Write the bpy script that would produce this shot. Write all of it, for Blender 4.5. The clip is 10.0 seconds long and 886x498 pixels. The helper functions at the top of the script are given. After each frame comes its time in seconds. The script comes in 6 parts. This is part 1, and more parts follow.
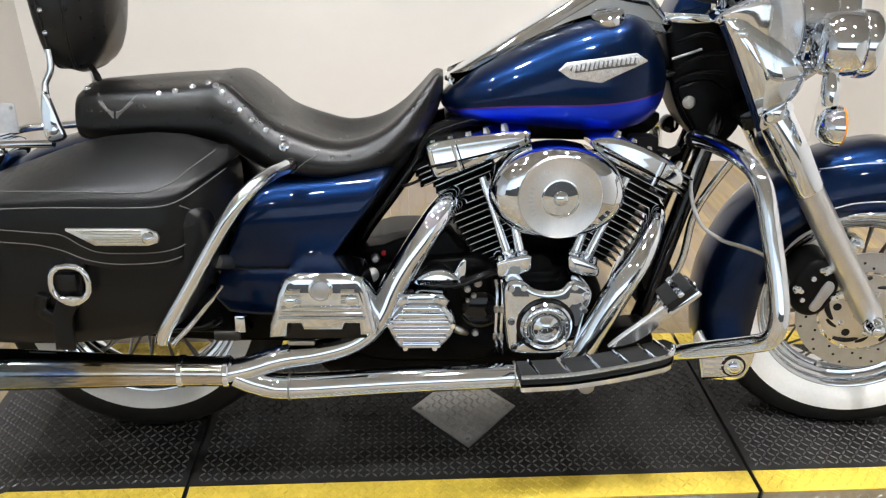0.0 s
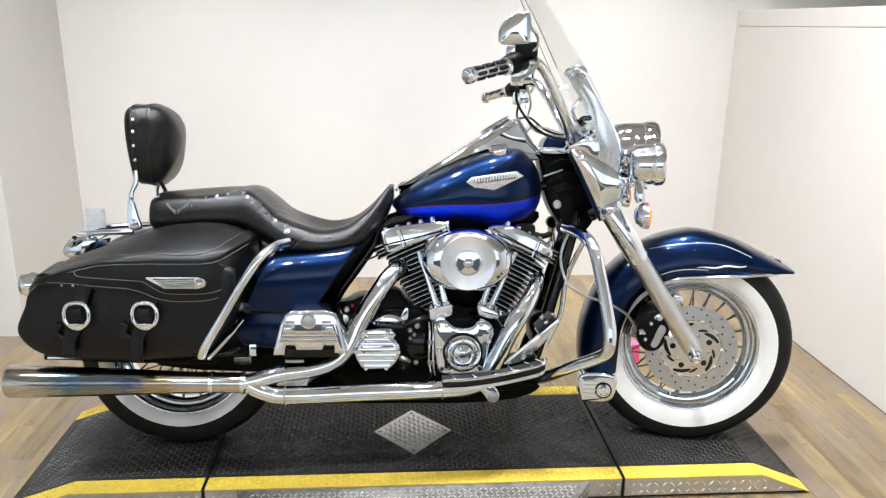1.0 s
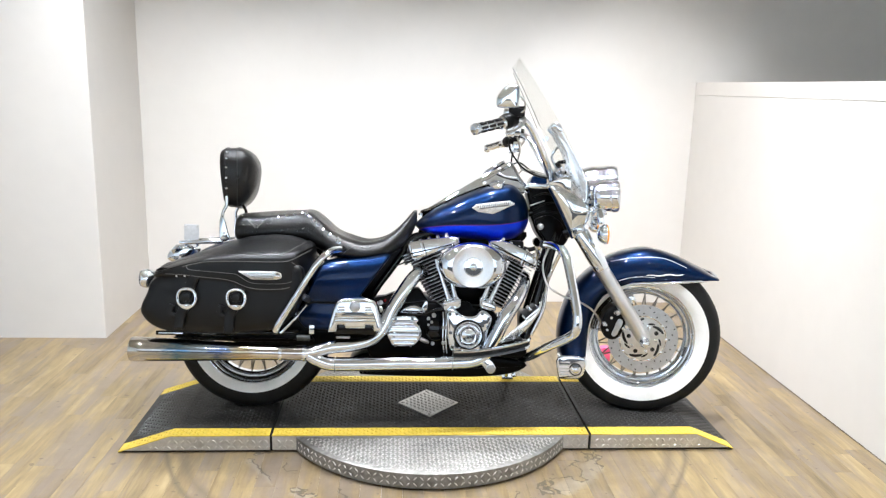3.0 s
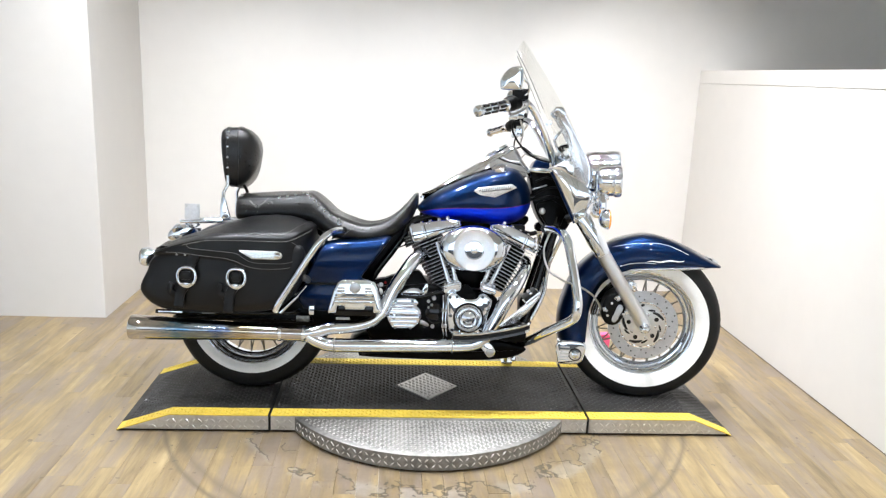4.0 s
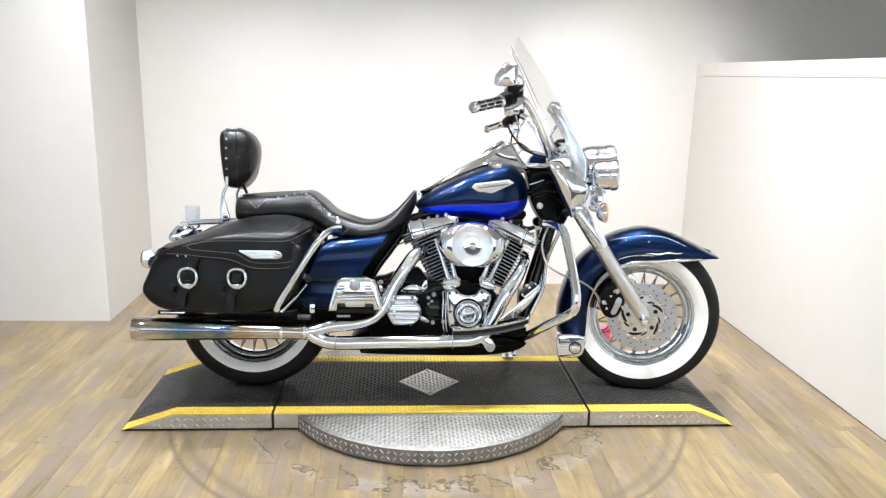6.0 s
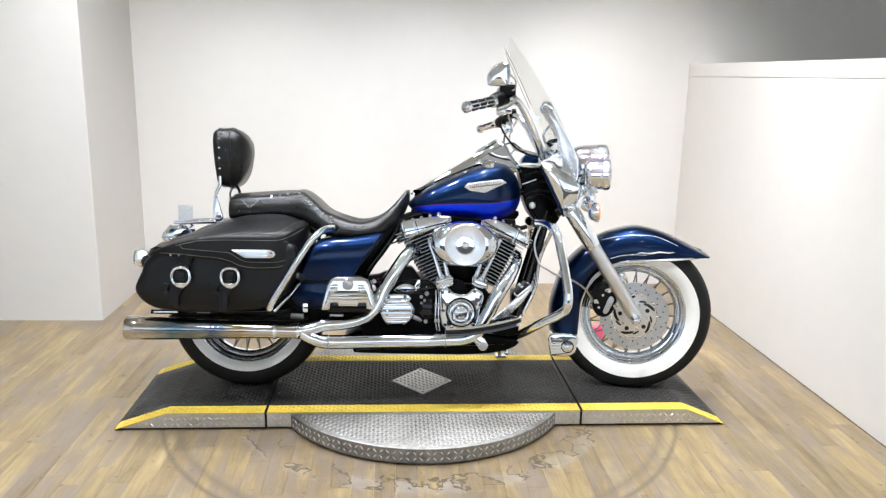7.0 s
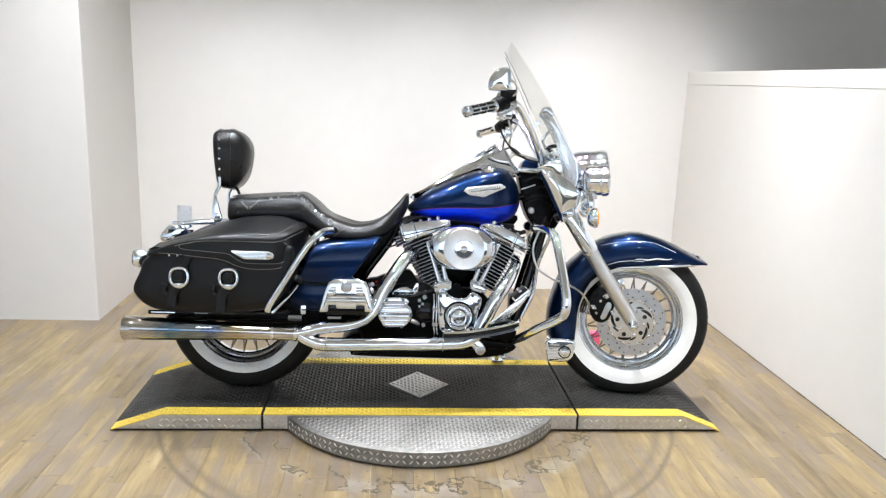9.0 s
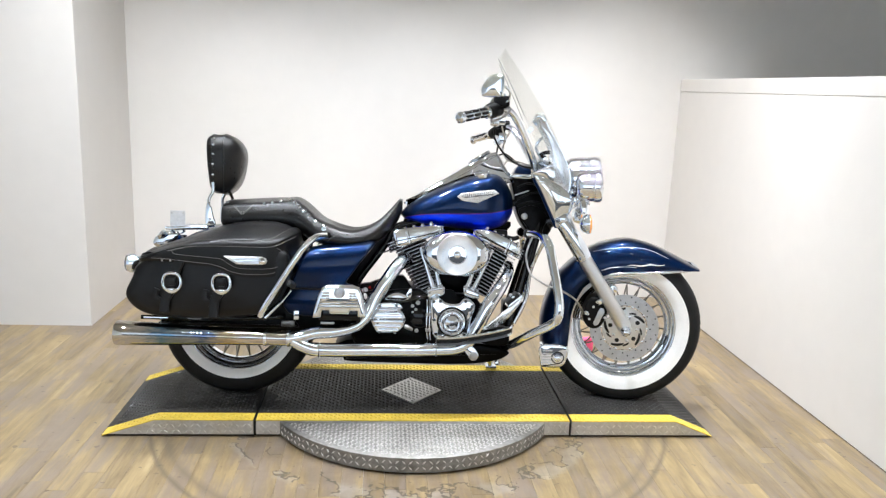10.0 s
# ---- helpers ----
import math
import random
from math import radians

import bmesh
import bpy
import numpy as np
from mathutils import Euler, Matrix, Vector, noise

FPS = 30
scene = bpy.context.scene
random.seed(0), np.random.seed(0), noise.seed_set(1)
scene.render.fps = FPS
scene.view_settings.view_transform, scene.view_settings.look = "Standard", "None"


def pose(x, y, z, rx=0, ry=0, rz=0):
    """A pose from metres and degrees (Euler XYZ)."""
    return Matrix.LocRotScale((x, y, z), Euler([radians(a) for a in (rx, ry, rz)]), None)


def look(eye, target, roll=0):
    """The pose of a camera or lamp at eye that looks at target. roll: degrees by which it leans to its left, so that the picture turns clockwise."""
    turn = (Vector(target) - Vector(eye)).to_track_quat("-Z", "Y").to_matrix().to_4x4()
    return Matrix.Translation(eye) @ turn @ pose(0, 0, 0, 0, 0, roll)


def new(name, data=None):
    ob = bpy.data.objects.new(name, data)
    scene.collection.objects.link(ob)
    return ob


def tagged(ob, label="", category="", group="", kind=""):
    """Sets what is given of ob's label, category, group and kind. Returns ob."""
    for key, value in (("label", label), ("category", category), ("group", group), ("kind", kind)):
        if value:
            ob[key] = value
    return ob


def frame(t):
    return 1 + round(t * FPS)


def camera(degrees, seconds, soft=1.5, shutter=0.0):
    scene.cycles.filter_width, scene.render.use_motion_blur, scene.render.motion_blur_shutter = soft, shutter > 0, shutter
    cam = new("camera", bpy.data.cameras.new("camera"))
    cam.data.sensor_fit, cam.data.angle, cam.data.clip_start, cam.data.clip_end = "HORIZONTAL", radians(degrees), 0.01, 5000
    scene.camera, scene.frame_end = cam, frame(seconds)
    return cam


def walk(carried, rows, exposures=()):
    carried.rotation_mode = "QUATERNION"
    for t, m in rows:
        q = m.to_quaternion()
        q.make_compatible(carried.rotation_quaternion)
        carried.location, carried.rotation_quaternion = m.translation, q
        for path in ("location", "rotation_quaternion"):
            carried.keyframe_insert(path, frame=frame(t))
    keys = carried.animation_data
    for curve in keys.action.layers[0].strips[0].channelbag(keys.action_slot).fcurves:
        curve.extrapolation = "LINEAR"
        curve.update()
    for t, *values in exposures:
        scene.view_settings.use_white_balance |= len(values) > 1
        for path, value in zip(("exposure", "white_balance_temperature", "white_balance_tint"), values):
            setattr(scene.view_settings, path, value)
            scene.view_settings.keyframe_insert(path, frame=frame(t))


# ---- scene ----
cam = camera(60.5, 10.0, soft=1.3)
PATH = [
    (0, (-0.25, -1.423, 1.258), (-0.139, 0.339, 0.319), 1.0),
    (0.2, (-0.19, -1.615, 1.271), (-0.129, 0.212, 0.458), -0.5),
    (0.5, (-0.156, -1.821, 1.296), (-0.088, 0.004, 0.481), 1.5),
    (0.7, (-0.137, -1.989, 1.31), (-0.049, -0.131, 0.575), 2.6),
    (1, (-0.173, -2.178, 1.327), (-0.034, -0.265, 0.759), 0.8),
    (1.2, (-0.194, -2.326, 1.342), (-0.046, -0.403, 0.812), -0.4),
    (1.5, (-0.206, -2.466, 1.367), (-0.085, -0.534, 0.868), 1.3),
    (1.7, (-0.202, -2.581, 1.372), (-0.078, -0.646, 0.881), 2.1),
    (2, (-0.173, -2.708, 1.354), (-0.079, -0.766, 0.886), 3.0),
    (2.2, (-0.192, -2.79, 1.375), (-0.095, -0.843, 0.927), 2.6),
    (3.3, (-0.273, -2.934, 1.327), (-0.126, -0.984, 0.909), 1.6),
    (3.5, (-0.268, -2.933, 1.316), (-0.119, -0.991, 0.861), 2.1),
    (4, (-0.266, -2.928, 1.322), (-0.13, -0.984, 0.876), 2.4),
    (4.5, (-0.259, -2.934, 1.315), (-0.125, -0.99, 0.865), 1.9),
    (5, (-0.26, -2.937, 1.309), (-0.137, -0.995, 0.85), 1.4),
    (5.5, (-0.254, -2.944, 1.317), (-0.132, -0.999, 0.867), 1.3),
    (7, (-0.241, -2.962, 1.316), (-0.101, -1.018, 0.868), 1.3),
    (7.5, (-0.246, -2.966, 1.315), (-0.099, -1.024, 0.859), 1.7),
    (8, (-0.252, -2.962, 1.313), (-0.115, -1.018, 0.867), 1.7),
    (8.5, (-0.248, -2.962, 1.31), (-0.113, -1.016, 0.872), 1.6),
    (9, (-0.254, -2.965, 1.312), (-0.102, -1.019, 0.877), 2.1),
    (9.5, (-0.249, -2.966, 1.312), (-0.097, -1.019, 0.879), 2.0),
    (10, (-0.248, -2.97, 1.31), (-0.083, -1.021, 0.892), 2.3),
]
walk(cam, [(t, look(eye, target, roll)) for t, eye, target, roll in PATH], [(0, -0.12, 6300, 10), (0.5, 0.06, 6250, 10), (1, 0.1, 6100, 10), (1.5, 0.23, 6080, 10), (2, 0.23, 6050, 10), (3.3, 0.32, 6000, 10), (5.5, 0.32, 6030, 10), (7, 0.17, 5980, 10), (10, 0.15, 5970, 10)])

# ---- room light ----
DECK = 0.068                       # height of the display platform
CX, HALF_W, DISC_R = -0.104, 0.287, 0.582
CEIL = 3.1

world = bpy.data.worlds.new("world")
world.use_nodes = True
world.node_tree.nodes["Background"].inputs[0].default_value = (0.9, 0.93, 1.0, 1)
world.node_tree.nodes["Background"].inputs[1].default_value = 0.02
scene.world = world


def lamp(x, y, size, power, colour):
    """A ceiling downlight."""
    data = bpy.data.lights.new("ceiling_lamp", "AREA")
    data.shape, data.size, data.energy, data.color, data.spread = "DISK", size, power, colour, radians(106)
    ob = new("ceiling_lamp", data)
    ob.matrix_world = pose(x, y, CEIL - 0.06)


def washer(x, y, target, power, cone, colour):
    """A ceiling spot turned towards a wall."""
    data = bpy.data.lights.new("wall_washer", "SPOT")
    data.energy, data.color, data.spot_size, data.spot_blend, data.shadow_soft_size = power, colour, radians(cone), 0.75, 0.05
    ob = new("wall_washer", data)
    ob.matrix_world = look((x, y, CEIL - 0.06), target)


WARM, COOL, AMBERISH = (1.0, 0.965, 0.92), (0.97, 0.985, 1.0), (1.0, 0.92, 0.83)
LAMPS = [(-2.2, -1.2), (-1.1, -0.9), (0.1, -0.95), (1.1, -0.8), (-1.7, 0.3), (-0.9, 0.4), (-0.1, 0.4), (0.7, 0.35), (-1.6, -2.6), (0.9, -2.6), (-2.6, -5.2), (-0.9, -5.4), (0.8, -5.4), (2.6, -5.2), (-3.0, -3.6), (3.2, -3.6)]
# Lamps beyond y = -3 are made stronger and cooler, for brighter chrome reflections.
for i, (lx, ly) in enumerate(LAMPS):
    lamp(lx, ly, 0.12, (12 if lx < -2 and ly > -3 else 13) if ly > -3 else 42, (0.90, 0.955, 1.0) if ly < -3 else (COOL if i % 3 else WARM))
WASHERS = [(-1.4, -1.0), (-0.5, -1.0), (0.4, -1.0), (1.2, -1.0)]
for wx, wy in WASHERS:
    washer(wx, wy, (wx, 1.765, 0.3), 132, 48, AMBERISH if wx < -1 else WARM)
# Unseen spots added to light the front wall that the chrome reflects.
FRONT = [(-2.9, -4.7), (-1.0, -4.7), (1.0, -4.7), (2.9, -4.7)]
for wx, wy in FRONT:
    washer(wx, wy, (wx, -6.98, 1.55), 320, 96, (0.90, 0.955, 1.0))
SIDE = [(0.0, -0.9, -0.4), (0.2, 0.5, 1.15)]
for wx, wy, ty in SIDE:
    washer(wx, wy, (1.6, ty, 0.45), 135, 66, AMBERISH if ty > 1 else WARM)

# ---- materials ----


def mat(name, colour, rough=0.5, metal=0.0, var=0.12, scale=14.0, bump=0.0, bscale=180.0, coat=0.0, rvar=0.1, rnd=0.0, spec=0.5):
    """A surface with colour and roughness varied at two scales, and a fine relief."""
    m = bpy.data.materials.new(name)
    m.use_nodes = True
    n, l = m.node_tree.nodes, m.node_tree.links
    b = n["Principled BSDF"]
    geo = n.new("ShaderNodeNewGeometry")
    big, small = n.new("ShaderNodeTexNoise"), n.new("ShaderNodeTexNoise")
    big.inputs["Scale"].default_value, small.inputs["Scale"].default_value = scale, scale * 9
    big.inputs["Detail"].default_value, small.inputs["Detail"].default_value = 4, 3
    l.new(geo.outputs["Position"], big.inputs["Vector"])
    l.new(geo.outputs["Position"], small.inputs["Vector"])
    add = n.new("ShaderNodeMath")
    add.operation = "ADD"
    l.new(big.outputs["Fac"], add.inputs[0])
    l.new(small.outputs["Fac"], add.inputs[1])
    last = add.outputs[0]
    if rnd:
        info, mad = n.new("ShaderNodeObjectInfo"), n.new("ShaderNodeMath")
        mad.operation = "MULTIPLY_ADD"
        l.new(info.outputs["Random"], mad.inputs[0])
        mad.inputs[1].default_value = rnd
        l.new(last, mad.inputs[2])
        last = mad.outputs[0]
    ramp = n.new("ShaderNodeMapRange")
    ramp.inputs["From Min"].default_value, ramp.inputs["From Max"].default_value = 0.65, 1.35 + rnd
    l.new(last, ramp.inputs["Value"])
    mix = n.new("ShaderNodeMix")
    mix.data_type = "RGBA"
    mix.inputs[6].default_value = (*[c * (1 - var) for c in colour], 1)
    mix.inputs[7].default_value = (*[min(1, c * (1 + var)) for c in colour], 1)
    l.new(ramp.outputs[0], mix.inputs[0])
    l.new(mix.outputs[2], b.inputs["Base Color"])
    rr = n.new("ShaderNodeMapRange")
    rr.inputs["To Min"].default_value, rr.inputs["To Max"].default_value = rough * (1 - rvar), min(1, rough * (1 + rvar))
    l.new(small.outputs["Fac"], rr.inputs["Value"])
    l.new(rr.outputs[0], b.inputs["Roughness"])
    b.inputs["Metallic"].default_value = metal
    b.inputs["Specular IOR Level"].default_value = spec
    b.inputs["Coat Weight"].default_value = coat
    b.inputs["Coat Roughness"].default_value = 0.03
    b.inputs["Coat IOR"].default_value = 1.3
    if bump:
        fine, bm_ = n.new("ShaderNodeTexNoise"), n.new("ShaderNodeBump")
        fine.inputs["Scale"].default_value, fine.inputs["Detail"].default_value = bscale, 5
        l.new(geo.outputs["Position"], fine.inputs["Vector"])
        bm_.inputs["Strength"].default_value, bm_.inputs["Distance"].default_value = bump, 0.002
        l.new(fine.outputs["Fac"], bm_.inputs["Height"])
        l.new(bm_.outputs[0], b.inputs["Normal"])
    return m


def mixed(m, mask, second, slot="Base Color"):
    """Lay a second colour over a material's base colour, where mask is 1."""
    n, l = m.node_tree.nodes, m.node_tree.links
    target = n["Principled BSDF"].inputs[slot]
    mix = n.new("ShaderNodeMix")
    mix.data_type = "RGBA"
    l.new(mask, mix.inputs[0])
    l.new(target.links[0].from_socket, mix.inputs[6])
    mix.inputs[7].default_value = (*second, 1)
    l.new(mix.outputs[2], target)


def maths(m, op, a, b=0.0, c=0.0):
    node = m.node_tree.nodes.new("ShaderNodeMath")
    node.operation = op
    for i, v in enumerate((a, b, c)):
        if isinstance(v, (int, float)):
            node.inputs[i].default_value = v
        else:
            m.node_tree.links.new(v, node.inputs[i])
    return node.outputs[0]


def place(m, local=True):
    """x, y and z of the shaded point: in the thing's own frame, or in the room."""
    n = m.node_tree.nodes
    src = n.new("ShaderNodeTexCoord").outputs["Object"] if local else n.new("ShaderNodeNewGeometry").outputs["Position"]
    sep = n.new("ShaderNodeSeparateXYZ")
    m.node_tree.links.new(src, sep.inputs[0])
    return sep.outputs


CHROME = mat("chrome", (0.85, 0.905, 0.985), 0.035, 1.0, 0.03, 30, 0.0, coat=0.0, rvar=0.5)
STEEL = mat("brushed_steel", (0.47, 0.465, 0.45), 0.3, 1.0, 0.1, 60, 0.06, 300)
ALU = mat("cast_aluminium", (0.72, 0.71, 0.69), 0.3, 1.0, 0.08, 40, 0.05, 260)
SATIN = mat("satin_chrome", (0.90, 0.905, 0.91), 0.24, 1.0, 0.02, 30)
BRACKET = mat("polished_bracket", (0.86, 0.87, 0.88), 0.09, 1.0, 0.03, 30)
BAGSKIN = mat("saddlebag_leather", (0.0022, 0.0022, 0.0024), 0.35, 0.0, 0.4, 14, 0.16, 420, rvar=0.35, spec=0.34)
FORK = mat("satin_fork", (0.74, 0.745, 0.75), 0.34, 1.0, 0.06, 30, 0.03, 240)
NAVY = mat("navy_paint", (0.0014, 0.012, 0.05), 0.34, 0.9, 0.2, 300, 0.0, coat=1.0, spec=0.2)
TANKPAINT = mat("two_tone_paint", (0.0018, 0.0145, 0.06), 0.34, 0.9, 0.2, 300, 0.0, coat=1.0, spec=0.2)
BLACK = mat("black_powder_coat", (0.0014, 0.0014, 0.0015), 0.3, 0.0, 0.3, 40, 0.05, 200, spec=0.07)
GLOSSBLACK = mat("gloss_black_enamel", (0.0025, 0.0025, 0.0028), 0.08, 0.0, 0.2, 40, coat=0.0, spec=0.35)
PLASTIC = mat("black_plastic", (0.004, 0.004, 0.0042), 0.4, 0.0, 0.3, 60, 0.1, 300, spec=0.12)
RUBBER = mat("tyre_rubber", (0.010, 0.010, 0.010), 0.6, 0.0, 0.35, 25, 0.15, 220, spec=0.22)
WHITEWALL = mat("whitewall_rubber", (0.84, 0.84, 0.83), 0.45, 0.0, 0.05, 18, 0.03, 120)
LEATHER = mat("black_leather", (0.003, 0.003, 0.0032), 0.33, 0.0, 0.35, 16, 0.4, 380, rvar=0.25, spec=0.5)
SEATSKIN = mat("seat_vinyl", (0.003, 0.0029, 0.003), 0.30, 0.0, 0.3, 10, 0.22, 500, rvar=0.25, spec=0.48)
THREAD = mat("seam_thread", (0.11, 0.105, 0.1), 0.7)
AMBER = mat("amber_lens", (0.95, 0.32, 0.02), 0.12, 0.0, 0.08, 60, coat=0.6)
RED = mat("red_lens", (0.22, 0.008, 0.008), 0.12, 0.0, 0.1, 60, coat=0.6)
PINK = mat("pink_tag", (0.95, 0.12, 0.28), 0.6)
LIGHTGREY = mat("grey_plate", (0.5, 0.5, 0.5), 0.4, 0.6)
PALE = mat("pale_grey_plate", (0.50, 0.50, 0.50), 0.35, 0.1)
FINBLACK = mat("black_cylinder", (0.002, 0.002, 0.002), 0.34, 0.0, 0.2, 50, spec=0.1)
FINEDGE = mat("polished_fin_edge", (0.78, 0.81, 0.85), 0.4, 1.0, 0.05, 50)
BLUED = mat("heat_blued_chrome", (0.56, 0.53, 0.48), 0.08, 1.0, 0.05, 30, rvar=0.4)
PEWTER = mat("pewter_emblem", (0.84, 0.86, 0.89), 0.28, 0.5, 0.25, 160, 0.3, 400)
EMBLEMDARK = mat("emblem_field", (0.22, 0.23, 0.25), 0.35, 0.8, 0.4, 200, 0.4, 300)
SCRIPT = mat("silver_script", (0.82, 0.83, 0.85), 0.3, 0.3)
PIN = mat("silver_pinstripe", (0.55, 0.60, 0.70), 0.3, 0.2)
PAINT = mat("white_wall_paint", (0.705, 0.685, 0.655), 0.55, 0.0, 0.02, 1.2, 0.05, 90)
CEILING = mat("ceiling_paint", (0.56, 0.54, 0.505), 0.85, 0.0, 0.05, 2)
# Near-black for an unseen lower wall, so chrome and side panels reflect dark.
DARKWALL = mat("dark_reflection_paint", (0.035, 0.034, 0.034), 0.5, 0.0, 0.25, 3, 0.05, 90)
BRUSHED = mat("turned_aluminium", (0.86, 0.86, 0.86), 0.34, 1.0, 0.06, 40, 0.03, 300)
bt = BRUSHED.node_tree.nodes.new("ShaderNodeTangent")
bt.direction_type, bt.axis = "RADIAL", "Y"
bp_ = BRUSHED.node_tree.nodes["Principled BSDF"]
bp_.inputs["Anisotropic"].default_value, bp_.inputs["Anisotropic Rotation"].default_value = 0.85, 0.25
BRUSHED.node_tree.links.new(bt.outputs[0], bp_.inputs["Tangent"])
DISCSTEEL = mat("ground_disc_steel", (0.54, 0.555, 0.58), 0.37, 0.9, 0.12, 40, 0.05, 400)
SPOKE = mat("dull_spoke_steel", (0.2, 0.19, 0.17), 0.3, 1.0, 0.2, 50)
# Blue tint put into unseen walls, so the chrome mirrors a cooler room.
FAR = mat("cool_tinted_paint", (0.74, 0.80, 0.86), 0.7, 0.0, 0.05, 2)
DARKPLATE = mat("dark_tread_plate", (0.014, 0.0137, 0.0133), 0.45, 0.0, 0.45, 5, 0.12, 160, rvar=0.3, spec=0.35)
# Stud colour lighter than the deck: worn metal, with glints painted in.
STUDDARK = mat("worn_glinting_stud", (0.092, 0.09, 0.088), 0.34, 0.6, 0.5, 6, 0.1, 160, rvar=0.3)
PLATE = mat("aluminium_tread_plate", (0.60, 0.595, 0.58), 0.36, 0.9, 0.16, 9, 0.1, 200, rvar=0.3)
# Disc plate set darker than its studs, so the tread pattern shows.
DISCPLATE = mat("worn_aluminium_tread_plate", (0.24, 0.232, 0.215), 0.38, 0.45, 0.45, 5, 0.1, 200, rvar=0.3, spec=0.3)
DISCSTUD = mat("light_aluminium_stud", (0.60, 0.58, 0.545), 0.4, 0.7, 0.25, 9, 0.05, 200, rvar=0.3)
YELLOW = mat("yellow_safety_paint", (0.66, 0.485, 0.06), 0.5, 0.0, 0.16, 9, 0.08, 140)
JOINTDARK = mat("joint_dirt_and_shade", (0.13, 0.105, 0.08), 0.8, 0.0, 0.6, 9)
# Near-black, drawn in for the dark of gaps, holes and slots.
GAP = mat("dark_gap", (0.01, 0.01, 0.01), 0.8)

# dust worn into the dark deck
dust = DARKPLATE.node_tree.nodes.new("ShaderNodeTexNoise")
dust.inputs["Scale"].default_value, dust.inputs["Detail"].default_value = 3.2, 6
soft = DARKPLATE.node_tree.nodes.new("ShaderNodeMapRange")
soft.inputs["From Min"].default_value, soft.inputs["From Max"].default_value, soft.inputs["To Max"].default_value = 0.45, 0.76, 0.5
DARKPLATE.node_tree.links.new(dust.outputs["Fac"], soft.inputs["Value"])
mixed(DARKPLATE, soft.outputs[0], (0.038, 0.0365, 0.034))

# the tank's bright lower band, and its purple pinstripe
tx = place(TANKPAINT)
curve = maths(TANKPAINT, "SUBTRACT", tx[0], 0.05)
curve = maths(TANKPAINT, "MULTIPLY", maths(TANKPAINT, "POWER", maths(TANKPAINT, "ABSOLUTE", curve), 3.0), maths(TANKPAINT, "SIGN", curve))
line = maths(TANKPAINT, "ADD", maths(TANKPAINT, "MULTIPLY_ADD", tx[0], 0.02, 0.736), maths(TANKPAINT, "MULTIPLY", curve, 2.0))
above = maths(TANKPAINT, "SUBTRACT", tx[2], line)
mixed(TANKPAINT, maths(TANKPAINT, "LESS_THAN", above, 0.0), (0.008, 0.05, 0.85))
mixed(TANKPAINT, maths(TANKPAINT, "COMPARE", above, 0.0, 0.0016), (0.12, 0.03, 0.32))

# heat tint on the muffler, in its own length
bx = place(BLUED)
wob = BLUED.node_tree.nodes.new("ShaderNodeTexNoise")
wob.inputs["Scale"].default_value = 22
tint = maths(BLUED, "MULTIPLY_ADD", wob.outputs["Fac"], 0.16, maths(BLUED, "ADD", bx[0], -0.08))
for x0, wid, col in ((-0.96, 0.21, (0.12, 0.17, 0.21)), (-1.03, 0.05, (0.06, 0.18, 0.30)), (-0.875, 0.055, (0.05, 0.10, 0.24)), (-0.795, 0.06, (0.42, 0.33, 0.17))):
    soft = maths(BLUED, "SUBTRACT", 1.0, maths(BLUED, "DIVIDE", maths(BLUED, "ABSOLUTE", maths(BLUED, "SUBTRACT", tint, x0)), wid))
    mixed(BLUED, maths(BLUED, "MULTIPLY", maths(BLUED, "MAXIMUM", soft, 0.0), 0.85), col)

# wooden floor: long grain, each board its own tone; scuffed rings from the turning platform
WOOD = bpy.data.materials.new("wood_board")
WOOD.use_nodes = True
wn, wl = WOOD.node_tree.nodes, WOOD.node_tree.links
geo, info = wn.new("ShaderNodeNewGeometry"), wn.new("ShaderNodeObjectInfo")
stretch = wn.new("ShaderNodeVectorMath")
stretch.operation = "MULTIPLY_ADD"
wl.new(geo.outputs["Position"], stretch.inputs[0])
stretch.inputs[1].default_value = (30, 3.2, 1)
shift = wn.new("ShaderNodeVectorMath")
shift.operation = "SCALE"
shift.inputs[0].default_value = (37, 53, 11)
wl.new(maths(WOOD, "ADD", info.outputs["Random"], geo.outputs["Random Per Island"]), shift.inputs["Scale"])
wl.new(shift.outputs[0], stretch.inputs[2])
grain, fine = wn.new("ShaderNodeTexNoise"), wn.new("ShaderNodeTexNoise")
grain.inputs["Scale"].default_value, grain.inputs["Detail"].default_value, grain.inputs["Distortion"].default_value = 1.0, 6, 0.6
fine.inputs["Scale"].default_value, fine.inputs["Detail"].default_value = 5.0, 4
wl.new(stretch.outputs[0], grain.inputs["Vector"])
wl.new(stretch.outputs[0], fine.inputs["Vector"])
own = maths(WOOD, "FRACT", maths(WOOD, "ADD", info.outputs["Random"], geo.outputs["Random Per Island"]))
tone = maths(WOOD, "MULTIPLY_ADD", own, 0.25, maths(WOOD, "MULTIPLY_ADD", grain.outputs["Fac"], 0.85, maths(WOOD, "MULTIPLY", fine.outputs["Fac"], 0.3)))
cr = wn.new("ShaderNodeValToRGB")
cr.color_ramp.elements[0].position, cr.color_ramp.elements[0].color = 0.30, (0.125, 0.090, 0.046, 1)
cr.color_ramp.elements[1].position, cr.color_ramp.elements[1].color = 1.18 / 1.3, (0.49, 0.375, 0.205, 1)
mid = cr.color_ramp.elements.new(0.62)
mid.color = (0.31, 0.228, 0.112, 1)
wl.new(maths(WOOD, "DIVIDE", tone, 1.32), cr.inputs[0])
wb = wn["Principled BSDF"]
wl.new(cr.outputs[0], wb.inputs["Base Color"])
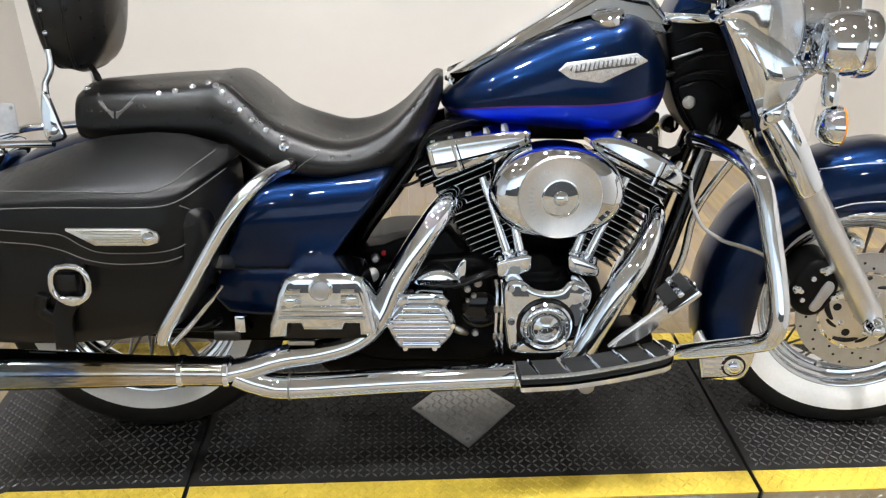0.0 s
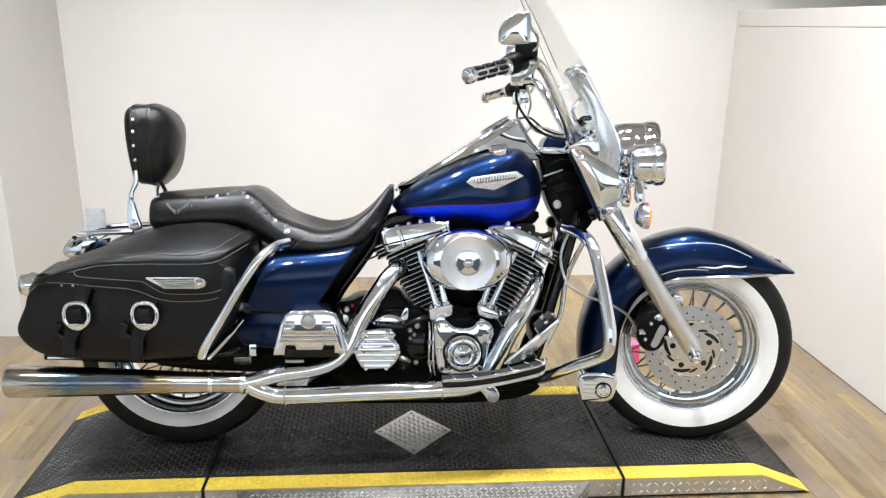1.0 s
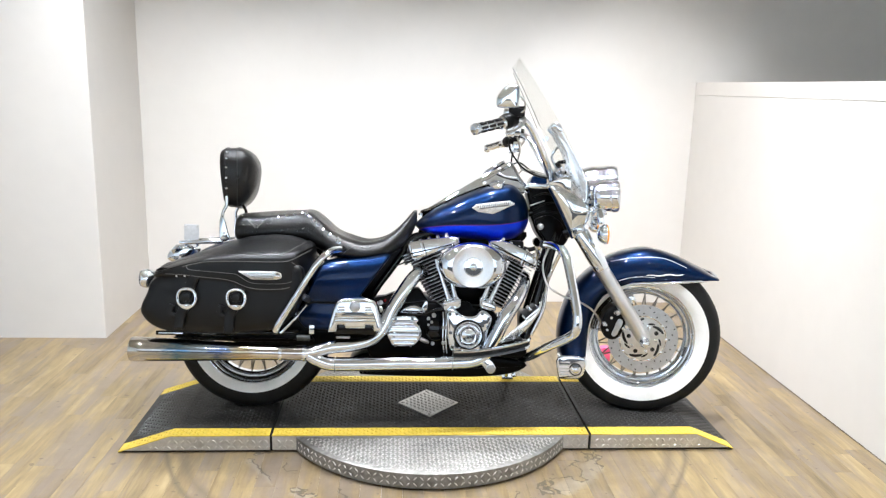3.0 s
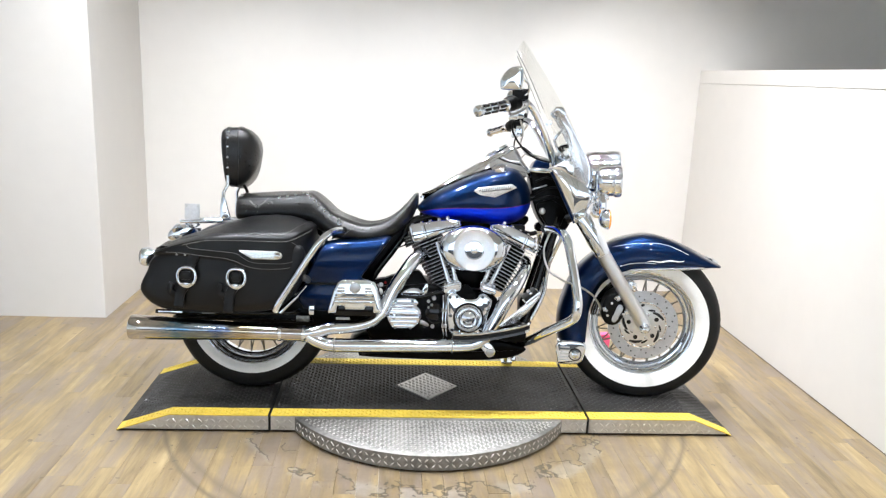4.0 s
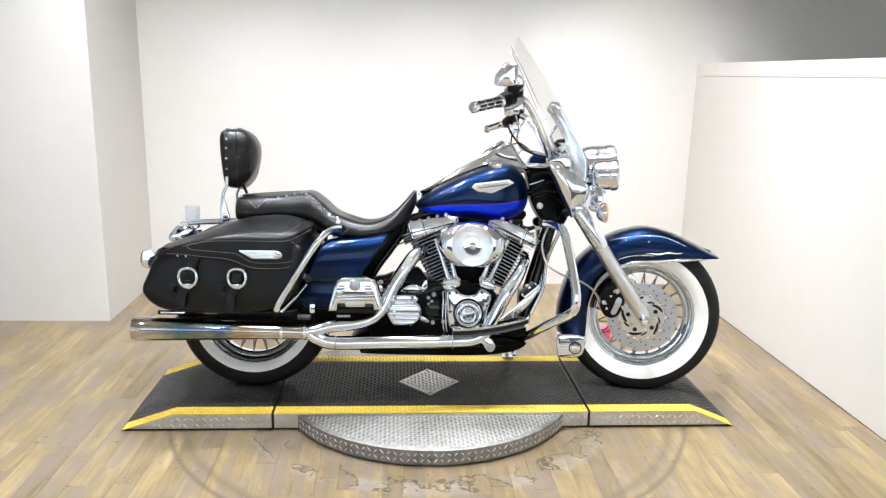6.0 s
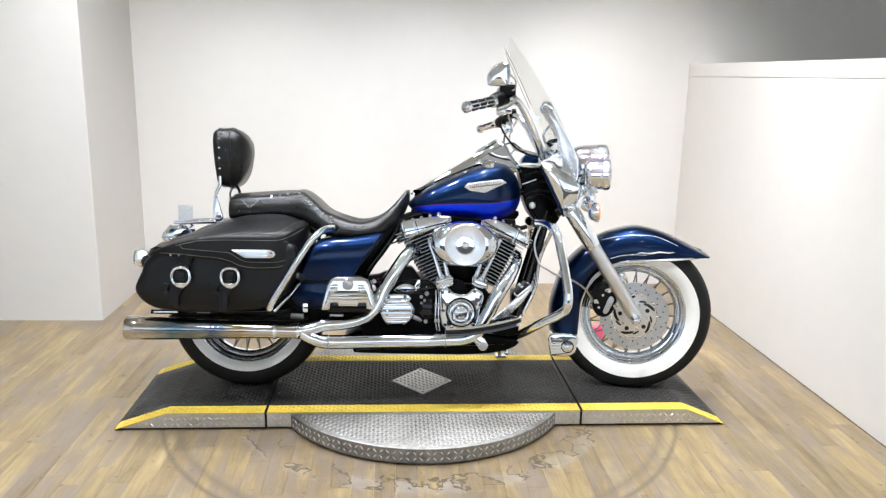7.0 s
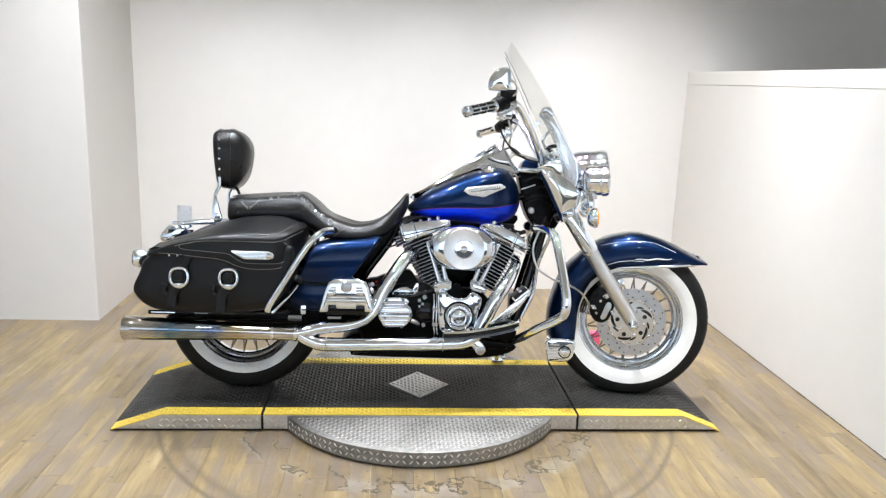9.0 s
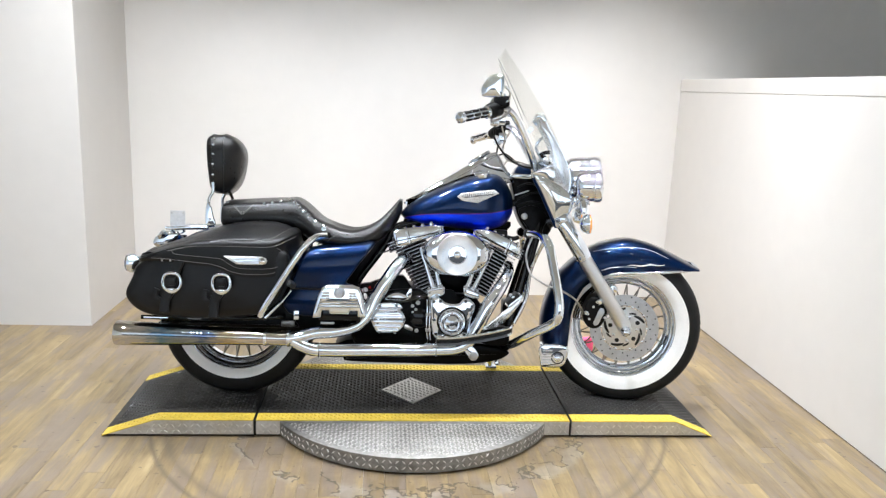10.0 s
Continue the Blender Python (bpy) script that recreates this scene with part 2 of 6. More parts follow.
# greyed streaks where the varnish has worn, long along the boards
flow = wn.new("ShaderNodeVectorMath")
flow.operation = "MULTIPLY_ADD"
wl.new(geo.outputs["Position"], flow.inputs[0])
flow.inputs[1].default_value = (13, 2.3, 1)
wl.new(shift.outputs[0], flow.inputs[2])
streak, worn = wn.new("ShaderNodeTexNoise"), wn.new("ShaderNodeMapRange")
streak.inputs["Scale"].default_value, streak.inputs["Detail"].default_value, streak.inputs["Roughness"].default_value = 1.0, 5, 0.62
wl.new(flow.outputs[0], streak.inputs["Vector"])
worn.inputs["From Min"].default_value, worn.inputs["From Max"].default_value, worn.inputs["To Max"].default_value = 0.44, 0.60, 0.8
wl.new(streak.outputs["Fac"], worn.inputs["Value"])
mixed(WOOD, worn.outputs[0], (0.205, 0.165, 0.135))
wb.inputs["Roughness"].default_value = 0.34
fx = place(WOOD, False)
rad = maths(WOOD, "SQRT", maths(WOOD, "ADD", maths(WOOD, "POWER", maths(WOOD, "SUBTRACT", fx[0], CX), 2.0), maths(WOOD, "POWER", fx[1], 2.0)))
patch = wn.new("ShaderNodeTexNoise")
patch.inputs["Scale"].default_value, patch.inputs["Detail"].default_value = 7, 5
wl.new(geo.outputs["Position"], patch.inputs["Vector"])
for r0, wid, amount, col in ((0.965, 0.028, 0.7, (0.13, 0.10, 0.065)), (1.02, 0.016, 0.85, (0.11, 0.085, 0.055)), (0.73, 0.05, 0.42, (0.37, 0.34, 0.30))):
    band = maths(WOOD, "MAXIMUM", maths(WOOD, "SUBTRACT", 1.0, maths(WOOD, "DIVIDE", maths(WOOD, "ABSOLUTE", maths(WOOD, "SUBTRACT", maths(WOOD, "MULTIPLY_ADD", patch.outputs["Fac"], 0.02 if r0 > 0.9 else 0.1, rad), r0 + (0.01 if r0 > 0.9 else 0.05))), wid)), 0.0)
    if r0 < 0.9:
        band = maths(WOOD, "MULTIPLY", maths(WOOD, "MINIMUM", maths(WOOD, "MULTIPLY", band, 2.0), 1.0), maths(WOOD, "GREATER_THAN", patch.outputs["Fac"], 0.5))
    front = maths(WOOD, "LESS_THAN", fx[1], 0.0)
    mixed(WOOD, maths(WOOD, "MULTIPLY", maths(WOOD, "MULTIPLY", band, front), amount), col)
# trodden-in dirt round the platform, strongest in front of it
soil = wn.new("ShaderNodeTexNoise")
soil.inputs["Scale"].default_value, soil.inputs["Detail"].default_value, soil.inputs["Roughness"].default_value = 2.3, 8, 0.68
wl.new(geo.outputs["Position"], soil.inputs["Vector"])
spread = wn.new("ShaderNodeMapRange")
spread.inputs["From Min"].default_value, spread.inputs["From Max"].default_value, spread.inputs["To Max"].default_value = 0.50, 0.70, 0.5
wl.new(soil.outputs["Fac"], spread.inputs["Value"])
mixed(WOOD, spread.outputs[0], (0.135, 0.098, 0.052))
tread_zone = wn.new("ShaderNodeMapRange")
tread_zone.inputs["From Min"].default_value, tread_zone.inputs["From Max"].default_value, tread_zone.inputs["To Min"].default_value, tread_zone.inputs["To Max"].default_value = 0.75, 1.5, 0.75, 0.0
wl.new(maths(WOOD, "MULTIPLY_ADD", soil.outputs["Fac"], 0.5, rad), tread_zone.inputs["Value"])
blot = wn.new("ShaderNodeTexNoise")
blot.inputs["Scale"].default_value, blot.inputs["Detail"].default_value, blot.inputs["Roughness"].default_value = 5.5, 7, 0.7
wl.new(geo.outputs["Position"], blot.inputs["Vector"])
grime = wn.new("ShaderNodeMapRange")
grime.inputs["From Min"].default_value, grime.inputs["From Max"].default_value = 0.40, 0.66
wl.new(blot.outputs["Fac"], grime.inputs["Value"])
mixed(WOOD, maths(WOOD, "MULTIPLY", grime.outputs[0], tread_zone.outputs[0]), (0.135, 0.098, 0.055))
# dark broken rims of the flaked patches, and a few short scratches
rim_ = maths(WOOD, "COMPARE", patch.outputs["Fac"], 0.5, 0.012)
reach = maths(WOOD, "LESS_THAN", maths(WOOD, "ABSOLUTE", maths(WOOD, "SUBTRACT", rad, 0.70)), 0.055)
mixed(WOOD, maths(WOOD, "MULTIPLY", maths(WOOD, "MULTIPLY", rim_, reach), 0.75), (0.05, 0.038, 0.025))
nick = wn.new("ShaderNodeTexNoise")
nick.inputs["Scale"].default_value, nick.inputs["Detail"].default_value = 26, 2
wl.new(geo.outputs["Position"], nick.inputs["Vector"])
mixed(WOOD, maths(WOOD, "MULTIPLY", maths(WOOD, "GREATER_THAN", nick.outputs["Fac"], 0.70), 0.5), (0.06, 0.047, 0.035))
wbump = wn.new("ShaderNodeBump")
wbump.inputs["Strength"].default_value, wbump.inputs["Distance"].default_value = 0.12, 0.002
wl.new(fine.outputs["Fac"], wbump.inputs["Height"])
wl.new(wbump.outputs[0], wb.inputs["Normal"])

GLASS = bpy.data.materials.new("clear_acrylic")
GLASS.use_nodes = True
gn = GLASS.node_tree.nodes
gl = GLASS.node_tree.links
clear, gloss, gmix = gn.new("ShaderNodeBsdfTransparent"), gn.new("ShaderNodeBsdfGlossy"), gn.new("ShaderNodeMixShader")
clear.inputs[0].default_value = (0.962, 0.964, 0.958, 1)
gloss.inputs["Roughness"].default_value = 0.03
gmix.inputs[0].default_value = 0.04
gl.new(clear.outputs[0], gmix.inputs[1])
gl.new(gloss.outputs[0], gmix.inputs[2])
gl.new(gmix.outputs[0], gn["Material Output"].inputs[0])
GLASSEDGE = mat("acrylic_edge", (0.10, 0.10, 0.10), 0.2)
SHEET = bpy.data.materials.new("satin_bracket_sheet")
SHEET.use_nodes = True
sn, sl = SHEET.node_tree.nodes, SHEET.node_tree.links
s_clear, s_gloss, s_mix = sn.new("ShaderNodeBsdfTransparent"), sn.new("ShaderNodeBsdfGlossy"), sn.new("ShaderNodeMixShader")
s_clear.inputs[0].default_value, s_gloss.inputs[0].default_value = (0.84, 0.84, 0.845, 1), (0.95, 0.96, 0.98, 1)
s_gloss.inputs["Roughness"].default_value, s_mix.inputs[0].default_value = 0.2, 0.6
sl.new(s_clear.outputs[0], s_mix.inputs[1])
sl.new(s_gloss.outputs[0], s_mix.inputs[2])
sl.new(s_mix.outputs[0], sn["Material Output"].inputs[0])
LENS = bpy.data.materials.new("headlamp_glass")
LENS.use_nodes = True
lb = LENS.node_tree.nodes["Principled BSDF"]
lb.inputs["Roughness"].default_value, lb.inputs["Transmission Weight"].default_value, lb.inputs["IOR"].default_value = 0.03, 0.9, 1.45

# ---- mesh tools ----


def smooth_line(pts, n=6, closed=False):
    """Catmull-Rom through the points."""
    p = [Vector(q) for q in pts]
    m, out = len(p), []
    for i in range(m if closed else m - 1):
        a, b, c, d = (p[(i + k) % m] if closed else p[min(max(i + k, 0), m - 1)] for k in (-1, 0, 1, 2))
        for j in range(n):
            t = j / n
            out.append(0.5 * ((2 * b) + (c - a) * t + (2 * a - 5 * b + 4 * c - d) * t * t + (3 * b - a - 3 * c + d) * t ** 3))
    if not closed:
        out.append(p[-1])
    return out


def skin(bm, rings, cap=True, loop=False):
    """Quads between closed rings of vertices."""
    rows = [[bm.verts.new(v) for v in r] for r in rings]
    k = len(rows[0])
    for i in range(len(rows) if loop else len(rows) - 1):
        a, b = rows[i], rows[(i + 1) % len(rows)]
        for j in range(k):
            bm.faces.new((a[j], a[(j + 1) % k], b[(j + 1) % k], b[j]))
    if cap and not loop:
        bm.faces.new(rows[0][::-1])
        bm.faces.new(rows[-1])
    return rows


def tube(pts, r, seg=12, n=6, bm=None, closed=False):
    """A round bar along a smooth line; r is one radius or one for each point."""
    bm = bm or bmesh.new()
    line = smooth_line(pts, n, closed) if n > 1 else [Vector(p) for p in pts]
    rs = [r] * len(pts) if isinstance(r, (int, float)) else r
    m = len(line)
    rings, side = [], None
    for i, p in enumerate(line):
        t = (line[(i + 1) % m] - line[i - 1]) if closed else (line[min(i + 1, m - 1)] - line[max(i - 1, 0)])
        t.normalize()
        if side is None:
            side = t.cross(Vector((0, 1, 0)) if abs(t.y) < 0.9 else Vector((1, 0, 0))).normalized()
        side = (side - t * side.dot(t)).normalized()
        up = t.cross(side)
        f = i / max(1, n)
        k = min(int(f), len(rs) - 1)
        rad = rs[k] + (rs[min(k + 1, len(rs) - 1)] - rs[k]) * (f - k)
        rings.append([p + (side * math.cos(a) + up * math.sin(a)) * rad for a in (2 * math.pi * j / seg for j in range(seg))])
    skin(bm, rings, not closed, closed)
    return bm


def rod(a, b, r, seg=12, bm=None):
    return tube([a, b], r, seg, 1, bm)


def turned(profile, centre, axis=(0, 1, 0), seg=32, bm=None, closed=False):
    """A body of revolution: profile of (radius, height along the axis)."""
    bm = bm or bmesh.new()
    ax = Vector(axis).normalized()
    u = ax.cross(Vector((0, 0, 1)) if abs(ax.z) < 0.9 else Vector((1, 0, 0))).normalized()
    v = ax.cross(u)
    c = Vector(centre)
    rings = [[c + ax * h + (u * math.cos(a) + v * math.sin(a)) * max(r, 1e-4) for a in (2 * math.pi * j / seg for j in range(seg))] for r, h in profile]
    skin(bm, rings, not closed, closed)
    return bm


def pillow(outline, y0, y1, rnd, n=6, steps=5, power=2.0, smooth=True, bm=None, shear=(0.0, 0.0), bulge=0.0):
    """A flat form seen from the side (x, z), with depth y0 to y1 and edges rounded over rnd metres."""
    bm = bm or bmesh.new()
    pts = smooth_line([(x, 0, z) for x, z in outline], n, True) if smooth else [Vector((x, 0, z)) for x, z in outline]
    c = sum(pts, Vector()) / len(pts)
    m = len(pts)
    area = sum(pts[i].x * pts[(i + 1) % m].z - pts[(i + 1) % m].x * pts[i].z for i in range(m))
    normal = []
    for i in range(m):
        t = pts[(i + 1) % m] - pts[i - 1]
        nn = Vector((t.z, 0, -t.x)) * (1 if area > 0 else -1)
        normal.append(nn.normalized() if nn.length > 1e-9 else Vector())
    d = min(rnd, abs(y1 - y0) / 2)
    rings = []
    for side in (0, 1):
        for i in range(steps + 1):
            a = i / steps if side == 0 else 1 - i / steps
            inset = rnd * (1 - (1 - (1 - a) ** power) ** (1 / power))
            y = y0 + d * a if side == 0 else y1 - d * a
            f = (y - y0) / (y1 - y0) if y1 != y0 else 0
            rings.append([Vector((p.x - nn.x * inset + shear[0] * f, y, p.z - nn.z * inset + shear[1] * f)) for p, nn in zip(pts, normal)])
    if bulge:
        for end, sgn in ((0, -1), (-1, 1)):
            ring = rings[end]
            mid = sum(ring, Vector()) / m
            for s in (0.93, 0.82, 0.68, 0.5, 0.3, 0.1):
                more = [mid + (p - mid) * s + Vector((0, sgn * bulge * (1 - s * s), 0)) for p in ring]
                rings = [more] + rings if end == 0 else rings + [more]
    skin(bm, rings)
    return bm


def slab(outline, y0, y1, bevel=0.003, bm=None):
    """A plate with straight outline in x and z, its edges bevelled."""
    return pillow(outline, y0, y1, bevel, steps=2, smooth=False, bm=bm)


def box(centre, size, bevel=0.003, turn=None, bm=None):
    own = bmesh.new()
    bmesh.ops.create_cube(own, size=1.0)
    for v in own.verts:
        v.co = Vector((v.co.x * size[0], v.co.y * size[1], v.co.z * size[2]))
    if bevel:
        bmesh.ops.bevel(own, geom=list(own.edges), offset=bevel, segments=2, affect="EDGES", profile=0.6)
    m = Matrix.Translation(centre) @ (turn.to_4x4() if turn else Matrix())
    bmesh.ops.transform(own, matrix=m, verts=own.verts)
    return merge(bm, own)


def merge(bm, other):
    if bm is None:
        return other
    tmp = bpy.data.meshes.new("tmp")
    other.to_mesh(tmp)
    bm.from_mesh(tmp)
    bpy.data.meshes.remove(tmp)
    other.free()
    return bm


def part(name, bm, material, parent=None, label="", turn=None, flat=False, angle=40):
    """Link a bmesh as one mesh object, under a thing or a part."""
    if turn is not None:
        bmesh.ops.transform(bm, matrix=turn, verts=bm.verts)
    bmesh.ops.recalc_face_normals(bm, faces=bm.faces)
    me = bpy.data.meshes.new(name)
    bm.to_mesh(me)
    bm.free()
    me.materials.append(material)
    if not flat:
        me.shade_smooth()
        me.set_sharp_from_angle(angle=radians(angle))
    ob = new(name, me)
    if not flat and angle > 60:
        wn_ = ob.modifiers.new("even_shading", "WEIGHTED_NORMAL")
        wn_.keep_sharp = True
    if parent is not None:
        ob.parent = parent
    if label:
        ob["label"] = label
    return ob


def islands(bm):
    """The separate pieces of a bmesh, as (vertices, faces)."""
    bm.verts.ensure_lookup_table()
    seen = set()
    for v in bm.verts:
        if v.index in seen:
            continue
        todo, group = [v], []
        seen.add(v.index)
        while todo:
            q = todo.pop()
            group.append(q)
            for e in q.link_edges:
                o = e.other_vert(q)
                if o.index not in seen:
                    seen.add(o.index)
                    todo.append(o)
        at = {q.index: k for k, q in enumerate(group)}
        yield [q.co.copy() for q in group], [[at[x.index] for x in f.verts] for f in {f for q in group for f in q.link_faces}]


def split(make, name, bm, *rest):
    """Each separate piece of a bmesh as a part of its own."""
    bm.verts.index_update()
    for vs_, fs_ in list(islands(bm)):
        one = bmesh.new()
        vv = [one.verts.new(c) for c in vs_]
        for f in fs_:
            one.faces.new([vv[k] for k in f])
        make(name, one, *rest)
    bm.free()


def thing(name, label, category, m=None, kind="", group=""):
    ob = new(name)
    ob.empty_display_size = 0.1
    if m is not None:
        ob.matrix_basis = m
    return tagged(ob, label, category, group, kind)


def bolt(p, r=0.006, h=0.006, axis=(0, -1, 0), bm=None):
    return turned([(r, 0), (r, h * 0.6), (r * 0.75, h), (0, h)], p, axis, 8, bm)


# ---- room ----
def solid(name, lo, hi, material, label, kind="structure", bevel=0.004, category="wall"):
    c = [(a + b) / 2 for a, b in zip(lo, hi)]
    ob = part(name, box(c, [b - a for a, b in zip(lo, hi)], bevel), material, flat=True)
    return tagged(ob, label, category, kind=kind)


BACK, LEFT, RIGHT = 1.765, -1.76, 1.605
solid("wall_back", (LEFT - 0.3, BACK, -0.05), (5.2, BACK + 0.12, CEIL), PAINT, "white painted plaster wall behind the motorcycle")
solid("wall_pier", (-4.2, 1.003, -0.05), (LEFT, BACK + 0.12, CEIL), PAINT, "white painted wall pier standing forward of the back wall")
solid("wall_half", (RIGHT, -3.2, -0.05), (RIGHT + 0.14, BACK - 0.002, 1.336), PAINT, "white painted half-height partition wall")
cap = solid("trim_cap", (RIGHT - 0.0015, -3.2, 1.3362), (RIGHT + 0.146, BACK - 0.003, 1.412), PAINT, "white painted cap board on the half wall", category="trim")
# Added strip: dirt and the shadow gap at the wall's foot, in one colour.
solid("joint_line_half", (RIGHT - 0.003, -3.2, 0.0005), (RIGHT - 0.0005, BACK - 0.004, 0.004), JOINTDARK, "thin dark strip drawing the half wall's dirty, shaded joint", bevel=0.0, category="trim")
solid("wall_left", (-4.3, -7.0, -0.05), (-4.18, 1.1, CEIL), FAR, "unseen cool-tinted wall closing the showroom")
solid("wall_right", (5.0, -7.0, -0.05), (5.12, BACK + 0.1, CEIL), FAR, "unseen cool-tinted wall beyond the half wall")
solid("wall_front", (-4.3, -7.1, 1.0), (5.12, -6.98, CEIL), FAR, "unseen cool-tinted upper wall closing the showroom")
# Added lower wall, out of view; it darkens what the near side reflects.
solid("wall_front_lower", (-4.3, -7.1, -0.05), (5.12, -6.98, 0.998), DARKWALL, "unseen dark lower wall added for dark reflections")
solid("ceiling", (-4.3, -7.1, CEIL), (5.12, BACK + 0.12, CEIL + 0.1), CEILING, "plain matt painted ceiling", category="ceiling")
# Housings stay out of view; the added front spots get them too.
for lx, ly in LAMPS + WASHERS + FRONT + [q[:2] for q in SIDE]:
    fit_ = thing("ceiling_spot", "unseen round white housing of a ceiling spot lamp", "ceiling lamp", pose(lx, ly, 0), group="ceiling spots")
    part("housing", turned([(0.115, CEIL - 0.002), (0.115, CEIL - 0.05), (0.105, CEIL - 0.055), (0.1, CEIL - 0.045), (0.095, CEIL - 0.002)], (0, 0, 0), (0, 0, 1), 24), PAINT, fit_)

# ---- display platform ----
platform = thing("display_turntable", "black and aluminium tread-plate motorcycle turntable with yellow borders", "turntable")
X0, X1, SL, SR = -1.258, 1.072, -0.70, 0.50
RL, RR = -1.065, 0.915            # where the end ramps begin to fall


def deck(name, outline, label):
    return part(name, slab(outline, -HALF_W, HALF_W, 0.002), DARKPLATE, platform, label, flat=True)


deck("centre_deck", [(SL + 0.004, 0.004), (SR - 0.004, 0.004), (SR - 0.004, DECK), (SL + 0.004, DECK)], "dark worn tread-plate deck")
deck("ramp_deck", [(X0, 0.001), (SL - 0.004, 0.001), (SL - 0.004, DECK), (RL, DECK), (X0, 0.005)], "dark worn tread-plate end ramp")
deck("ramp_deck", [(SR + 0.004, 0.001), (X1, 0.001), (X1, 0.005), (RR, DECK), (SR + 0.004, DECK)], "dark worn tread-plate end ramp")
for gx in (SL, SR):
    part("seam_strip", box((gx, 0, DECK / 2 - 0.004), (0.007, HALF_W * 2 - 0.004, DECK - 0.012), 0.001), GAP, platform, "near-black strip in the seam between decks")
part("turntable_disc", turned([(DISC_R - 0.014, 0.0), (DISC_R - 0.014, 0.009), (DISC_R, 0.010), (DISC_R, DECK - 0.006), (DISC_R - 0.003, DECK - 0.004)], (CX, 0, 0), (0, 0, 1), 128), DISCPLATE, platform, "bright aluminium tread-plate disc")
# skirts of bright plate on the long sides
for s in (-1, 1):
    y0, y1 = (-HALF_W - 0.006, -HALF_W + 0.001) if s < 0 else (HALF_W - 0.001, HALF_W + 0.006)
    part("skirt", slab([(X0 + 0.03, 0.010), (SL - 0.005, 0.010), (SL - 0.005, DECK - 0.001), (RL - 0.004, DECK - 0.001), (X0 + 0.025, 0.0105)], y0, y1, 0.001), PLATE, platform, "bright aluminium tread-plate skirt", flat=True)
    part("skirt", slab([(SR + 0.005, 0.010), (X1 - 0.03, 0.010), (X1 - 0.025, 0.0105), (RR + 0.004, DECK - 0.001), (SR + 0.005, DECK - 0.001)], y0, y1, 0.001), PLATE, platform, flat=True)
    part("skirt", slab([(SL + 0.005, 0.010), (SR - 0.005, 0.010), (SR - 0.005, DECK - 0.001), (SL + 0.005, DECK - 0.001)], y0, y1, 0.001), PLATE, platform, flat=True)
    b0, b1 = (-HALF_W - 0.007, -HALF_W + 0.055) if s < 0 else (HALF_W - 0.055, HALF_W + 0.007)
    z = DECK + 0.0015
    for pts in ([(X0 + 0.004, 0.0075), (RL, z), (SL - 0.005, z)], [(SL + 0.005, z), (SR - 0.005, z)], [(SR + 0.005, z), (RR, z), (X1 - 0.004, 0.0075)]):
        ol = pts + [(x, zz - 0.004) for x, zz in reversed(pts)]
        part("yellow_border", slab(ol, b0, b1, 0.0008), YELLOW, platform, "yellow painted tread-plate border", flat=True)
# diamond-shaped bright plate in the middle of the deck
dm = bmesh.new()
lo = [dm.verts.new((CX + x * 0.125, y * 0.138, DECK - 0.002)) for x, y in ((-1, 0), (0, -1), (1, 0), (0, 1))]
hi = [dm.verts.new((CX + x * 0.124, y * 0.137, DECK + 0.003)) for x, y in ((-1, 0), (0, -1), (1, 0), (0, 1))]
dm.faces.new(hi)
for i in range(4):
    dm.faces.new((lo[i], lo[(i + 1) % 4], hi[(i + 1) % 4], hi[i]))
diamond = part("diamond_plate", dm, PLATE, platform, "bright aluminium diamond-shaped tread plate", flat=True)
sc = None
for x, y in ((-0.105, 0), (0.105, 0), (0, -0.115), (0, 0.115)):
    sc = turned([(0.006, 0), (0.005, 0.003), (0.0, 0.004)], (CX + x, y, DECK + 0.003), (0, 0, 1), 10, sc)
split(part, "screw", sc, STEEL, diamond)


def studs_mesh(spots, parent, material, name="tread_stud", size=0.66):
    """Raised lozenges of tread plate: spots are (place, along, across, normal)."""
    vs, fs = [], []
    for p, a, c, nn in spots:
        k = len(vs)
        L, w, h = 0.0135 * size, 0.0042 * size, 0.0022
        vs += [p - a * L, p + a * L, p + c * w, p - c * w, p - a * L * 0.45 + nn * h, p + a * L * 0.45 + nn * h]
        fs += [(k, k + 3, k + 4), (k + 4, k + 2, k), (k + 3, k + 1, k + 5), (k + 5, k + 1, k + 2), (k + 3, k + 5, k + 4), (k + 4, k + 5, k + 2)]
    me = bpy.data.meshes.new(name)
    me.from_pydata([tuple(v) for v in vs], [], fs)
    me.materials.append(material)
    ob = new(name, me)
    ob.parent = parent
    return tagged(ob, kind="stuff")


PITCH = 0.0152
WIDE = 0.0235                      # coarser pattern on the upright plates
UZ = Vector((0, 0, 1))


def lozenge(i, j, u, v):
    s = 1 if (i + j) % 2 else -1
    return (u + v * s).normalized(), (v - u * s).normalized()


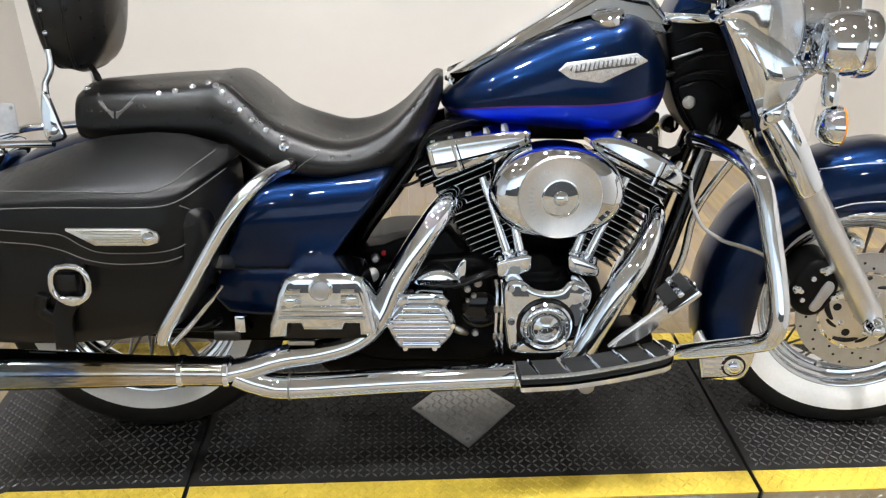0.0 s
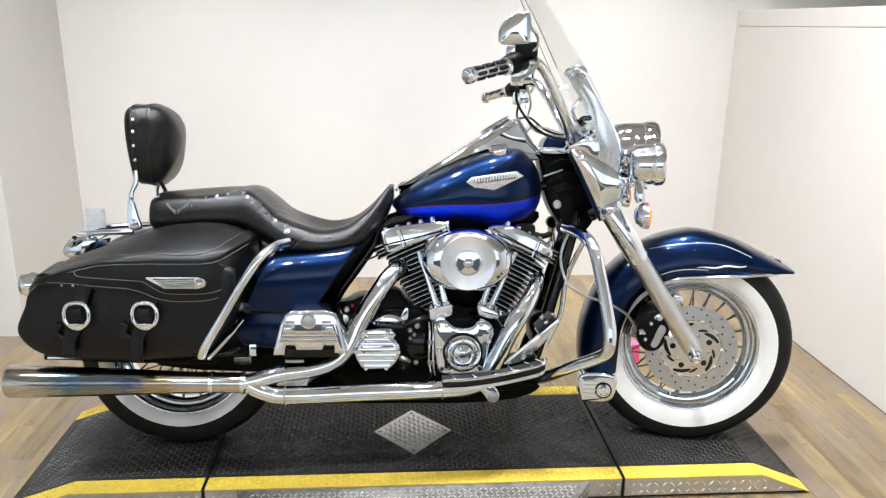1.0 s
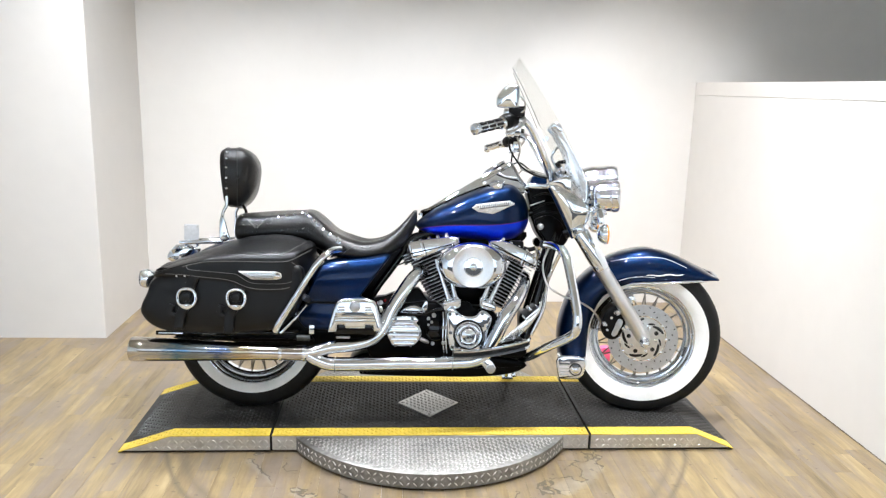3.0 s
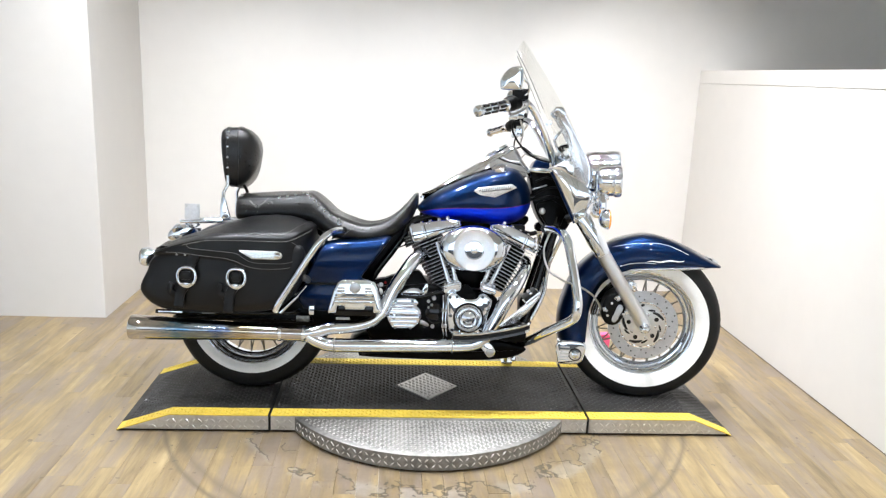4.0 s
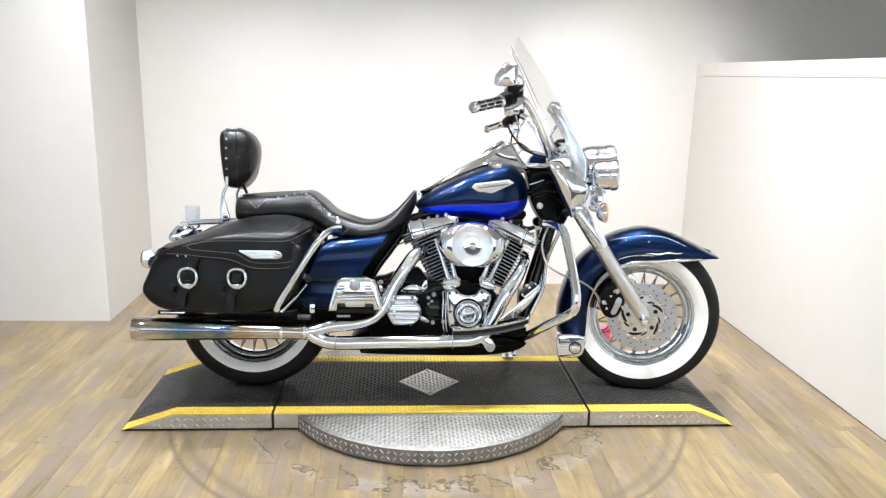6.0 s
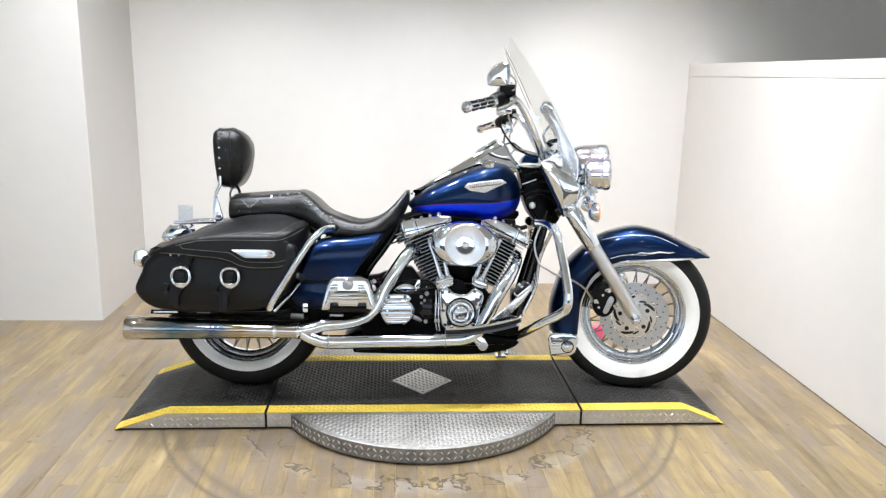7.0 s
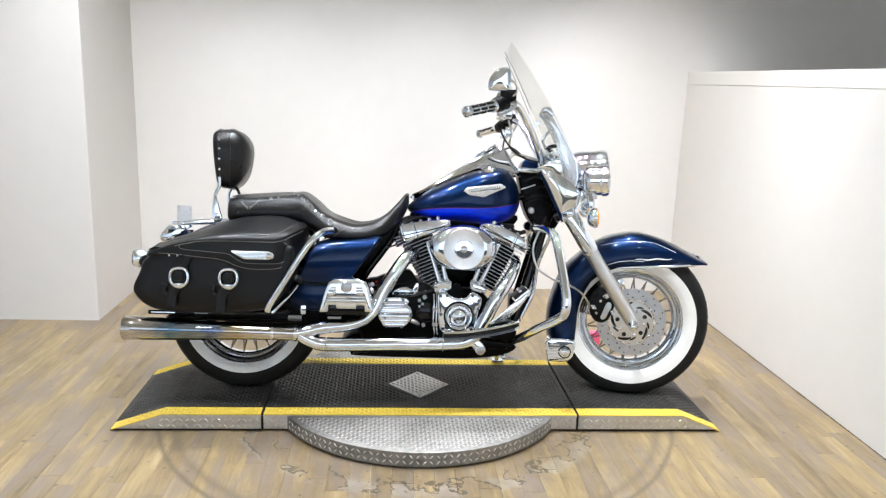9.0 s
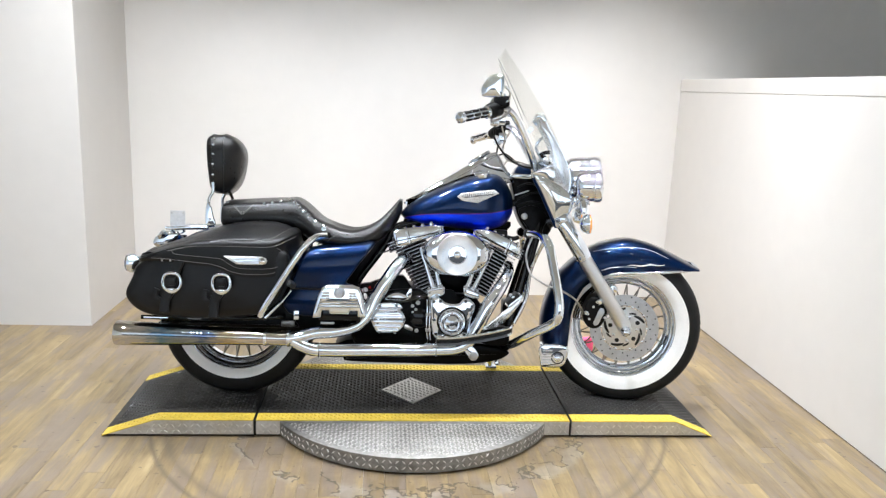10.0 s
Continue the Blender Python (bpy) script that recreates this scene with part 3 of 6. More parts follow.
dark, yel, bright = [], [], []
for i in range(-84, 76):
    for j in range(-20, 21):
        x, y = (i + 0.5) * PITCH, j * PITCH * 0.93
        if not X0 + 0.02 < x < X1 - 0.02 or abs(x - SL) < 0.016 or abs(x - SR) < 0.016 or abs(y) > HALF_W - 0.004:
            continue
        border = abs(y) > HALF_W - 0.055
        slope = (DECK - 0.005) / (RL - X0) if x < RL else (-(DECK - 0.005) / (X1 - RR) if x > RR else 0.0)
        z = DECK - (RL - x) * slope if x < RL else (DECK + (x - RR) * slope if x > RR else DECK)
        u = Vector((1, 0, slope)).normalized()
        nn = Vector((-slope, 0, 1)).normalized()
        a, c = lozenge(i, j, u, Vector((0, 1, 0)))
        if abs(x - CX) / 0.125 + abs(y) / 0.138 < 1.06:
            if abs(x - CX) / 0.125 + abs(y) / 0.138 < 0.88:
                bright.append((Vector((x, y, DECK + 0.003)), a, c, nn))
            continue
        if abs(abs(y) - (HALF_W - 0.055)) < 0.008:
            continue
        (yel if border else dark).append((Vector((x, y, z + (0.0016 if border else 0.0002))), a, c, nn))
disc = []
for i in range(-40, 40):
    for j in range(-40, 40):
        x, y = CX + i * PITCH, j * PITCH
        if math.hypot(x - CX, y) < DISC_R - 0.018 and abs(y) > HALF_W + 0.02:
            a, c = lozenge(i, j, Vector((1, 0, 0)), Vector((0, 1, 0)))
            disc.append((Vector((x, y, DECK - 0.004)), a, c, UZ))
rim = []
for i in range(156):
    ang = 2 * math.pi * i / 156
    nn = Vector((math.cos(ang), math.sin(ang), 0))
    if abs(nn.y * DISC_R) < HALF_W + 0.012:
        continue
    for j, z in enumerate((0.024, 0.046)):
        a, c = lozenge(i, j, Vector((-nn.y, nn.x, 0)), UZ)
        rim.append((Vector((CX, 0, z)) + nn * DISC_R, a, c, nn))
side = []
for i in range(-54, 48):
    x = (i + 0.5) * WIDE
    if abs(x - SL) < 0.016 or abs(x - SR) < 0.016:
        continue
    top = DECK if RL <= x <= RR else DECK * ((x - X0) / (RL - X0) if x < RL else (X1 - x) / (X1 - RR))
    for j, z in enumerate((0.02, 0.045)):
        if z + 0.014 < top:
            for s in (-1, 1):
                if abs(x - CX) < 0.49:
                    continue
                a, c = lozenge(i, j, Vector((1, 0, 0)), UZ)
                side.append((Vector((x, s * (HALF_W + 0.006), z)), a, c, Vector((0, s, 0))))
studs_mesh(dark, platform, STUDDARK)
studs_mesh(yel, platform, YELLOW)
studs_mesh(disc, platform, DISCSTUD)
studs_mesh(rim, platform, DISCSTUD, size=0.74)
studs_mesh(side, platform, PLATE, size=0.74)
studs_mesh(bright, diamond, PLATE)

# ---- motorcycle ----
# Its own frame: x to the front, y to its left, z up from the ground between the tyres. It leans left on its side stand.
LEANS, TURNED, STEER = 8.5, -1.7, -9.0
bike = thing("motorcycle", "dark blue touring motorcycle with chrome engine and black leather saddlebags", "motorcycle",
             pose(0, 0, DECK + 0.005, 0, 0, TURNED) @ pose(0, 0, 0, -LEANS, 0, 0))
AXIS_AT, AXIS = Vector((0.751, 0, 0.296)), Vector((-math.sin(radians(26)), 0, math.cos(radians(26))))
TURN = Matrix.Translation(AXIS_AT) @ Matrix.Rotation(radians(STEER), 4, AXIS) @ Matrix.Translation(-AXIS_AT)


def P(name, bm, material, label="", parent=None, angle=40):
    return part(name, bm, material, parent or bike, label, angle=angle)


def F(name, bm, material, label="", parent=None, angle=40):
    """A part of the front end, which is turned with the steering."""
    return part(name, bm, material, parent or bike, label, TURN, angle=angle)


def both(fn):
    """A bmesh of the near side and its mirror image on the far side."""
    for s in (1, -1):
        bm = fn()
        if s < 0:
            bmesh.ops.scale(bm, vec=(1, -1, 1), verts=bm.verts)
            bmesh.ops.reverse_faces(bm, faces=bm.faces)
        yield bm


def near(ob, pts, lift=0.0008):
    """Places of side-view points (x, z) on the near face of a mesh in the motorcycle's frame."""
    from mathutils.bvhtree import BVHTree
    bm = bmesh.new()
    bm.from_mesh(ob.data)
    tree = BVHTree.FromBMesh(bm)
    bm.free()
    out = []
    for x, z in pts:
        hit = tree.ray_cast(Vector((x, -2, z)), Vector((0, 1, 0)))
        if hit[0] is not None:
            out.append(hit[0] + Vector((0, -lift, 0)))
    return out


def dense(pts, n=8):
    return [(v.x, v.z) for v in smooth_line([(x, 0, z) for x, z in pts], n)]


def stitch(ob, pts, parent, r=0.0011, material=None, name="stitching"):
    line = near(ob, dense(pts))
    if len(line) > 2:
        P(name, tube(line, r, 5, 1), material or THREAD, parent=parent)


def ribbon(pts, width, y0, y1, bevel=0.002):
    """A strap seen from the side: a band of some width along (x, z) points."""
    p = [Vector((x, 0, z)) for x, z in dense(pts, 5)]
    left, right = [], []
    for i, q in enumerate(p):
        t = (p[min(i + 1, len(p) - 1)] - p[max(i - 1, 0)]).normalized()
        nn = Vector((t.z, 0, -t.x)) * width / 2
        left.append((q.x + nn.x, q.z + nn.z))
        right.append((q.x - nn.x, q.z - nn.z))
    return slab(left + right[::-1], y0, y1, bevel)


def oval(centre, a, b, profile, seg=48, bm=None):
    """Stacked ellipses in x and z: profile of (scale, y)."""
    bm = bm or bmesh.new()
    skin(bm, [[Vector((centre[0] + a * s * math.cos(t), y, centre[1] + b * s * math.sin(t))) for t in (2 * math.pi * j / seg for j in range(seg))] for s, y in profile])
    return bm


def wheel(name, centre, R, W, m, make):
    c = Vector(centre)
    rim = make(name, turned([(0.216, -0.047), (0.212, -0.051), (0.206, -0.05), (0.201, -0.045), (0.198, -0.036), (0.191, -0.033), (0.188, -0.028), (0.182, -0.026), (0.178, -0.018), (0.171, -0.014), (0.170, 0.0), (0.171, 0.014), (0.178, 0.018), (0.182, 0.026), (0.188, 0.028), (0.191, 0.033), (0.198, 0.036), (0.201, 0.045), (0.206, 0.05), (0.212, 0.051), (0.216, 0.047), (0.205, 0.02), (0.205, -0.02)], c, (0, 1, 0), 72, closed=True), CHROME, "chrome laced wheel rim")
    k = R / 0.3
    prof = [(0.209, -0.05), (0.222, -0.060), (0.24, -0.0658), (W + 0.002, -0.067), (0.272 * k, -0.065), (0.285 * k, -0.056), (0.294 * k, -0.040), (0.299 * k, -0.018), (R, 0.0)]
    prof = prof + [(r, -h) for r, h in prof[-2::-1]]
    tyre = make("tyre", turned(prof, c, (0, 1, 0), 96, closed=True), RUBBER, "black rubber tyre", rim)
    for s in (-1, 1):
        ww = [(0.2105, s * 0.0515), (0.222, s * 0.0612), (0.236, s * 0.0672), (W, s * 0.0688), (W, s * 0.064), (0.236, s * 0.063), (0.222, s * 0.058)]
        make("whitewall", turned(ww, c, (0, 1, 0), 96, closed=True), WHITEWALL, "clean white tyre sidewall band", tyre)
    # tread blocks along both shoulders
    tr = bmesh.new()
    for i in range(72):
        for s in (-1, 1):
            a = 2 * math.pi * (i + (0.5 if s > 0 else 0)) / 72
            turn = Matrix.Rotation(-a, 3, "Y") @ Matrix.Rotation(-s * 0.62, 3, "X")
            d = Matrix.Rotation(-a, 3, "Y") @ Vector((0, 0, 1))
            box(c + d * (R - 0.0118) + Vector((0, s * 0.036, 0)), (0.0165, 0.026, 0.005), 0, turn, tr)
    tagged(make("tread", tr, RUBBER, "", tyre), kind="stuff")
    make("hub", turned([(0.0, -0.062), (0.02, -0.062), (0.024, -0.05), (0.05, -0.046), (0.052, -0.038), (0.03, -0.03), (0.03, 0.03), (0.052, 0.038), (0.05, 0.046), (0.02, 0.062), (0.0, 0.062)], c, (0, 1, 0), 32), CHROME, "chrome wheel hub", rim)
    me = None
    for i in range(40):
        a = 2 * math.pi * i / 40
        if i < 2:
            s = -1 if i else 1
            b0, b1 = Vector((0.048, s * 0.042, 0)), Vector((0.174 * math.cos(0.55), s * 0.006, 0.174 * math.sin(0.55)))
            if i:
                b1.z = -b1.z
            kind_ = part("spoke", rod(b0, b1, 0.003, 6), SPOKE, rim)
            me = (me or []) + [kind_.data]
            ob = kind_
        else:
            ob = new("spoke", me[i % 2])
            ob.parent = rim
        ob.matrix_basis = m @ Matrix.Translation(c) @ Matrix.Rotation(a, 4, "Y")
    return rim


REAR, FRONT = Vector((-0.806, -0.028, 0.298)), Vector((0.764, -0.03, 0.302))
rear_wheel = wheel("rear_wheel", REAR, 0.309, 0.2444, Matrix(), P)
front_wheel = wheel("front_wheel", FRONT, 0.317, 0.261, TURN, F)


# brake disc and carrier; near-black pieces draw the shade inside holes and slots
def brake(c, y):
    rotor = turned([(0.094, y - 0.0025), (0.138, y - 0.0025), (0.138, y + 0.0025), (0.094, y + 0.0025)], c, (0, 1, 0), 64, closed=True)
    ob = F("brake_disc", rotor, DISCSTEEL, "drilled steel brake disc", front_wheel)
    F("disc_carrier", turned([(0.022, y - 0.008), (0.06, y - 0.006), (0.078, y - 0.0035), (0.0885, y - 0.0035), (0.0885, y + 0.002), (0.022, y + 0.002)], c, (0, 1, 0), 48, closed=True), ALU, "cast aluminium disc carrier", ob)
    holes, slots, rivets = bmesh.new(), bmesh.new(), bmesh.new()
    for i in range(36):
        a = 2 * math.pi * i / 36
        r = (0.103, 0.116, 0.129)[i % 3]
        turned([(0.0032, 0), (0.003, 0.0006), (0, 0.0006)], c + Vector((r * math.cos(a), y - 0.0026, r * math.sin(a))), (0, -1, 0), 8, holes)
    for i in range(5):
        a = 2 * math.pi * i / 5 + 0.3
        arc = [c + Vector(((0.083 - 0.005 * k) * math.cos(a + 0.17 * k), y - 0.0022, (0.083 - 0.005 * k) * math.sin(a + 0.17 * k))) for k in range(5)]
        tube(arc, [0.004, 0.0062, 0.0068, 0.0062, 0.004], 8, 4, slots)
        turned([(0.009, 0), (0.0085, 0.0012), (0, 0.0012)], c + Vector((0.057 * math.cos(a + 0.15), y - 0.0064, 0.057 * math.sin(a + 0.15))), (0, -1, 0), 14, slots)
        turned([(0.0065, 0), (0.0065, 0.003), (0.004, 0.005), (0, 0.005)], c + Vector((0.05 * math.cos(a + 0.9), y - 0.006, 0.05 * math.sin(a + 0.9))), (0, -1, 0), 10, rivets)
        a2 = a + 0.62
        arc = [c + Vector(((0.074 - 0.004 * k) * math.cos(a2 + 0.13 * k), y - 0.0032, (0.074 - 0.004 * k) * math.sin(a2 + 0.13 * k))) for k in range(4)]
        tube(arc, [0.003, 0.0046, 0.0046, 0.003], 8, 4, slots)
    for i in range(10):
        a = 2 * math.pi * i / 10
        turned([(0.0052, -0.001), (0.0052, 0.0016), (0.003, 0.0024), (0, 0.0024)], c + Vector((0.0915 * math.cos(a), y - 0.0026, 0.0915 * math.sin(a))), (0, -1, 0), 10, rivets)
    tagged(F("dark_hole_cap", holes, GAP, "", ob), kind="stuff")
    split(F, "carrier_slot", slots, GAP, "", ob)
    split(F, "disc_bolt", rivets, CHROME, "", ob)


brake(FRONT, -0.078)
F("axle_nut", turned([(0.021, 0), (0.021, 0.012), (0.015, 0.02), (0.013, 0.032), (0.007, 0.036), (0, 0.036)], Vector((0.761, -0.172, 0.304)), (0, -1, 0), 8), CHROME, "chrome front axle nut", front_wheel)
F("axle", rod((0.763, -0.172, 0.303), (0.766, 0.17, 0.308), 0.011), CHROME, "", front_wheel)
F("valve_cap", box(FRONT + Vector((-0.04, -0.02, -0.178)), (0.008, 0.008, 0.024), 0.002), CHROME, "", front_wheel)

# brake caliper
cal = F("brake_caliper", pillow([(0.594, 0.345), (0.61, 0.312), (0.64, 0.300), (0.668, 0.315), (0.688, 0.36), (0.682, 0.405), (0.655, 0.435), (0.62, 0.425), (0.60, 0.39)], -0.150, -0.055, 0.014), PLASTIC, "black four-piston brake caliper")
F("caliper_badge", pillow([(0.635, 0.325), (0.645, 0.316), (0.656, 0.324), (0.665, 0.345), (0.676, 0.368), (0.674, 0.383), (0.662, 0.388), (0.653, 0.376), (0.643, 0.348)], -0.1535, -0.149, 0.002), DISCSTEEL, "brushed oval caliper badge", cal)
cb = bmesh.new()
for x, z in ((0.612, 0.362), (0.618, 0.342), (0.632, 0.392), (0.645, 0.412), (0.679, 0.35)):
    bolt((x, -0.149, z), 0.0068, 0.006, bm=cb)
for x, y, z, r in ((0.655, -0.149, 0.413, 0.011), (0.691, -0.147, 0.357, 0.010), (0.604, -0.149, 0.366, 0.009)):
    turned([(r, 0), (r, 0.006), (r * 0.6, 0.010), (0, 0.010)], (x, y, z), (0, -1, 0), 12, cb)
split(F, "caliper_bolt", cb, CHROME, "", cal)
hose = F("brake_hose", tube([(0.60, -0.12, 0.345), (0.588, -0.13, 0.375), (0.555, -0.15, 0.42), (0.50, -0.17, 0.455), (0.44, -0.18, 0.475)], 0.0042, 8), STEEL, "braided brake line")

# fork legs
for bm in both(lambda: tube([(0.768, -0.145, 0.300), (0.757, -0.145, 0.320), (0.580, -0.145, 0.595)], [0.023, 0.0278, 0.0275], 20, 1)):
    leg = F("fork_leg", bm, FORK, "satin aluminium lower fork leg")
for bm in both(lambda: tube([(0.588, -0.145, 0.584), (0.582, -0.145, 0.592), (0.491, -0.145, 0.737), (0.488, -0.145, 0.742)], [0.031, 0.0335, 0.0335, 0.031], 20, 1)):
    F("fork_cover", bm, CHROME, "chrome upper fork cover")
for bm in both(lambda: tube([(0.502, -0.145, 0.718), (0.400, -0.145, 0.895)], 0.021, 20, 1)):
    F("fork_tube", bm, CHROME, "chrome fork tube")
for bm in both(lambda: turned([(0.036, -0.012), (0.0375, -0.008), (0.0375, 0.008), (0.036, 0.012)], (0.490, -0.145, 0.739), (-0.535, 0, 0.845), 20)):
    F("fork_clamp", bm, CHROME)
for bm in both(lambda: bolt((0.474, -0.18, 0.735), 0.009, 0.012)):
    F("clamp_bolt", bm, CHROME)


# front fender: a rounded shell over the wheel
def shell(top, edge, half, p=2.6, stations=7, thick=0.003, cols=14):
    a, b = smooth_line([(x, 0, z) for x, z in top], stations), smooth_line([(x, 0, z) for x, z in edge], stations)
    bm = bmesh.new()
    for off in (0.0,):
        rows = []
        for t, e in zip(a, b):
            row = []
            for j in range(cols + 1):
                ang = math.pi * j / cols
                u, w = -math.cos(ang), math.sin(ang)
                yy = half * math.copysign(abs(u) ** (2 / p), u)
                k = abs(w) ** (2 / p)
                q = e.lerp(t, k)
                row.append(bm.verts.new((q.x, yy, q.z)))
            rows.append(row)
        for i in range(len(rows) - 1):
            for j in range(cols):
                bm.faces.new((rows[i][j], rows[i][j + 1], rows[i + 1][j + 1], rows[i + 1][j]))
    return bm


FT = [(0.437, 0.175), (0.425, 0.277), (0.437, 0.375), (0.479, 0.484), (0.544, 0.560), (0.632, 0.624), (0.722, 0.653), (0.789, 0.657), (0.881, 0.634), (0.973, 0.593), (1.052, 0.552)]
FE = [(0.540, 0.175), (0.545, 0.28), (0.552, 0.36), (0.585, 0.445), (0.622, 0.484), (0.668, 0.51), (0.725, 0.524), (0.789, 0.530), (0.881, 0.536), (0.973, 0.542), (1.046, 0.547)]
fender = F("front_fender", shell(FT, FE, 0.105), NAVY, "dark blue painted front fender with chrome trim", angle=80)
sol = fender.modifiers.new("thickness", "SOLIDIFY")
sol.thickness, sol.offset = 0.003, 0.0
for bm in both(lambda: tube([(1.04, -0.04, 0.546), (1.0, -0.096, 0.5435), (0.9, -0.108, 0.536), (0.79, -0.109, 0.529), (0.72, -0.108, 0.523), (0.69, -0.106, 0.517)], [0.004, 0.0055, 0.006, 0.006, 0.0055, 0.003], 10)):
    F("fender_trim", bm, CHROME, "chrome strip along the fender edge", fender)
F("fender_tip", pillow([(0.995, 0.547), (1.046, 0.543), (1.056, 0.549), (1.052, 0.560), (1.034, 0.571), (1.014, 0.575), (1.03, 0.561), (1.015, 0.553)], -0.034, 0.034, 0.004, n=3), CHROME, "chrome fender tip lamp", fender)
unturn = TURN.inverted()


def near_front(ob, pts, lift=0.001):
    """As near(), for side-view points of the front end before it is turned."""
    from mathutils.bvhtree import BVHTree
    bm = bmesh.new()
    bm.from_mesh(ob.data)
    bmesh.ops.transform(bm, matrix=unturn, verts=bm.verts)
    tree = BVHTree.FromBMesh(bm)
    bm.free()
    hits = [tree.ray_cast(Vector((x, -2, z)), Vector((0, 1, 0)))[0] for x, z in pts]
    return [h + Vector((0, -lift, 0)) for h in hits if h is not None]


F("pinstripe", tube(near_front(fender, dense([(0.629, 0.604), (0.68, 0.617), (0.734, 0.625), (0.79, 0.628), (0.85, 0.62), (0.924, 0.59)]), 0.0004), 0.0019, 5, 1), PIN, "fine silver pinstripe", fender)
F("pinstripe", tube(near_front(fender, dense([(0.66, 0.533), (0.70, 0.546), (0.75, 0.552), (0.80, 0.551)]), 0.0004), 0.0019, 5, 1), PIN, "", fender)
waves = []
for i in range(49):
    f = i / 48
    waves.append((0.762 + 0.150 * f, 0.5565 + 0.010 * f + 0.0022 * math.sin(f * 13)))
script = tube(near_front(fender, waves, 0.0005), [0.0006 + 0.0026 * math.sin(math.pi * i / 48) ** 0.5 for i in range(49)], 6, 1)
F("script_badge", script, SCRIPT, "silver flowing badge strokes", fender)
fm = pillow([(0.70, 0.478), (0.722, 0.474), (0.728, 0.455), (0.712, 0.446), (0.696, 0.456)], -0.128, -0.09, 0.005, n=3)
tab = F("fender_mount", fm, CHROME, "small chrome fender mount", fender)
F("mount_bolt", turned([(0.009, 0), (0.009, 0.006), (0.005, 0.009), (0, 0.009)], (0.712, -0.128, 0.463), (0, -1, 0), 12), CHROME, "", tab)
flap = F("fender_bracket", pillow([(0.428, 0.225), (0.534, 0.225), (0.532, 0.161), (0.518, 0.143), (0.496, 0.136), (0.440, 0.136), (0.432, 0.146)], -0.167, -0.095, 0.008, n=4), CHROME, "chrome bracket at the fender's rear edge")
fb = bmesh.new()
for i in range(5):
    rod((0.438, -0.167, 0.153 + 0.0135 * i), (0.477, -0.167, 0.153 + 0.0135 * i), 0.0035, 6, fb)
split(F, "bracket_rib", fb, CHROME, "", flap)
F("bolt_recess", turned([(0.026, -0.002), (0.026, 0.002), (0, 0.002)], (0.499, -0.167, 0.179), (0, -1, 0), 20), GLOSSBLACK, "", flap)
F("bracket_bolt", turned([(0.021, 0), (0.021, 0.004), (0.014, 0.005), (0.013, 0.012), (0.009, 0.015), (0, 0.015)], (0.499, -0.167, 0.179), (0, -1, 0), 20), CHROME, "round chrome bolt", flap)

# nacelle, headlamp, passing lamps and turn signals
nac = F("nacelle", pillow([(0.368, 0.906), (0.388, 0.916), (0.420, 0.905), (0.456, 0.884), (0.492, 0.862), (0.520, 0.838), (0.534, 0.812), (0.528, 0.782), (0.508, 0.752), (0.488, 0.726), (0.478, 0.708), (0.469, 0.706), (0.444, 0.756), (0.419, 0.806), (0.394, 0.856)], -0.170, 0.170, 0.014, n=5, steps=6, bulge=0.007), CHROME, "chrome headlamp nacelle", angle=70)
for s_ in (-1, 1):
    F("nacelle_edge", tube([(0.368, s_ * 0.163, 0.898), (0.391, s_ * 0.165, 0.856), (0.416, s_ * 0.165, 0.806), (0.441, s_ * 0.165, 0.756), (0.466, s_ * 0.163, 0.704)], 0.0048, 8), NAVY, "dark blue edge strip", nac)
    F("nacelle_ridge", tube([(0.384, s_ * 0.172, 0.893), (0.418, s_ * 0.176, 0.877), (0.440, s_ * 0.177, 0.845), (0.462, s_ * 0.177, 0.812), (0.486, s_ * 0.176, 0.804), (0.514, s_ * 0.173, 0.809), (0.534, s_ * 0.168, 0.811)], 0.0028, 8), CHROME, "", nac)
F("nacelle_bolt", turned([(0.009, 0), (0.009, 0.004), (0.006, 0.006), (0, 0.006)], (0.404, -0.174, 0.886), (0, -1, 0.1), 14), CHROME, "", nac)
AX = Vector((1, 0, 0.03)).normalized()
HL = Vector((0.578, 0, 0.894))
head = F("headlamp", turned([(0.02, -0.088), (0.05, -0.084), (0.074, -0.075), (0.085, -0.06), (0.0885, -0.038), (0.0885, 0.014), (0.0875, 0.016), (0.0875, 0.019), (0.0905, 0.021), (0.0925, 0.032), (0.0915, 0.056), (0.087, 0.064), (0.083, 0.066), (0.08, 0.05), (0.0, 0.03)], HL, AX, 48), CHROME, "round chrome headlamp housing")
F("headlamp_lens", turned([(0.082, 0.06), (0.06, 0.071), (0.03, 0.077), (0.0, 0.079), (0.0, 0.075), (0.06, 0.067), (0.08, 0.056)], HL, AX, 40), LENS, "clear headlamp lens", head)
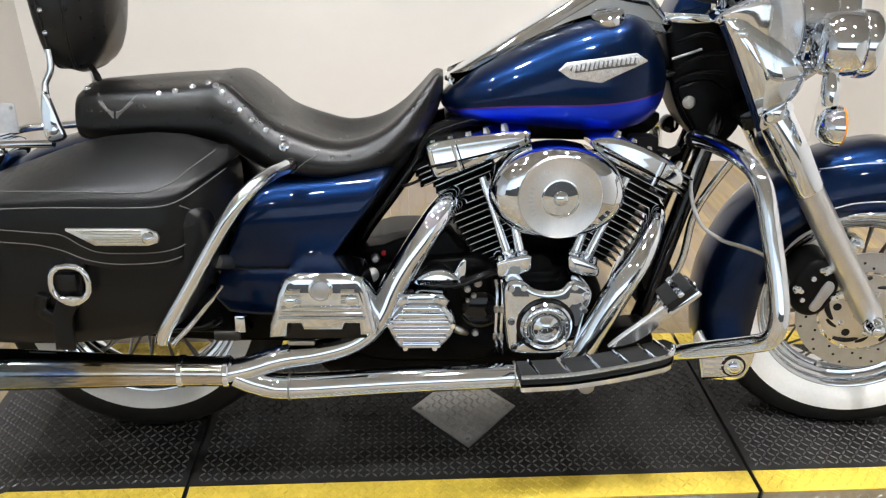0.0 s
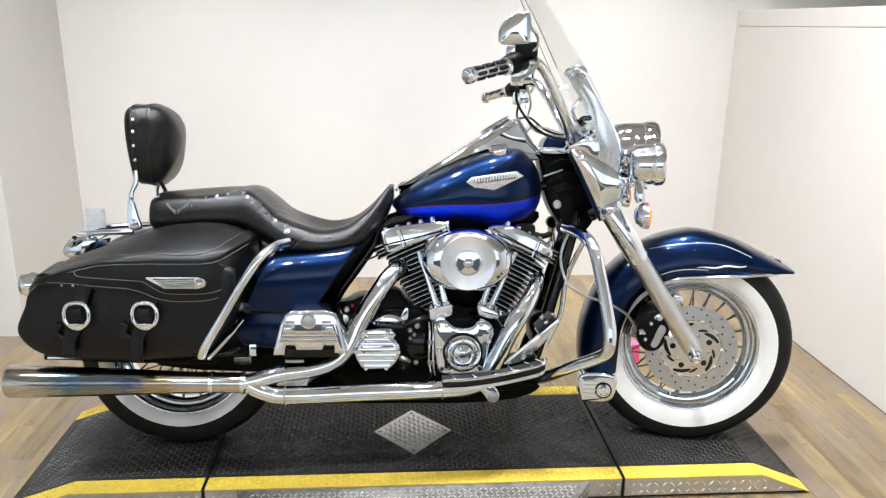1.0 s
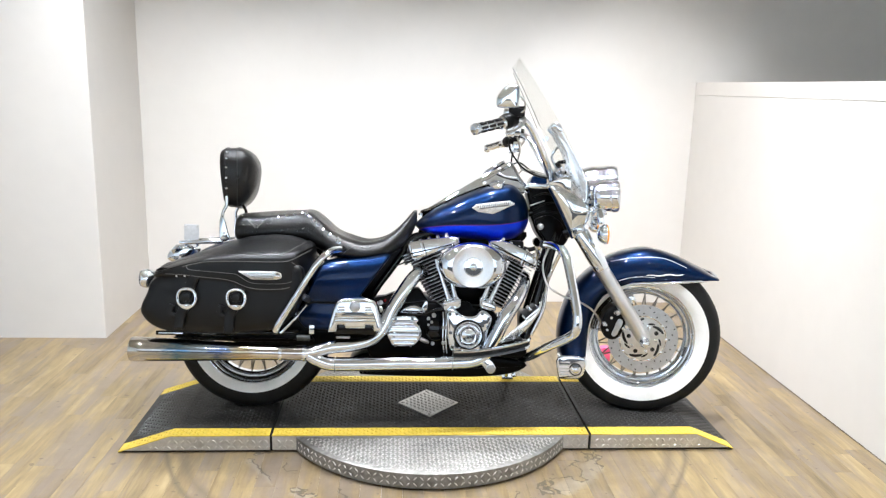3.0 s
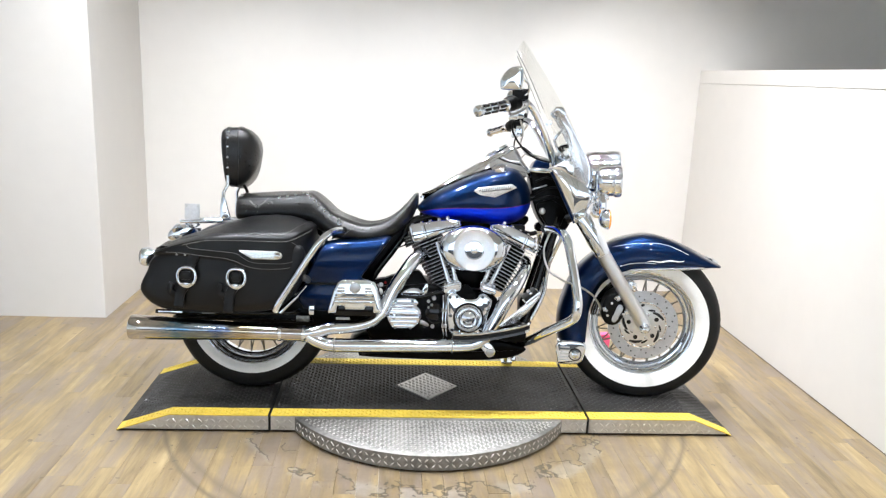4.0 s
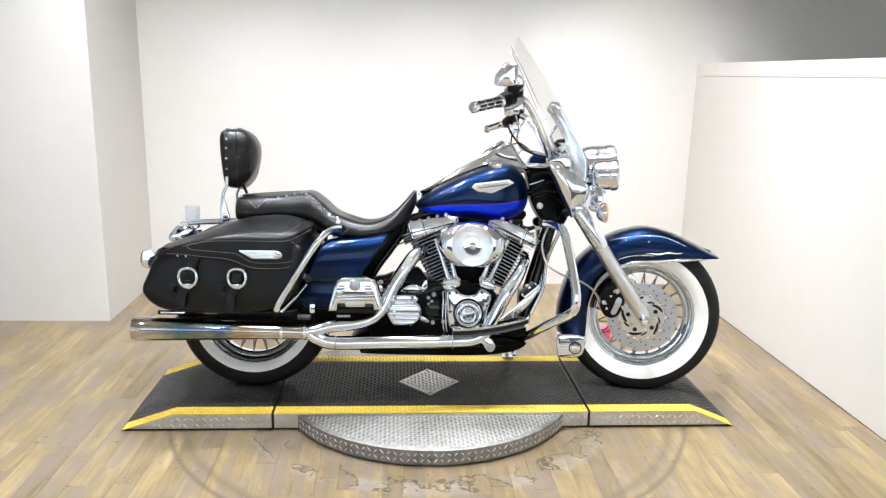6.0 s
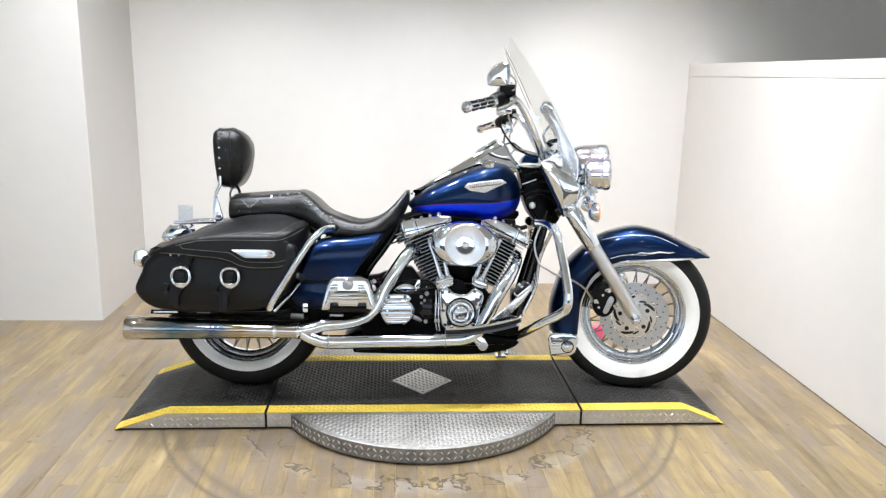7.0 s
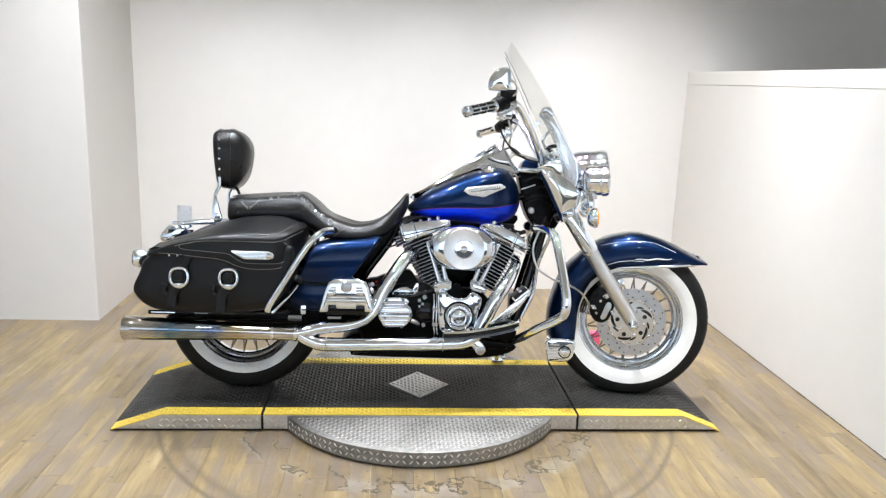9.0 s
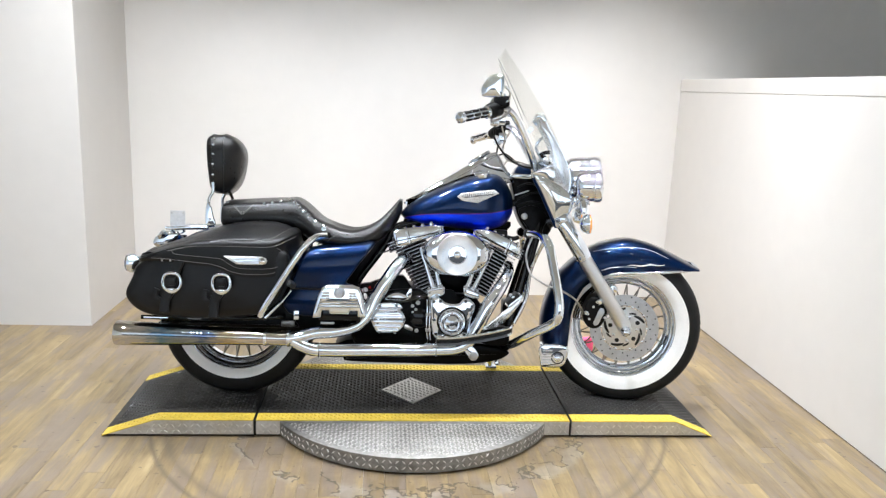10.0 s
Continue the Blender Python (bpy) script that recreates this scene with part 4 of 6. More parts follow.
for s, bm in zip((-1, 1), both(lambda: turned([(0.0, -0.052), (0.022, -0.051), (0.042, -0.047), (0.053, -0.038), (0.0575, -0.024), (0.0585, -0.006), (0.0585, 0.014), (0.0575, 0.0155), (0.0575, 0.018), (0.0605, 0.020), (0.062, 0.027), (0.061, 0.041), (0.057, 0.047), (0.052, 0.048), (0.047, 0.03), (0.0, 0.02)], (0.587, -0.168, 0.871), AX, 40))):
    pl = F("passing_lamp", bm, CHROME, "round chrome passing lamp")
    F("passing_lens", turned([(0.05, 0.042), (0.03, 0.05), (0.0, 0.053), (0.0, 0.049), (0.048, 0.038)], (0.589, s * 0.168, 0.871), AX, 32), LENS, "clear lamp lens", pl)
    F("lamp_stem", tube([(0.574, s * 0.168, 0.812), (0.578, s * 0.168, 0.798)], [0.013, 0.018], 12, 1), CHROME, "", pl)
    sig = F("turn_signal", turned([(0.0, -0.024), (0.02, -0.021), (0.032, -0.010), (0.037, 0.002), (0.0385, 0.014), (0.0, 0.014)], (0.578, s * 0.205, 0.728), AX, 28), CHROME, "chrome bullet turn signal with amber lens")
    F("amber_lens", turned([(0.0375, 0.0145), (0.036, 0.0185), (0.028, 0.022), (0.0, 0.024), (0.0, 0.0145)], (0.578, s * 0.205, 0.728), AX, 28), AMBER, "amber turn signal lens", sig)
    F("signal_stem", tube([(0.57, s * 0.205, 0.765), (0.568, s * 0.2, 0.79), (0.566, s * 0.19, 0.82)], [0.013, 0.017, 0.013], 10), CHROME, "", sig)
F("light_bar", tube([(0.566, -0.2, 0.822), (0.563, -0.15, 0.822), (0.553, -0.07, 0.815), (0.553, 0.07, 0.815), (0.563, 0.15, 0.822), (0.566, 0.2, 0.822)], 0.0105, 12), CHROME, "chrome auxiliary lamp bar")
F("lamp_bracket", pillow([(0.47, 0.80), (0.56, 0.832), (0.585, 0.825), (0.56, 0.80), (0.52, 0.775)], -0.115, -0.105, 0.004), CHROME)

# windshield: a clear sheet, bowed round the front
WC = [(0.236, 1.412), (0.335, 1.272), (0.430, 1.119), (0.502, 0.963), (0.527, 0.852), (0.528, 0.80)]      # middle line
WE = [(0.212, 1.36, 0.10), (0.262, 1.262, 0.2), (0.322, 1.135, 0.235), (0.398, 0.985, 0.235), (0.450, 0.862, 0.21), (0.478, 0.80, 0.17)]   # edge
cm, ed = smooth_line([(x, 0, z) for x, z in WC], 5), smooth_line([(x, y, z) for x, z, y in WE], 5)
ws = bmesh.new()
rows = []
for c_, e_ in zip(cm, ed):
    row = []
    for j in range(17):
        u = j / 8 - 1
        q = c_.lerp(Vector((e_.x, 0, e_.z)), u * u)
        row.append(ws.verts.new((q.x, e_.y * u, q.z)))
    rows.append(row)
for i in range(len(rows) - 1):
    for j in range(16):
        ws.faces.new((rows[i][j], rows[i][j + 1], rows[i + 1][j + 1], rows[i + 1][j]))
shield = F("windshield", ws, GLASS, "tall clear acrylic windshield", angle=80)
sol = shield.modifiers.new("thickness", "SOLIDIFY")
sol.thickness, sol.offset = 0.0045, 0.0
shield.visible_shadow = False
for s in (-1, 1):
    F("shield_edge", tube([(x, s * y, z) for x, z, y in WE[:3]], 0.0013, 6), GLASSEDGE, "", shield)
PLATEO = [(0.366, 1.128), (0.374, 1.142), (0.394, 1.141), (0.443, 1.055), (0.484, 0.985), (0.506, 0.934), (0.513, 0.90), (0.512, 0.858), (0.496, 0.828), (0.478, 0.82), (0.452, 0.848), (0.424, 0.888), (0.440, 0.94), (0.442, 0.975), (0.436, 1.005), (0.415, 1.05), (0.395, 1.083)]
for bm in both(lambda: slab(dense(PLATEO + PLATEO[:1], 3), -0.164, -0.160, 0.0008)):
    br = F("shield_bracket", bm, SHEET, "satin translucent windshield bracket plate", shield)
    br.visible_shadow = False
for bm in both(lambda: tube([(x, -0.164, z) for x, z in PLATEO[2:10]], 0.0022, 6)):
    F("bracket_rim", bm, CHROME, "", shield)
for bm in both(lambda: pillow([(0.362, 1.124), (0.370, 1.146), (0.398, 1.146), (0.412, 1.118), (0.396, 1.112), (0.386, 1.128)], -0.172, -0.155, 0.005, n=3)):
    F("bracket_clip", bm, CHROME, "small chrome shield clip", shield)
for bm in both(lambda: pillow([(0.452, 0.862), (0.412, 0.903), (0.374, 0.909), (0.368, 0.920), (0.419, 0.940), (0.452, 0.935)], -0.166, -0.158, 0.004, n=3)):
    F("bracket_arm", bm, BRACKET, "", shield)
for bm in both(lambda: merge(bolt((0.378, -0.13, 1.125), 0.012, 0.014), bolt((0.352, -0.13, 1.088), 0.011, 0.016))):
    F("bracket_knob", bm, CHROME, "", shield)

# handlebar with grips, levers, mirror and cables
for s, bm in zip((-1, 1), both(lambda: tube([(0.385, 0.0, 0.93), (0.382, -0.07, 0.925), (0.372, -0.12, 0.945), (0.345, -0.185, 1.01), (0.305, -0.245, 1.095), (0.27, -0.29, 1.145), (0.232, -0.325, 1.152), (0.178, -0.37, 1.136), (0.10, -0.465, 1.113)], 0.0135, 14))):
    if s > 0:
        for v in bm.verts:
            v.co.z -= 0.067 * min(1.0, max(0.0, (v.co.y - 0.1) / 0.3))
    bar = F("handlebar", bm, CHROME, "polished chrome handlebar")
    dz = 0.0 if s < 0 else 0.064
    g0, g1 = Vector((0.186, s * 0.362, 1.139 - dz)), Vector((0.098, s * 0.47, 1.1125 - dz))
    grip = F("grip", rod(g0, g1, 0.0155, 16), CHROME if s < 0 else RUBBER, "chrome grip with black rubber pads" if s < 0 else "black rubber grip with chrome studs", bar)
    d = (g1 - g0).normalized()
    F("grip_cap", turned([(0.017, -0.012), (0.0205, -0.006), (0.0215, 0.002), (0.02, 0.010), (0.015, 0.012), (0.012, 0.017), (0, 0.018)], g1, d, 16), CHROME, "", grip)
    F("grip_collar", turned([(0.02, -0.004), (0.0235, 0.0), (0.0235, 0.01), (0.02, 0.014)], g0, d, 16), CHROME, "", grip)
    for k in range(6):
        ang = k * math.pi / 3
        u = d.cross(Vector((0, 0, 1))).normalized()
        w = d.cross(u)
        o = (u * math.cos(ang) + w * math.sin(ang)) * 0.0146
        span = (g1 - g0).length - 0.03
        for f0 in (0.0, 0.36, 0.72):
            F("grip_inlay", rod(g0 + o + d * (0.016 + span * f0), g0 + o + d * (0.016 + span * (f0 + 0.24)), 0.0052 if s < 0 else 0.0036, 8), RUBBER if s < 0 else CHROME, "", grip)
    F("switch_housing", tube([(0.186, s * 0.362, 1.139 - dz), (0.205, s * 0.34, 1.147 - dz), (0.228, s * 0.315, 1.152 - dz)], [0.024, 0.029, 0.024], 14), PLASTIC, "black switch housing", bar)
    F("switch_box", box((0.213, s * 0.325, 1.112 - dz), (0.036, 0.034, 0.046), 0.009), SATIN, "", bar)
    F("reservoir", box((0.236, s * 0.318, 1.178 - dz), (0.06, 0.05, 0.032), 0.007), PLASTIC, "black brake fluid reservoir", bar)
    F("reservoir_lid", box((0.236, s * 0.318, 1.197 - dz), (0.055, 0.046, 0.006), 0.002), GLOSSBLACK, "", bar)
    F("lever", tube([(0.262, s * 0.315, 1.158 - dz), (0.266, s * 0.345, 1.148 - dz), (0.250, s * 0.40, 1.125 - dz), (0.225, s * 0.455, 1.108 - dz), (0.205, s * 0.485, 1.104 - dz)], [0.008, 0.0055, 0.0055, 0.005, 0.006], 10), STEEL, "steel hand lever", bar)
    F("lever_clamp", box((0.235, s * 0.306, 1.12 - dz), (0.035, 0.03, 0.05), 0.008), CHROME, "", bar)
    mir = F("mirror", pillow([(0.166, 1.198), (0.168, 1.222), (0.186, 1.250), (0.208, 1.264), (0.236, 1.265), (0.244, 1.252), (0.245, 1.2), (0.237, 1.188), (0.176, 1.187)], s * 0.44 - 0.046, s * 0.44 + 0.046, 0.012, steps=5, bulge=0.004), CHROME, "chrome rear-view mirror", bar)
    F("mirror_stem", tube([(0.232, s * 0.33, 1.165 - dz), (0.262, s * 0.345, 1.185 - dz), (0.264, s * 0.37, 1.215 - dz), (0.244, s * 0.395, 1.23 - dz)], 0.0045, 10), CHROME, "", mir)
    F("cable", tube([(0.215, s * 0.315, 1.085 - dz), (0.215, s * 0.30, 1.045 - dz), (0.255, s * 0.24, 0.985), (0.315, s * 0.16, 0.945), (0.395, s * 0.07, 0.93)], 0.0038, 8), PLASTIC, "black control cable", bar)
    F("cable", tube([(0.24, s * 0.305, 1.09 - dz), (0.252, s * 0.28, 1.04 - dz), (0.245, s * 0.24, 1.0 - dz), (0.275, s * 0.18, 0.96), (0.37, s * 0.08, 0.94)], 0.003, 8), STEEL, "", bar)
    F("brake_line", tube([(0.30, s * 0.26, 1.125 - dz), (0.335, s * 0.21, 1.06 - dz), (0.372, s * 0.14, 0.98), (0.40, s * 0.08, 0.93)], 0.0042, 8), STEEL, "", bar)
clamp = F("handlebar_clamp", box((0.388, 0, 0.935), (0.06, 0.17, 0.042), 0.012), CHROME, "chrome handlebar clamp")
F("riser", box((0.425, -0.045, 0.93), (0.05, 0.03, 0.07), 0.01, Matrix.Rotation(0.5, 3, "Y")), CHROME, "", clamp)
F("riser", box((0.425, 0.045, 0.93), (0.05, 0.03, 0.07), 0.01, Matrix.Rotation(0.5, 3, "Y")), CHROME, "", clamp)
cl = bmesh.new()
for x, y, z in ((0.375, -0.05, 0.956), (0.402, -0.05, 0.956), (0.375, 0.05, 0.956), (0.402, 0.05, 0.956)):
    turned([(0.008, -0.004), (0.008, 0.006), (0.005, 0.009), (0, 0.009)], (x, y, z), (0, 0, 1), 10, cl)
split(F, "clamp_screw", cl, CHROME, "", clamp)
F("gauge_pod", turned([(0.0, -0.02), (0.018, -0.018), (0.023, -0.006), (0.023, 0.010), (0.019, 0.014), (0, 0.014)], (0.405, -0.11, 0.965), (-0.6, -0.4, 0.7), 20), CHROME, "small round chrome pod", clamp)
F("shield_stay", tube([(0.40, -0.10, 0.975), (0.375, -0.118, 1.02), (0.40, -0.12, 1.06)], 0.006, 8), CHROME, "", clamp)
F("shield_stay", tube([(0.44, -0.10, 0.945), (0.40, -0.11, 0.99), (0.43, -0.12, 1.0)], 0.008, 8), GLOSSBLACK, "", clamp)
F("top_tree", pillow([(0.358, 0.90), (0.381, 0.925), (0.41, 0.94), (0.44, 0.958), (0.444, 0.942), (0.406, 0.90)], -0.135, 0.135, 0.004), CHROME, "chrome upper fork yoke")
F("lower_tree", box((0.468, 0, 0.735), (0.085, 0.33, 0.04), 0.012, Matrix.Rotation(-0.5, 3, "Y")), GLOSSBLACK, "black lower fork yoke")

# frame
for bm in both(lambda: tube([(0.40, -0.035, 0.76), (0.385, -0.05, 0.66), (0.322, -0.065, 0.44), (0.27, -0.075, 0.26), (0.22, -0.085, 0.19), (0.10, -0.09, 0.165), (-0.4, -0.09, 0.175)], 0.019, 14)):
    P("frame_tube", bm, GLOSSBLACK, "gloss black frame down tube")
for bm in both(lambda: tube([(0.34, -0.035, 0.80), (0.1, -0.04, 0.74), (-0.17, -0.075, 0.68), (-0.222, -0.095, 0.612), (-0.27, -0.1, 0.545), (-0.333, -0.1, 0.453), (-0.40, -0.1, 0.3)], 0.014, 12)):
    P("frame_rail", bm, GLOSSBLACK)
P("steering_head", pillow([(0.275, 0.885), (0.31, 0.90), (0.39, 0.89), (0.42, 0.80), (0.452, 0.70), (0.41, 0.64), (0.365, 0.66), (0.325, 0.70), (0.298, 0.76), (0.288, 0.82)], -0.05, 0.05, 0.012), BLACK, "black steering head")
gus = P("frame_gusset", pillow([(0.307, 0.755), (0.328, 0.772), (0.373, 0.778), (0.425, 0.738), (0.405, 0.669), (0.383, 0.609), (0.357, 0.597), (0.358, 0.651), (0.346, 0.686), (0.33, 0.709)], -0.062, -0.04, 0.006, n=3), BLACK, "black frame gusset")
P("gusset_bolt", turned([(0.013, 0), (0.013, 0.004), (0.008, 0.006), (0.008, 0.009), (0, 0.009)], (0.331, -0.062, 0.734), (0, -1, 0), 18), STEEL, parent=gus)
P("ignition_cover", pillow([(0.289, 0.898), (0.296, 0.932), (0.324, 0.942), (0.358, 0.925), (0.345, 0.90)], -0.055, 0.055, 0.012), NAVY, "dark blue switch cover with chrome surround")
P("ignition_ring", pillow([(0.280, 0.888), (0.284, 0.905), (0.34, 0.904), (0.368, 0.902), (0.355, 0.886)], -0.062, 0.062, 0.005), CHROME)
for k, (a, b, r) in enumerate((((0.30, -0.05, 0.80), (0.40, -0.055, 0.83), 0.004), ((0.30, -0.05, 0.775), (0.40, -0.05, 0.79), 0.0035), ((0.30, -0.05, 0.85), (0.38, -0.055, 0.86), 0.004))):
    P("wiring", tube([a, ((a[0] + b[0]) / 2, a[1] - 0.02, (a[2] + b[2]) / 2 + 0.012), b], r, 8), PLASTIC, "black wiring loom")
P("bracket_arm", rod((0.288, -0.062, 0.818), (0.345, -0.062, 0.838), 0.0025, 6), LIGHTGREY)
P("coil", box((0.228, -0.12, 0.662), (0.055, 0.05, 0.035), 0.01), PLASTIC, "black ignition connector")
P("coil_lead", tube([(0.24, -0.125, 0.655), (0.275, -0.13, 0.645), (0.30, -0.12, 0.65)], 0.009, 8), PLASTIC)

# engine guard
for s, bm in zip((-1, 1), both(lambda: tube([(0.345, -0.075, 0.665), (0.36, -0.17, 0.668), (0.374, -0.265, 0.66), (0.388, -0.32, 0.628), (0.403, -0.35, 0.548), (0.416, -0.376, 0.465), (0.421, -0.39, 0.41), (0.416, -0.385, 0.366), (0.397, -0.35, 0.337), (0.355, -0.30, 0.303), (0.315, -0.25, 0.269), (0.285, -0.20, 0.238), (0.255, -0.11, 0.205)], 0.017, 16))):
    guard = P("engine_guard", bm, CHROME, "chrome engine guard bar")
    P("guard_clamp", turned([(0.0185, -0.012), (0.02, -0.01), (0.02, 0.01), (0.0185, 0.012)], (0.345, s * 0.085, 0.665), (0.1, -s * 0.95, 0), 14), GLOSSBLACK, parent=guard)
P("guard_brace", tube([(0.40, -0.16, 0.645), (0.36, -0.10, 0.52), (0.345, -0.09, 0.40), (0.30, -0.09, 0.30)], 0.008, 10), CHROME)
P("cable_loop", tube([(0.36, -0.10, 0.65), (0.335, -0.12, 0.58), (0.35, -0.15, 0.51), (0.385, -0.17, 0.482), TURN @ Vector((0.44, -0.18, 0.475))], 0.004, 8), LIGHTGREY)

# fuel tank
TANK = [(-0.166, 0.738), (-0.158, 0.712), (-0.12, 0.695), (-0.037, 0.684), (0.074, 0.675), (0.163, 0.671), (0.228, 0.682), (0.270, 0.711), (0.288, 0.765), (0.278, 0.83), (0.243, 0.884), (0.204, 0.905), (0.14, 0.899), (0.056, 0.873), (-0.04, 0.829), (-0.115, 0.788)]


def swell(outline, half, inset, power=2.4, steps=14, n=6):
    """Rings closer together towards the sides, so that the side swells smoothly."""
    bm = bmesh.new()
    pts = smooth_line([(x, 0, z) for x, z in outline], n, True)
    c = sum(pts, Vector()) / len(pts)
    rings = []
    for i in range(steps + 1):
        a = -math.pi / 2 + math.pi * i / steps
        y, k = math.sin(a), math.cos(a)
        y = math.copysign(abs(y) ** (2 / power), y) * half
        k = abs(k) ** (2 / power)
        rings.append([c + (p - c) * (1 - inset * (1 - k)) + Vector((0, y, 0)) for p in pts])
    skin(bm, rings)
    return bm


tank = P("fuel_tank", swell(TANK, 0.15, 0.93, 2.7, 22), TANKPAINT, "two-tone dark and bright blue fuel tank", angle=80)
con = P("console", pillow([(-0.158, 0.770), (-0.13, 0.795), (0.02, 0.887), (0.10, 0.938), (0.165, 0.976), (0.208, 0.99), (0.226, 0.972), (0.25, 0.93), (0.292, 0.868), (0.24, 0.87), (0.14, 0.885), (0.02, 0.842), (-0.10, 0.778)], -0.055, 0.055, 0.018, n=5), CHROME, "chrome tank console with speedometer")
P("speedometer", turned([(0.05, -0.01), (0.05, 0.004), (0.046, 0.008), (0.042, 0.004), (0, 0.004)], (0.145, 0.0, 0.965), (-0.53, 0, 0.85), 32), GLOSSBLACK, "round speedometer dial", con)
P("dial_ring", turned([(0.05, 0.0), (0.053, 0.004), (0.05, 0.010), (0.046, 0.008)], (0.145, 0.0, 0.965), (-0.53, 0, 0.85), 32, closed=True), CHROME, "", con)
for s in (-1, 1):
    P("filler_cap", turned([(0.03, -0.012), (0.032, 0.004), (0.03, 0.012), (0.022, 0.016), (0, 0.017)], (0.15, s * 0.082, 0.893), (-0.25, s * 0.35, 0.9), 24), CHROME, "chrome fuel filler cap", tank)
EM = [(0.049, 0.804), (0.064, 0.818), (0.194, 0.836), (0.214, 0.822), (0.13, 0.782), (0.071, 0.789)]
ey = near(tank, [(0.13, 0.808)])[0].y
emb = P("tank_emblem", slab(EM, ey - 0.007, ey + 0.012, 0.003), PEWTER, "pewter tank emblem with raised bars", tank)
P("emblem_field", slab([(0.068, 0.805), (0.075, 0.814), (0.188, 0.830), (0.197, 0.822), (0.19, 0.815), (0.08, 0.8)], ey - 0.0075, ey - 0.006, 0.0005), EMBLEMDARK, parent=emb)
eb = bmesh.new()
tall = random.Random(8)
for i in range(15):
    x = 0.076 + 0.0083 * i
    h = 0.0052 + 0.0028 * tall.random()
    box((x, ey - 0.0085, 0.8085 + 0.00119 * i), (0.0042 + 0.0018 * tall.random(), 0.004, h * 2), 0.0008, Matrix.Rotation(0.18, 3, "Y"), bm=eb)
split(P, "emblem_bar", eb, PEWTER, "", emb)

# seat
ST = [(-0.872, 0.742, 0.752, 0.672, 0.1), (-0.862, 0.749, 0.762, 0.66, 0.125), (-0.8, 0.754, 0.769, 0.657, 0.142), (-0.7, 0.763, 0.777, 0.662, 0.155), (-0.62, 0.77, 0.781, 0.657, 0.162),
      (-0.58, 0.774, 0.782, 0.648, 0.168), (-0.533, 0.741, 0.752, 0.625, 0.178), (-0.489, 0.703, 0.707, 0.607, 0.187), (-0.427, 0.678, 0.66, 0.597, 0.193), (-0.363, 0.664, 0.642, 0.594, 0.19),
      (-0.299, 0.677, 0.656, 0.6, 0.175), (-0.25, 0.708, 0.692, 0.622, 0.148), (-0.21, 0.749, 0.742, 0.655, 0.112), (-0.18, 0.783, 0.786, 0.7, 0.08), (-0.163, 0.781, 0.788, 0.745, 0.055)]
edge_ = smooth_line([(x, w, z) for x, z, _, _, w in ST], 5)
mid_ = smooth_line([(x, 0, z) for x, _, z, _, _ in ST], 5)
low = smooth_line([(x, 0, z) for x, _, _, z, _ in ST], 5)
rings = []
for a, c_, b in zip(edge_, mid_, low):
    h, w, dip = a.z - b.z, a.y, c_.z - a.z
    half_ = [(0.0, b.z), (0.7, b.z), (0.93, b.z + 0.1 * h), (1.0, b.z + 0.32 * h), (0.985, b.z + 0.56 * h), (0.91, b.z + 0.8 * h), (0.80, b.z + 0.94 * h), (0.66, a.z), (0.5, a.z + 0.32 * dip), (0.25, a.z + 0.82 * dip), (0.0, c_.z)]
    side_ = smooth_line([(a.x, -u * w, z) for u, z in half_], 3)
    rings.append(side_ + [Vector((p.x, -p.y, p.z)) for p in side_[-2:0:-1]])
bm = bmesh.new()
skin(bm, rings)
seat = P("seat", bm, SEATSKIN, "two-up black vinyl seat with chrome studs", angle=80)
for x, z in ((-0.701, 0.752), (-0.670, 0.757), (-0.639, 0.764), (-0.610, 0.770), (-0.593, 0.768), (-0.579, 0.757), (-0.563, 0.742), (-0.545, 0.727), (-0.524, 0.709), (-0.498, 0.691), (-0.467, 0.676)):
    for q in near(seat, [(x, z)], 0.0):
        P("stud", turned([(0.0066, -0.002), (0.0062, 0.0015), (0.004, 0.0038), (0, 0.0045)], q, (0, -0.9, 0.35), 12), CHROME, "chrome seat stud", seat)
for q in near(seat, [(-0.858, 0.752)], 0.0):
    P("stud", turned([(0.007, -0.004), (0.0066, 0.0015), (0.004, 0.0038), (0, 0.0045)], q, (-0.3, -0.9, 0.2), 12), CHROME, "", seat)
conch = near(seat, [(-0.463, 0.664)], 0.002)
for q in conch:
    P("concho", turned([(0.009, -0.002), (0.009, 0.002), (0.006, 0.003), (0.005, 0.002), (0.003, 0.004), (0, 0.005)], q, (0, -1, 0.2), 16), CHROME, "small chrome concho", seat)
wing = bmesh.new()
for sx in (-1, 1):
    for k in range(6):
        a, b = (-0.783 + sx * 0.003, 0.708 + 0.0022 * k), (-0.783 + sx * (0.040 - 0.0055 * k), 0.716 + 0.0052 * (5 - k) + (0.006 if k == 0 else 0.0))
        q = near(seat, [a, ((a[0] + b[0]) / 2, (a[1] + b[1]) / 2 + 0.001), b], 0.0)
        if len(q) == 3:
            tube(q, 0.0021, 5, 3, wing)
P("embossed_mark", wing, THREAD, "small grey embossed wing mark", seat)
stitch(seat, [(-0.62, 0.775), (-0.575, 0.77), (-0.53, 0.735), (-0.48, 0.700), (-0.43, 0.685)], seat, 0.0009)
stitch(seat, [(-0.60, 0.668), (-0.56, 0.648), (-0.52, 0.627), (-0.49, 0.613)], seat, 0.0009)
stitch(seat, [(-0.45, 0.612), (-0.43, 0.632), (-0.405, 0.648)], seat, 0.0009)
stitch(seat, [(-0.37, 0.683), (-0.33, 0.688), (-0.29, 0.705), (-0.25, 0.735)], seat, 0.0009)

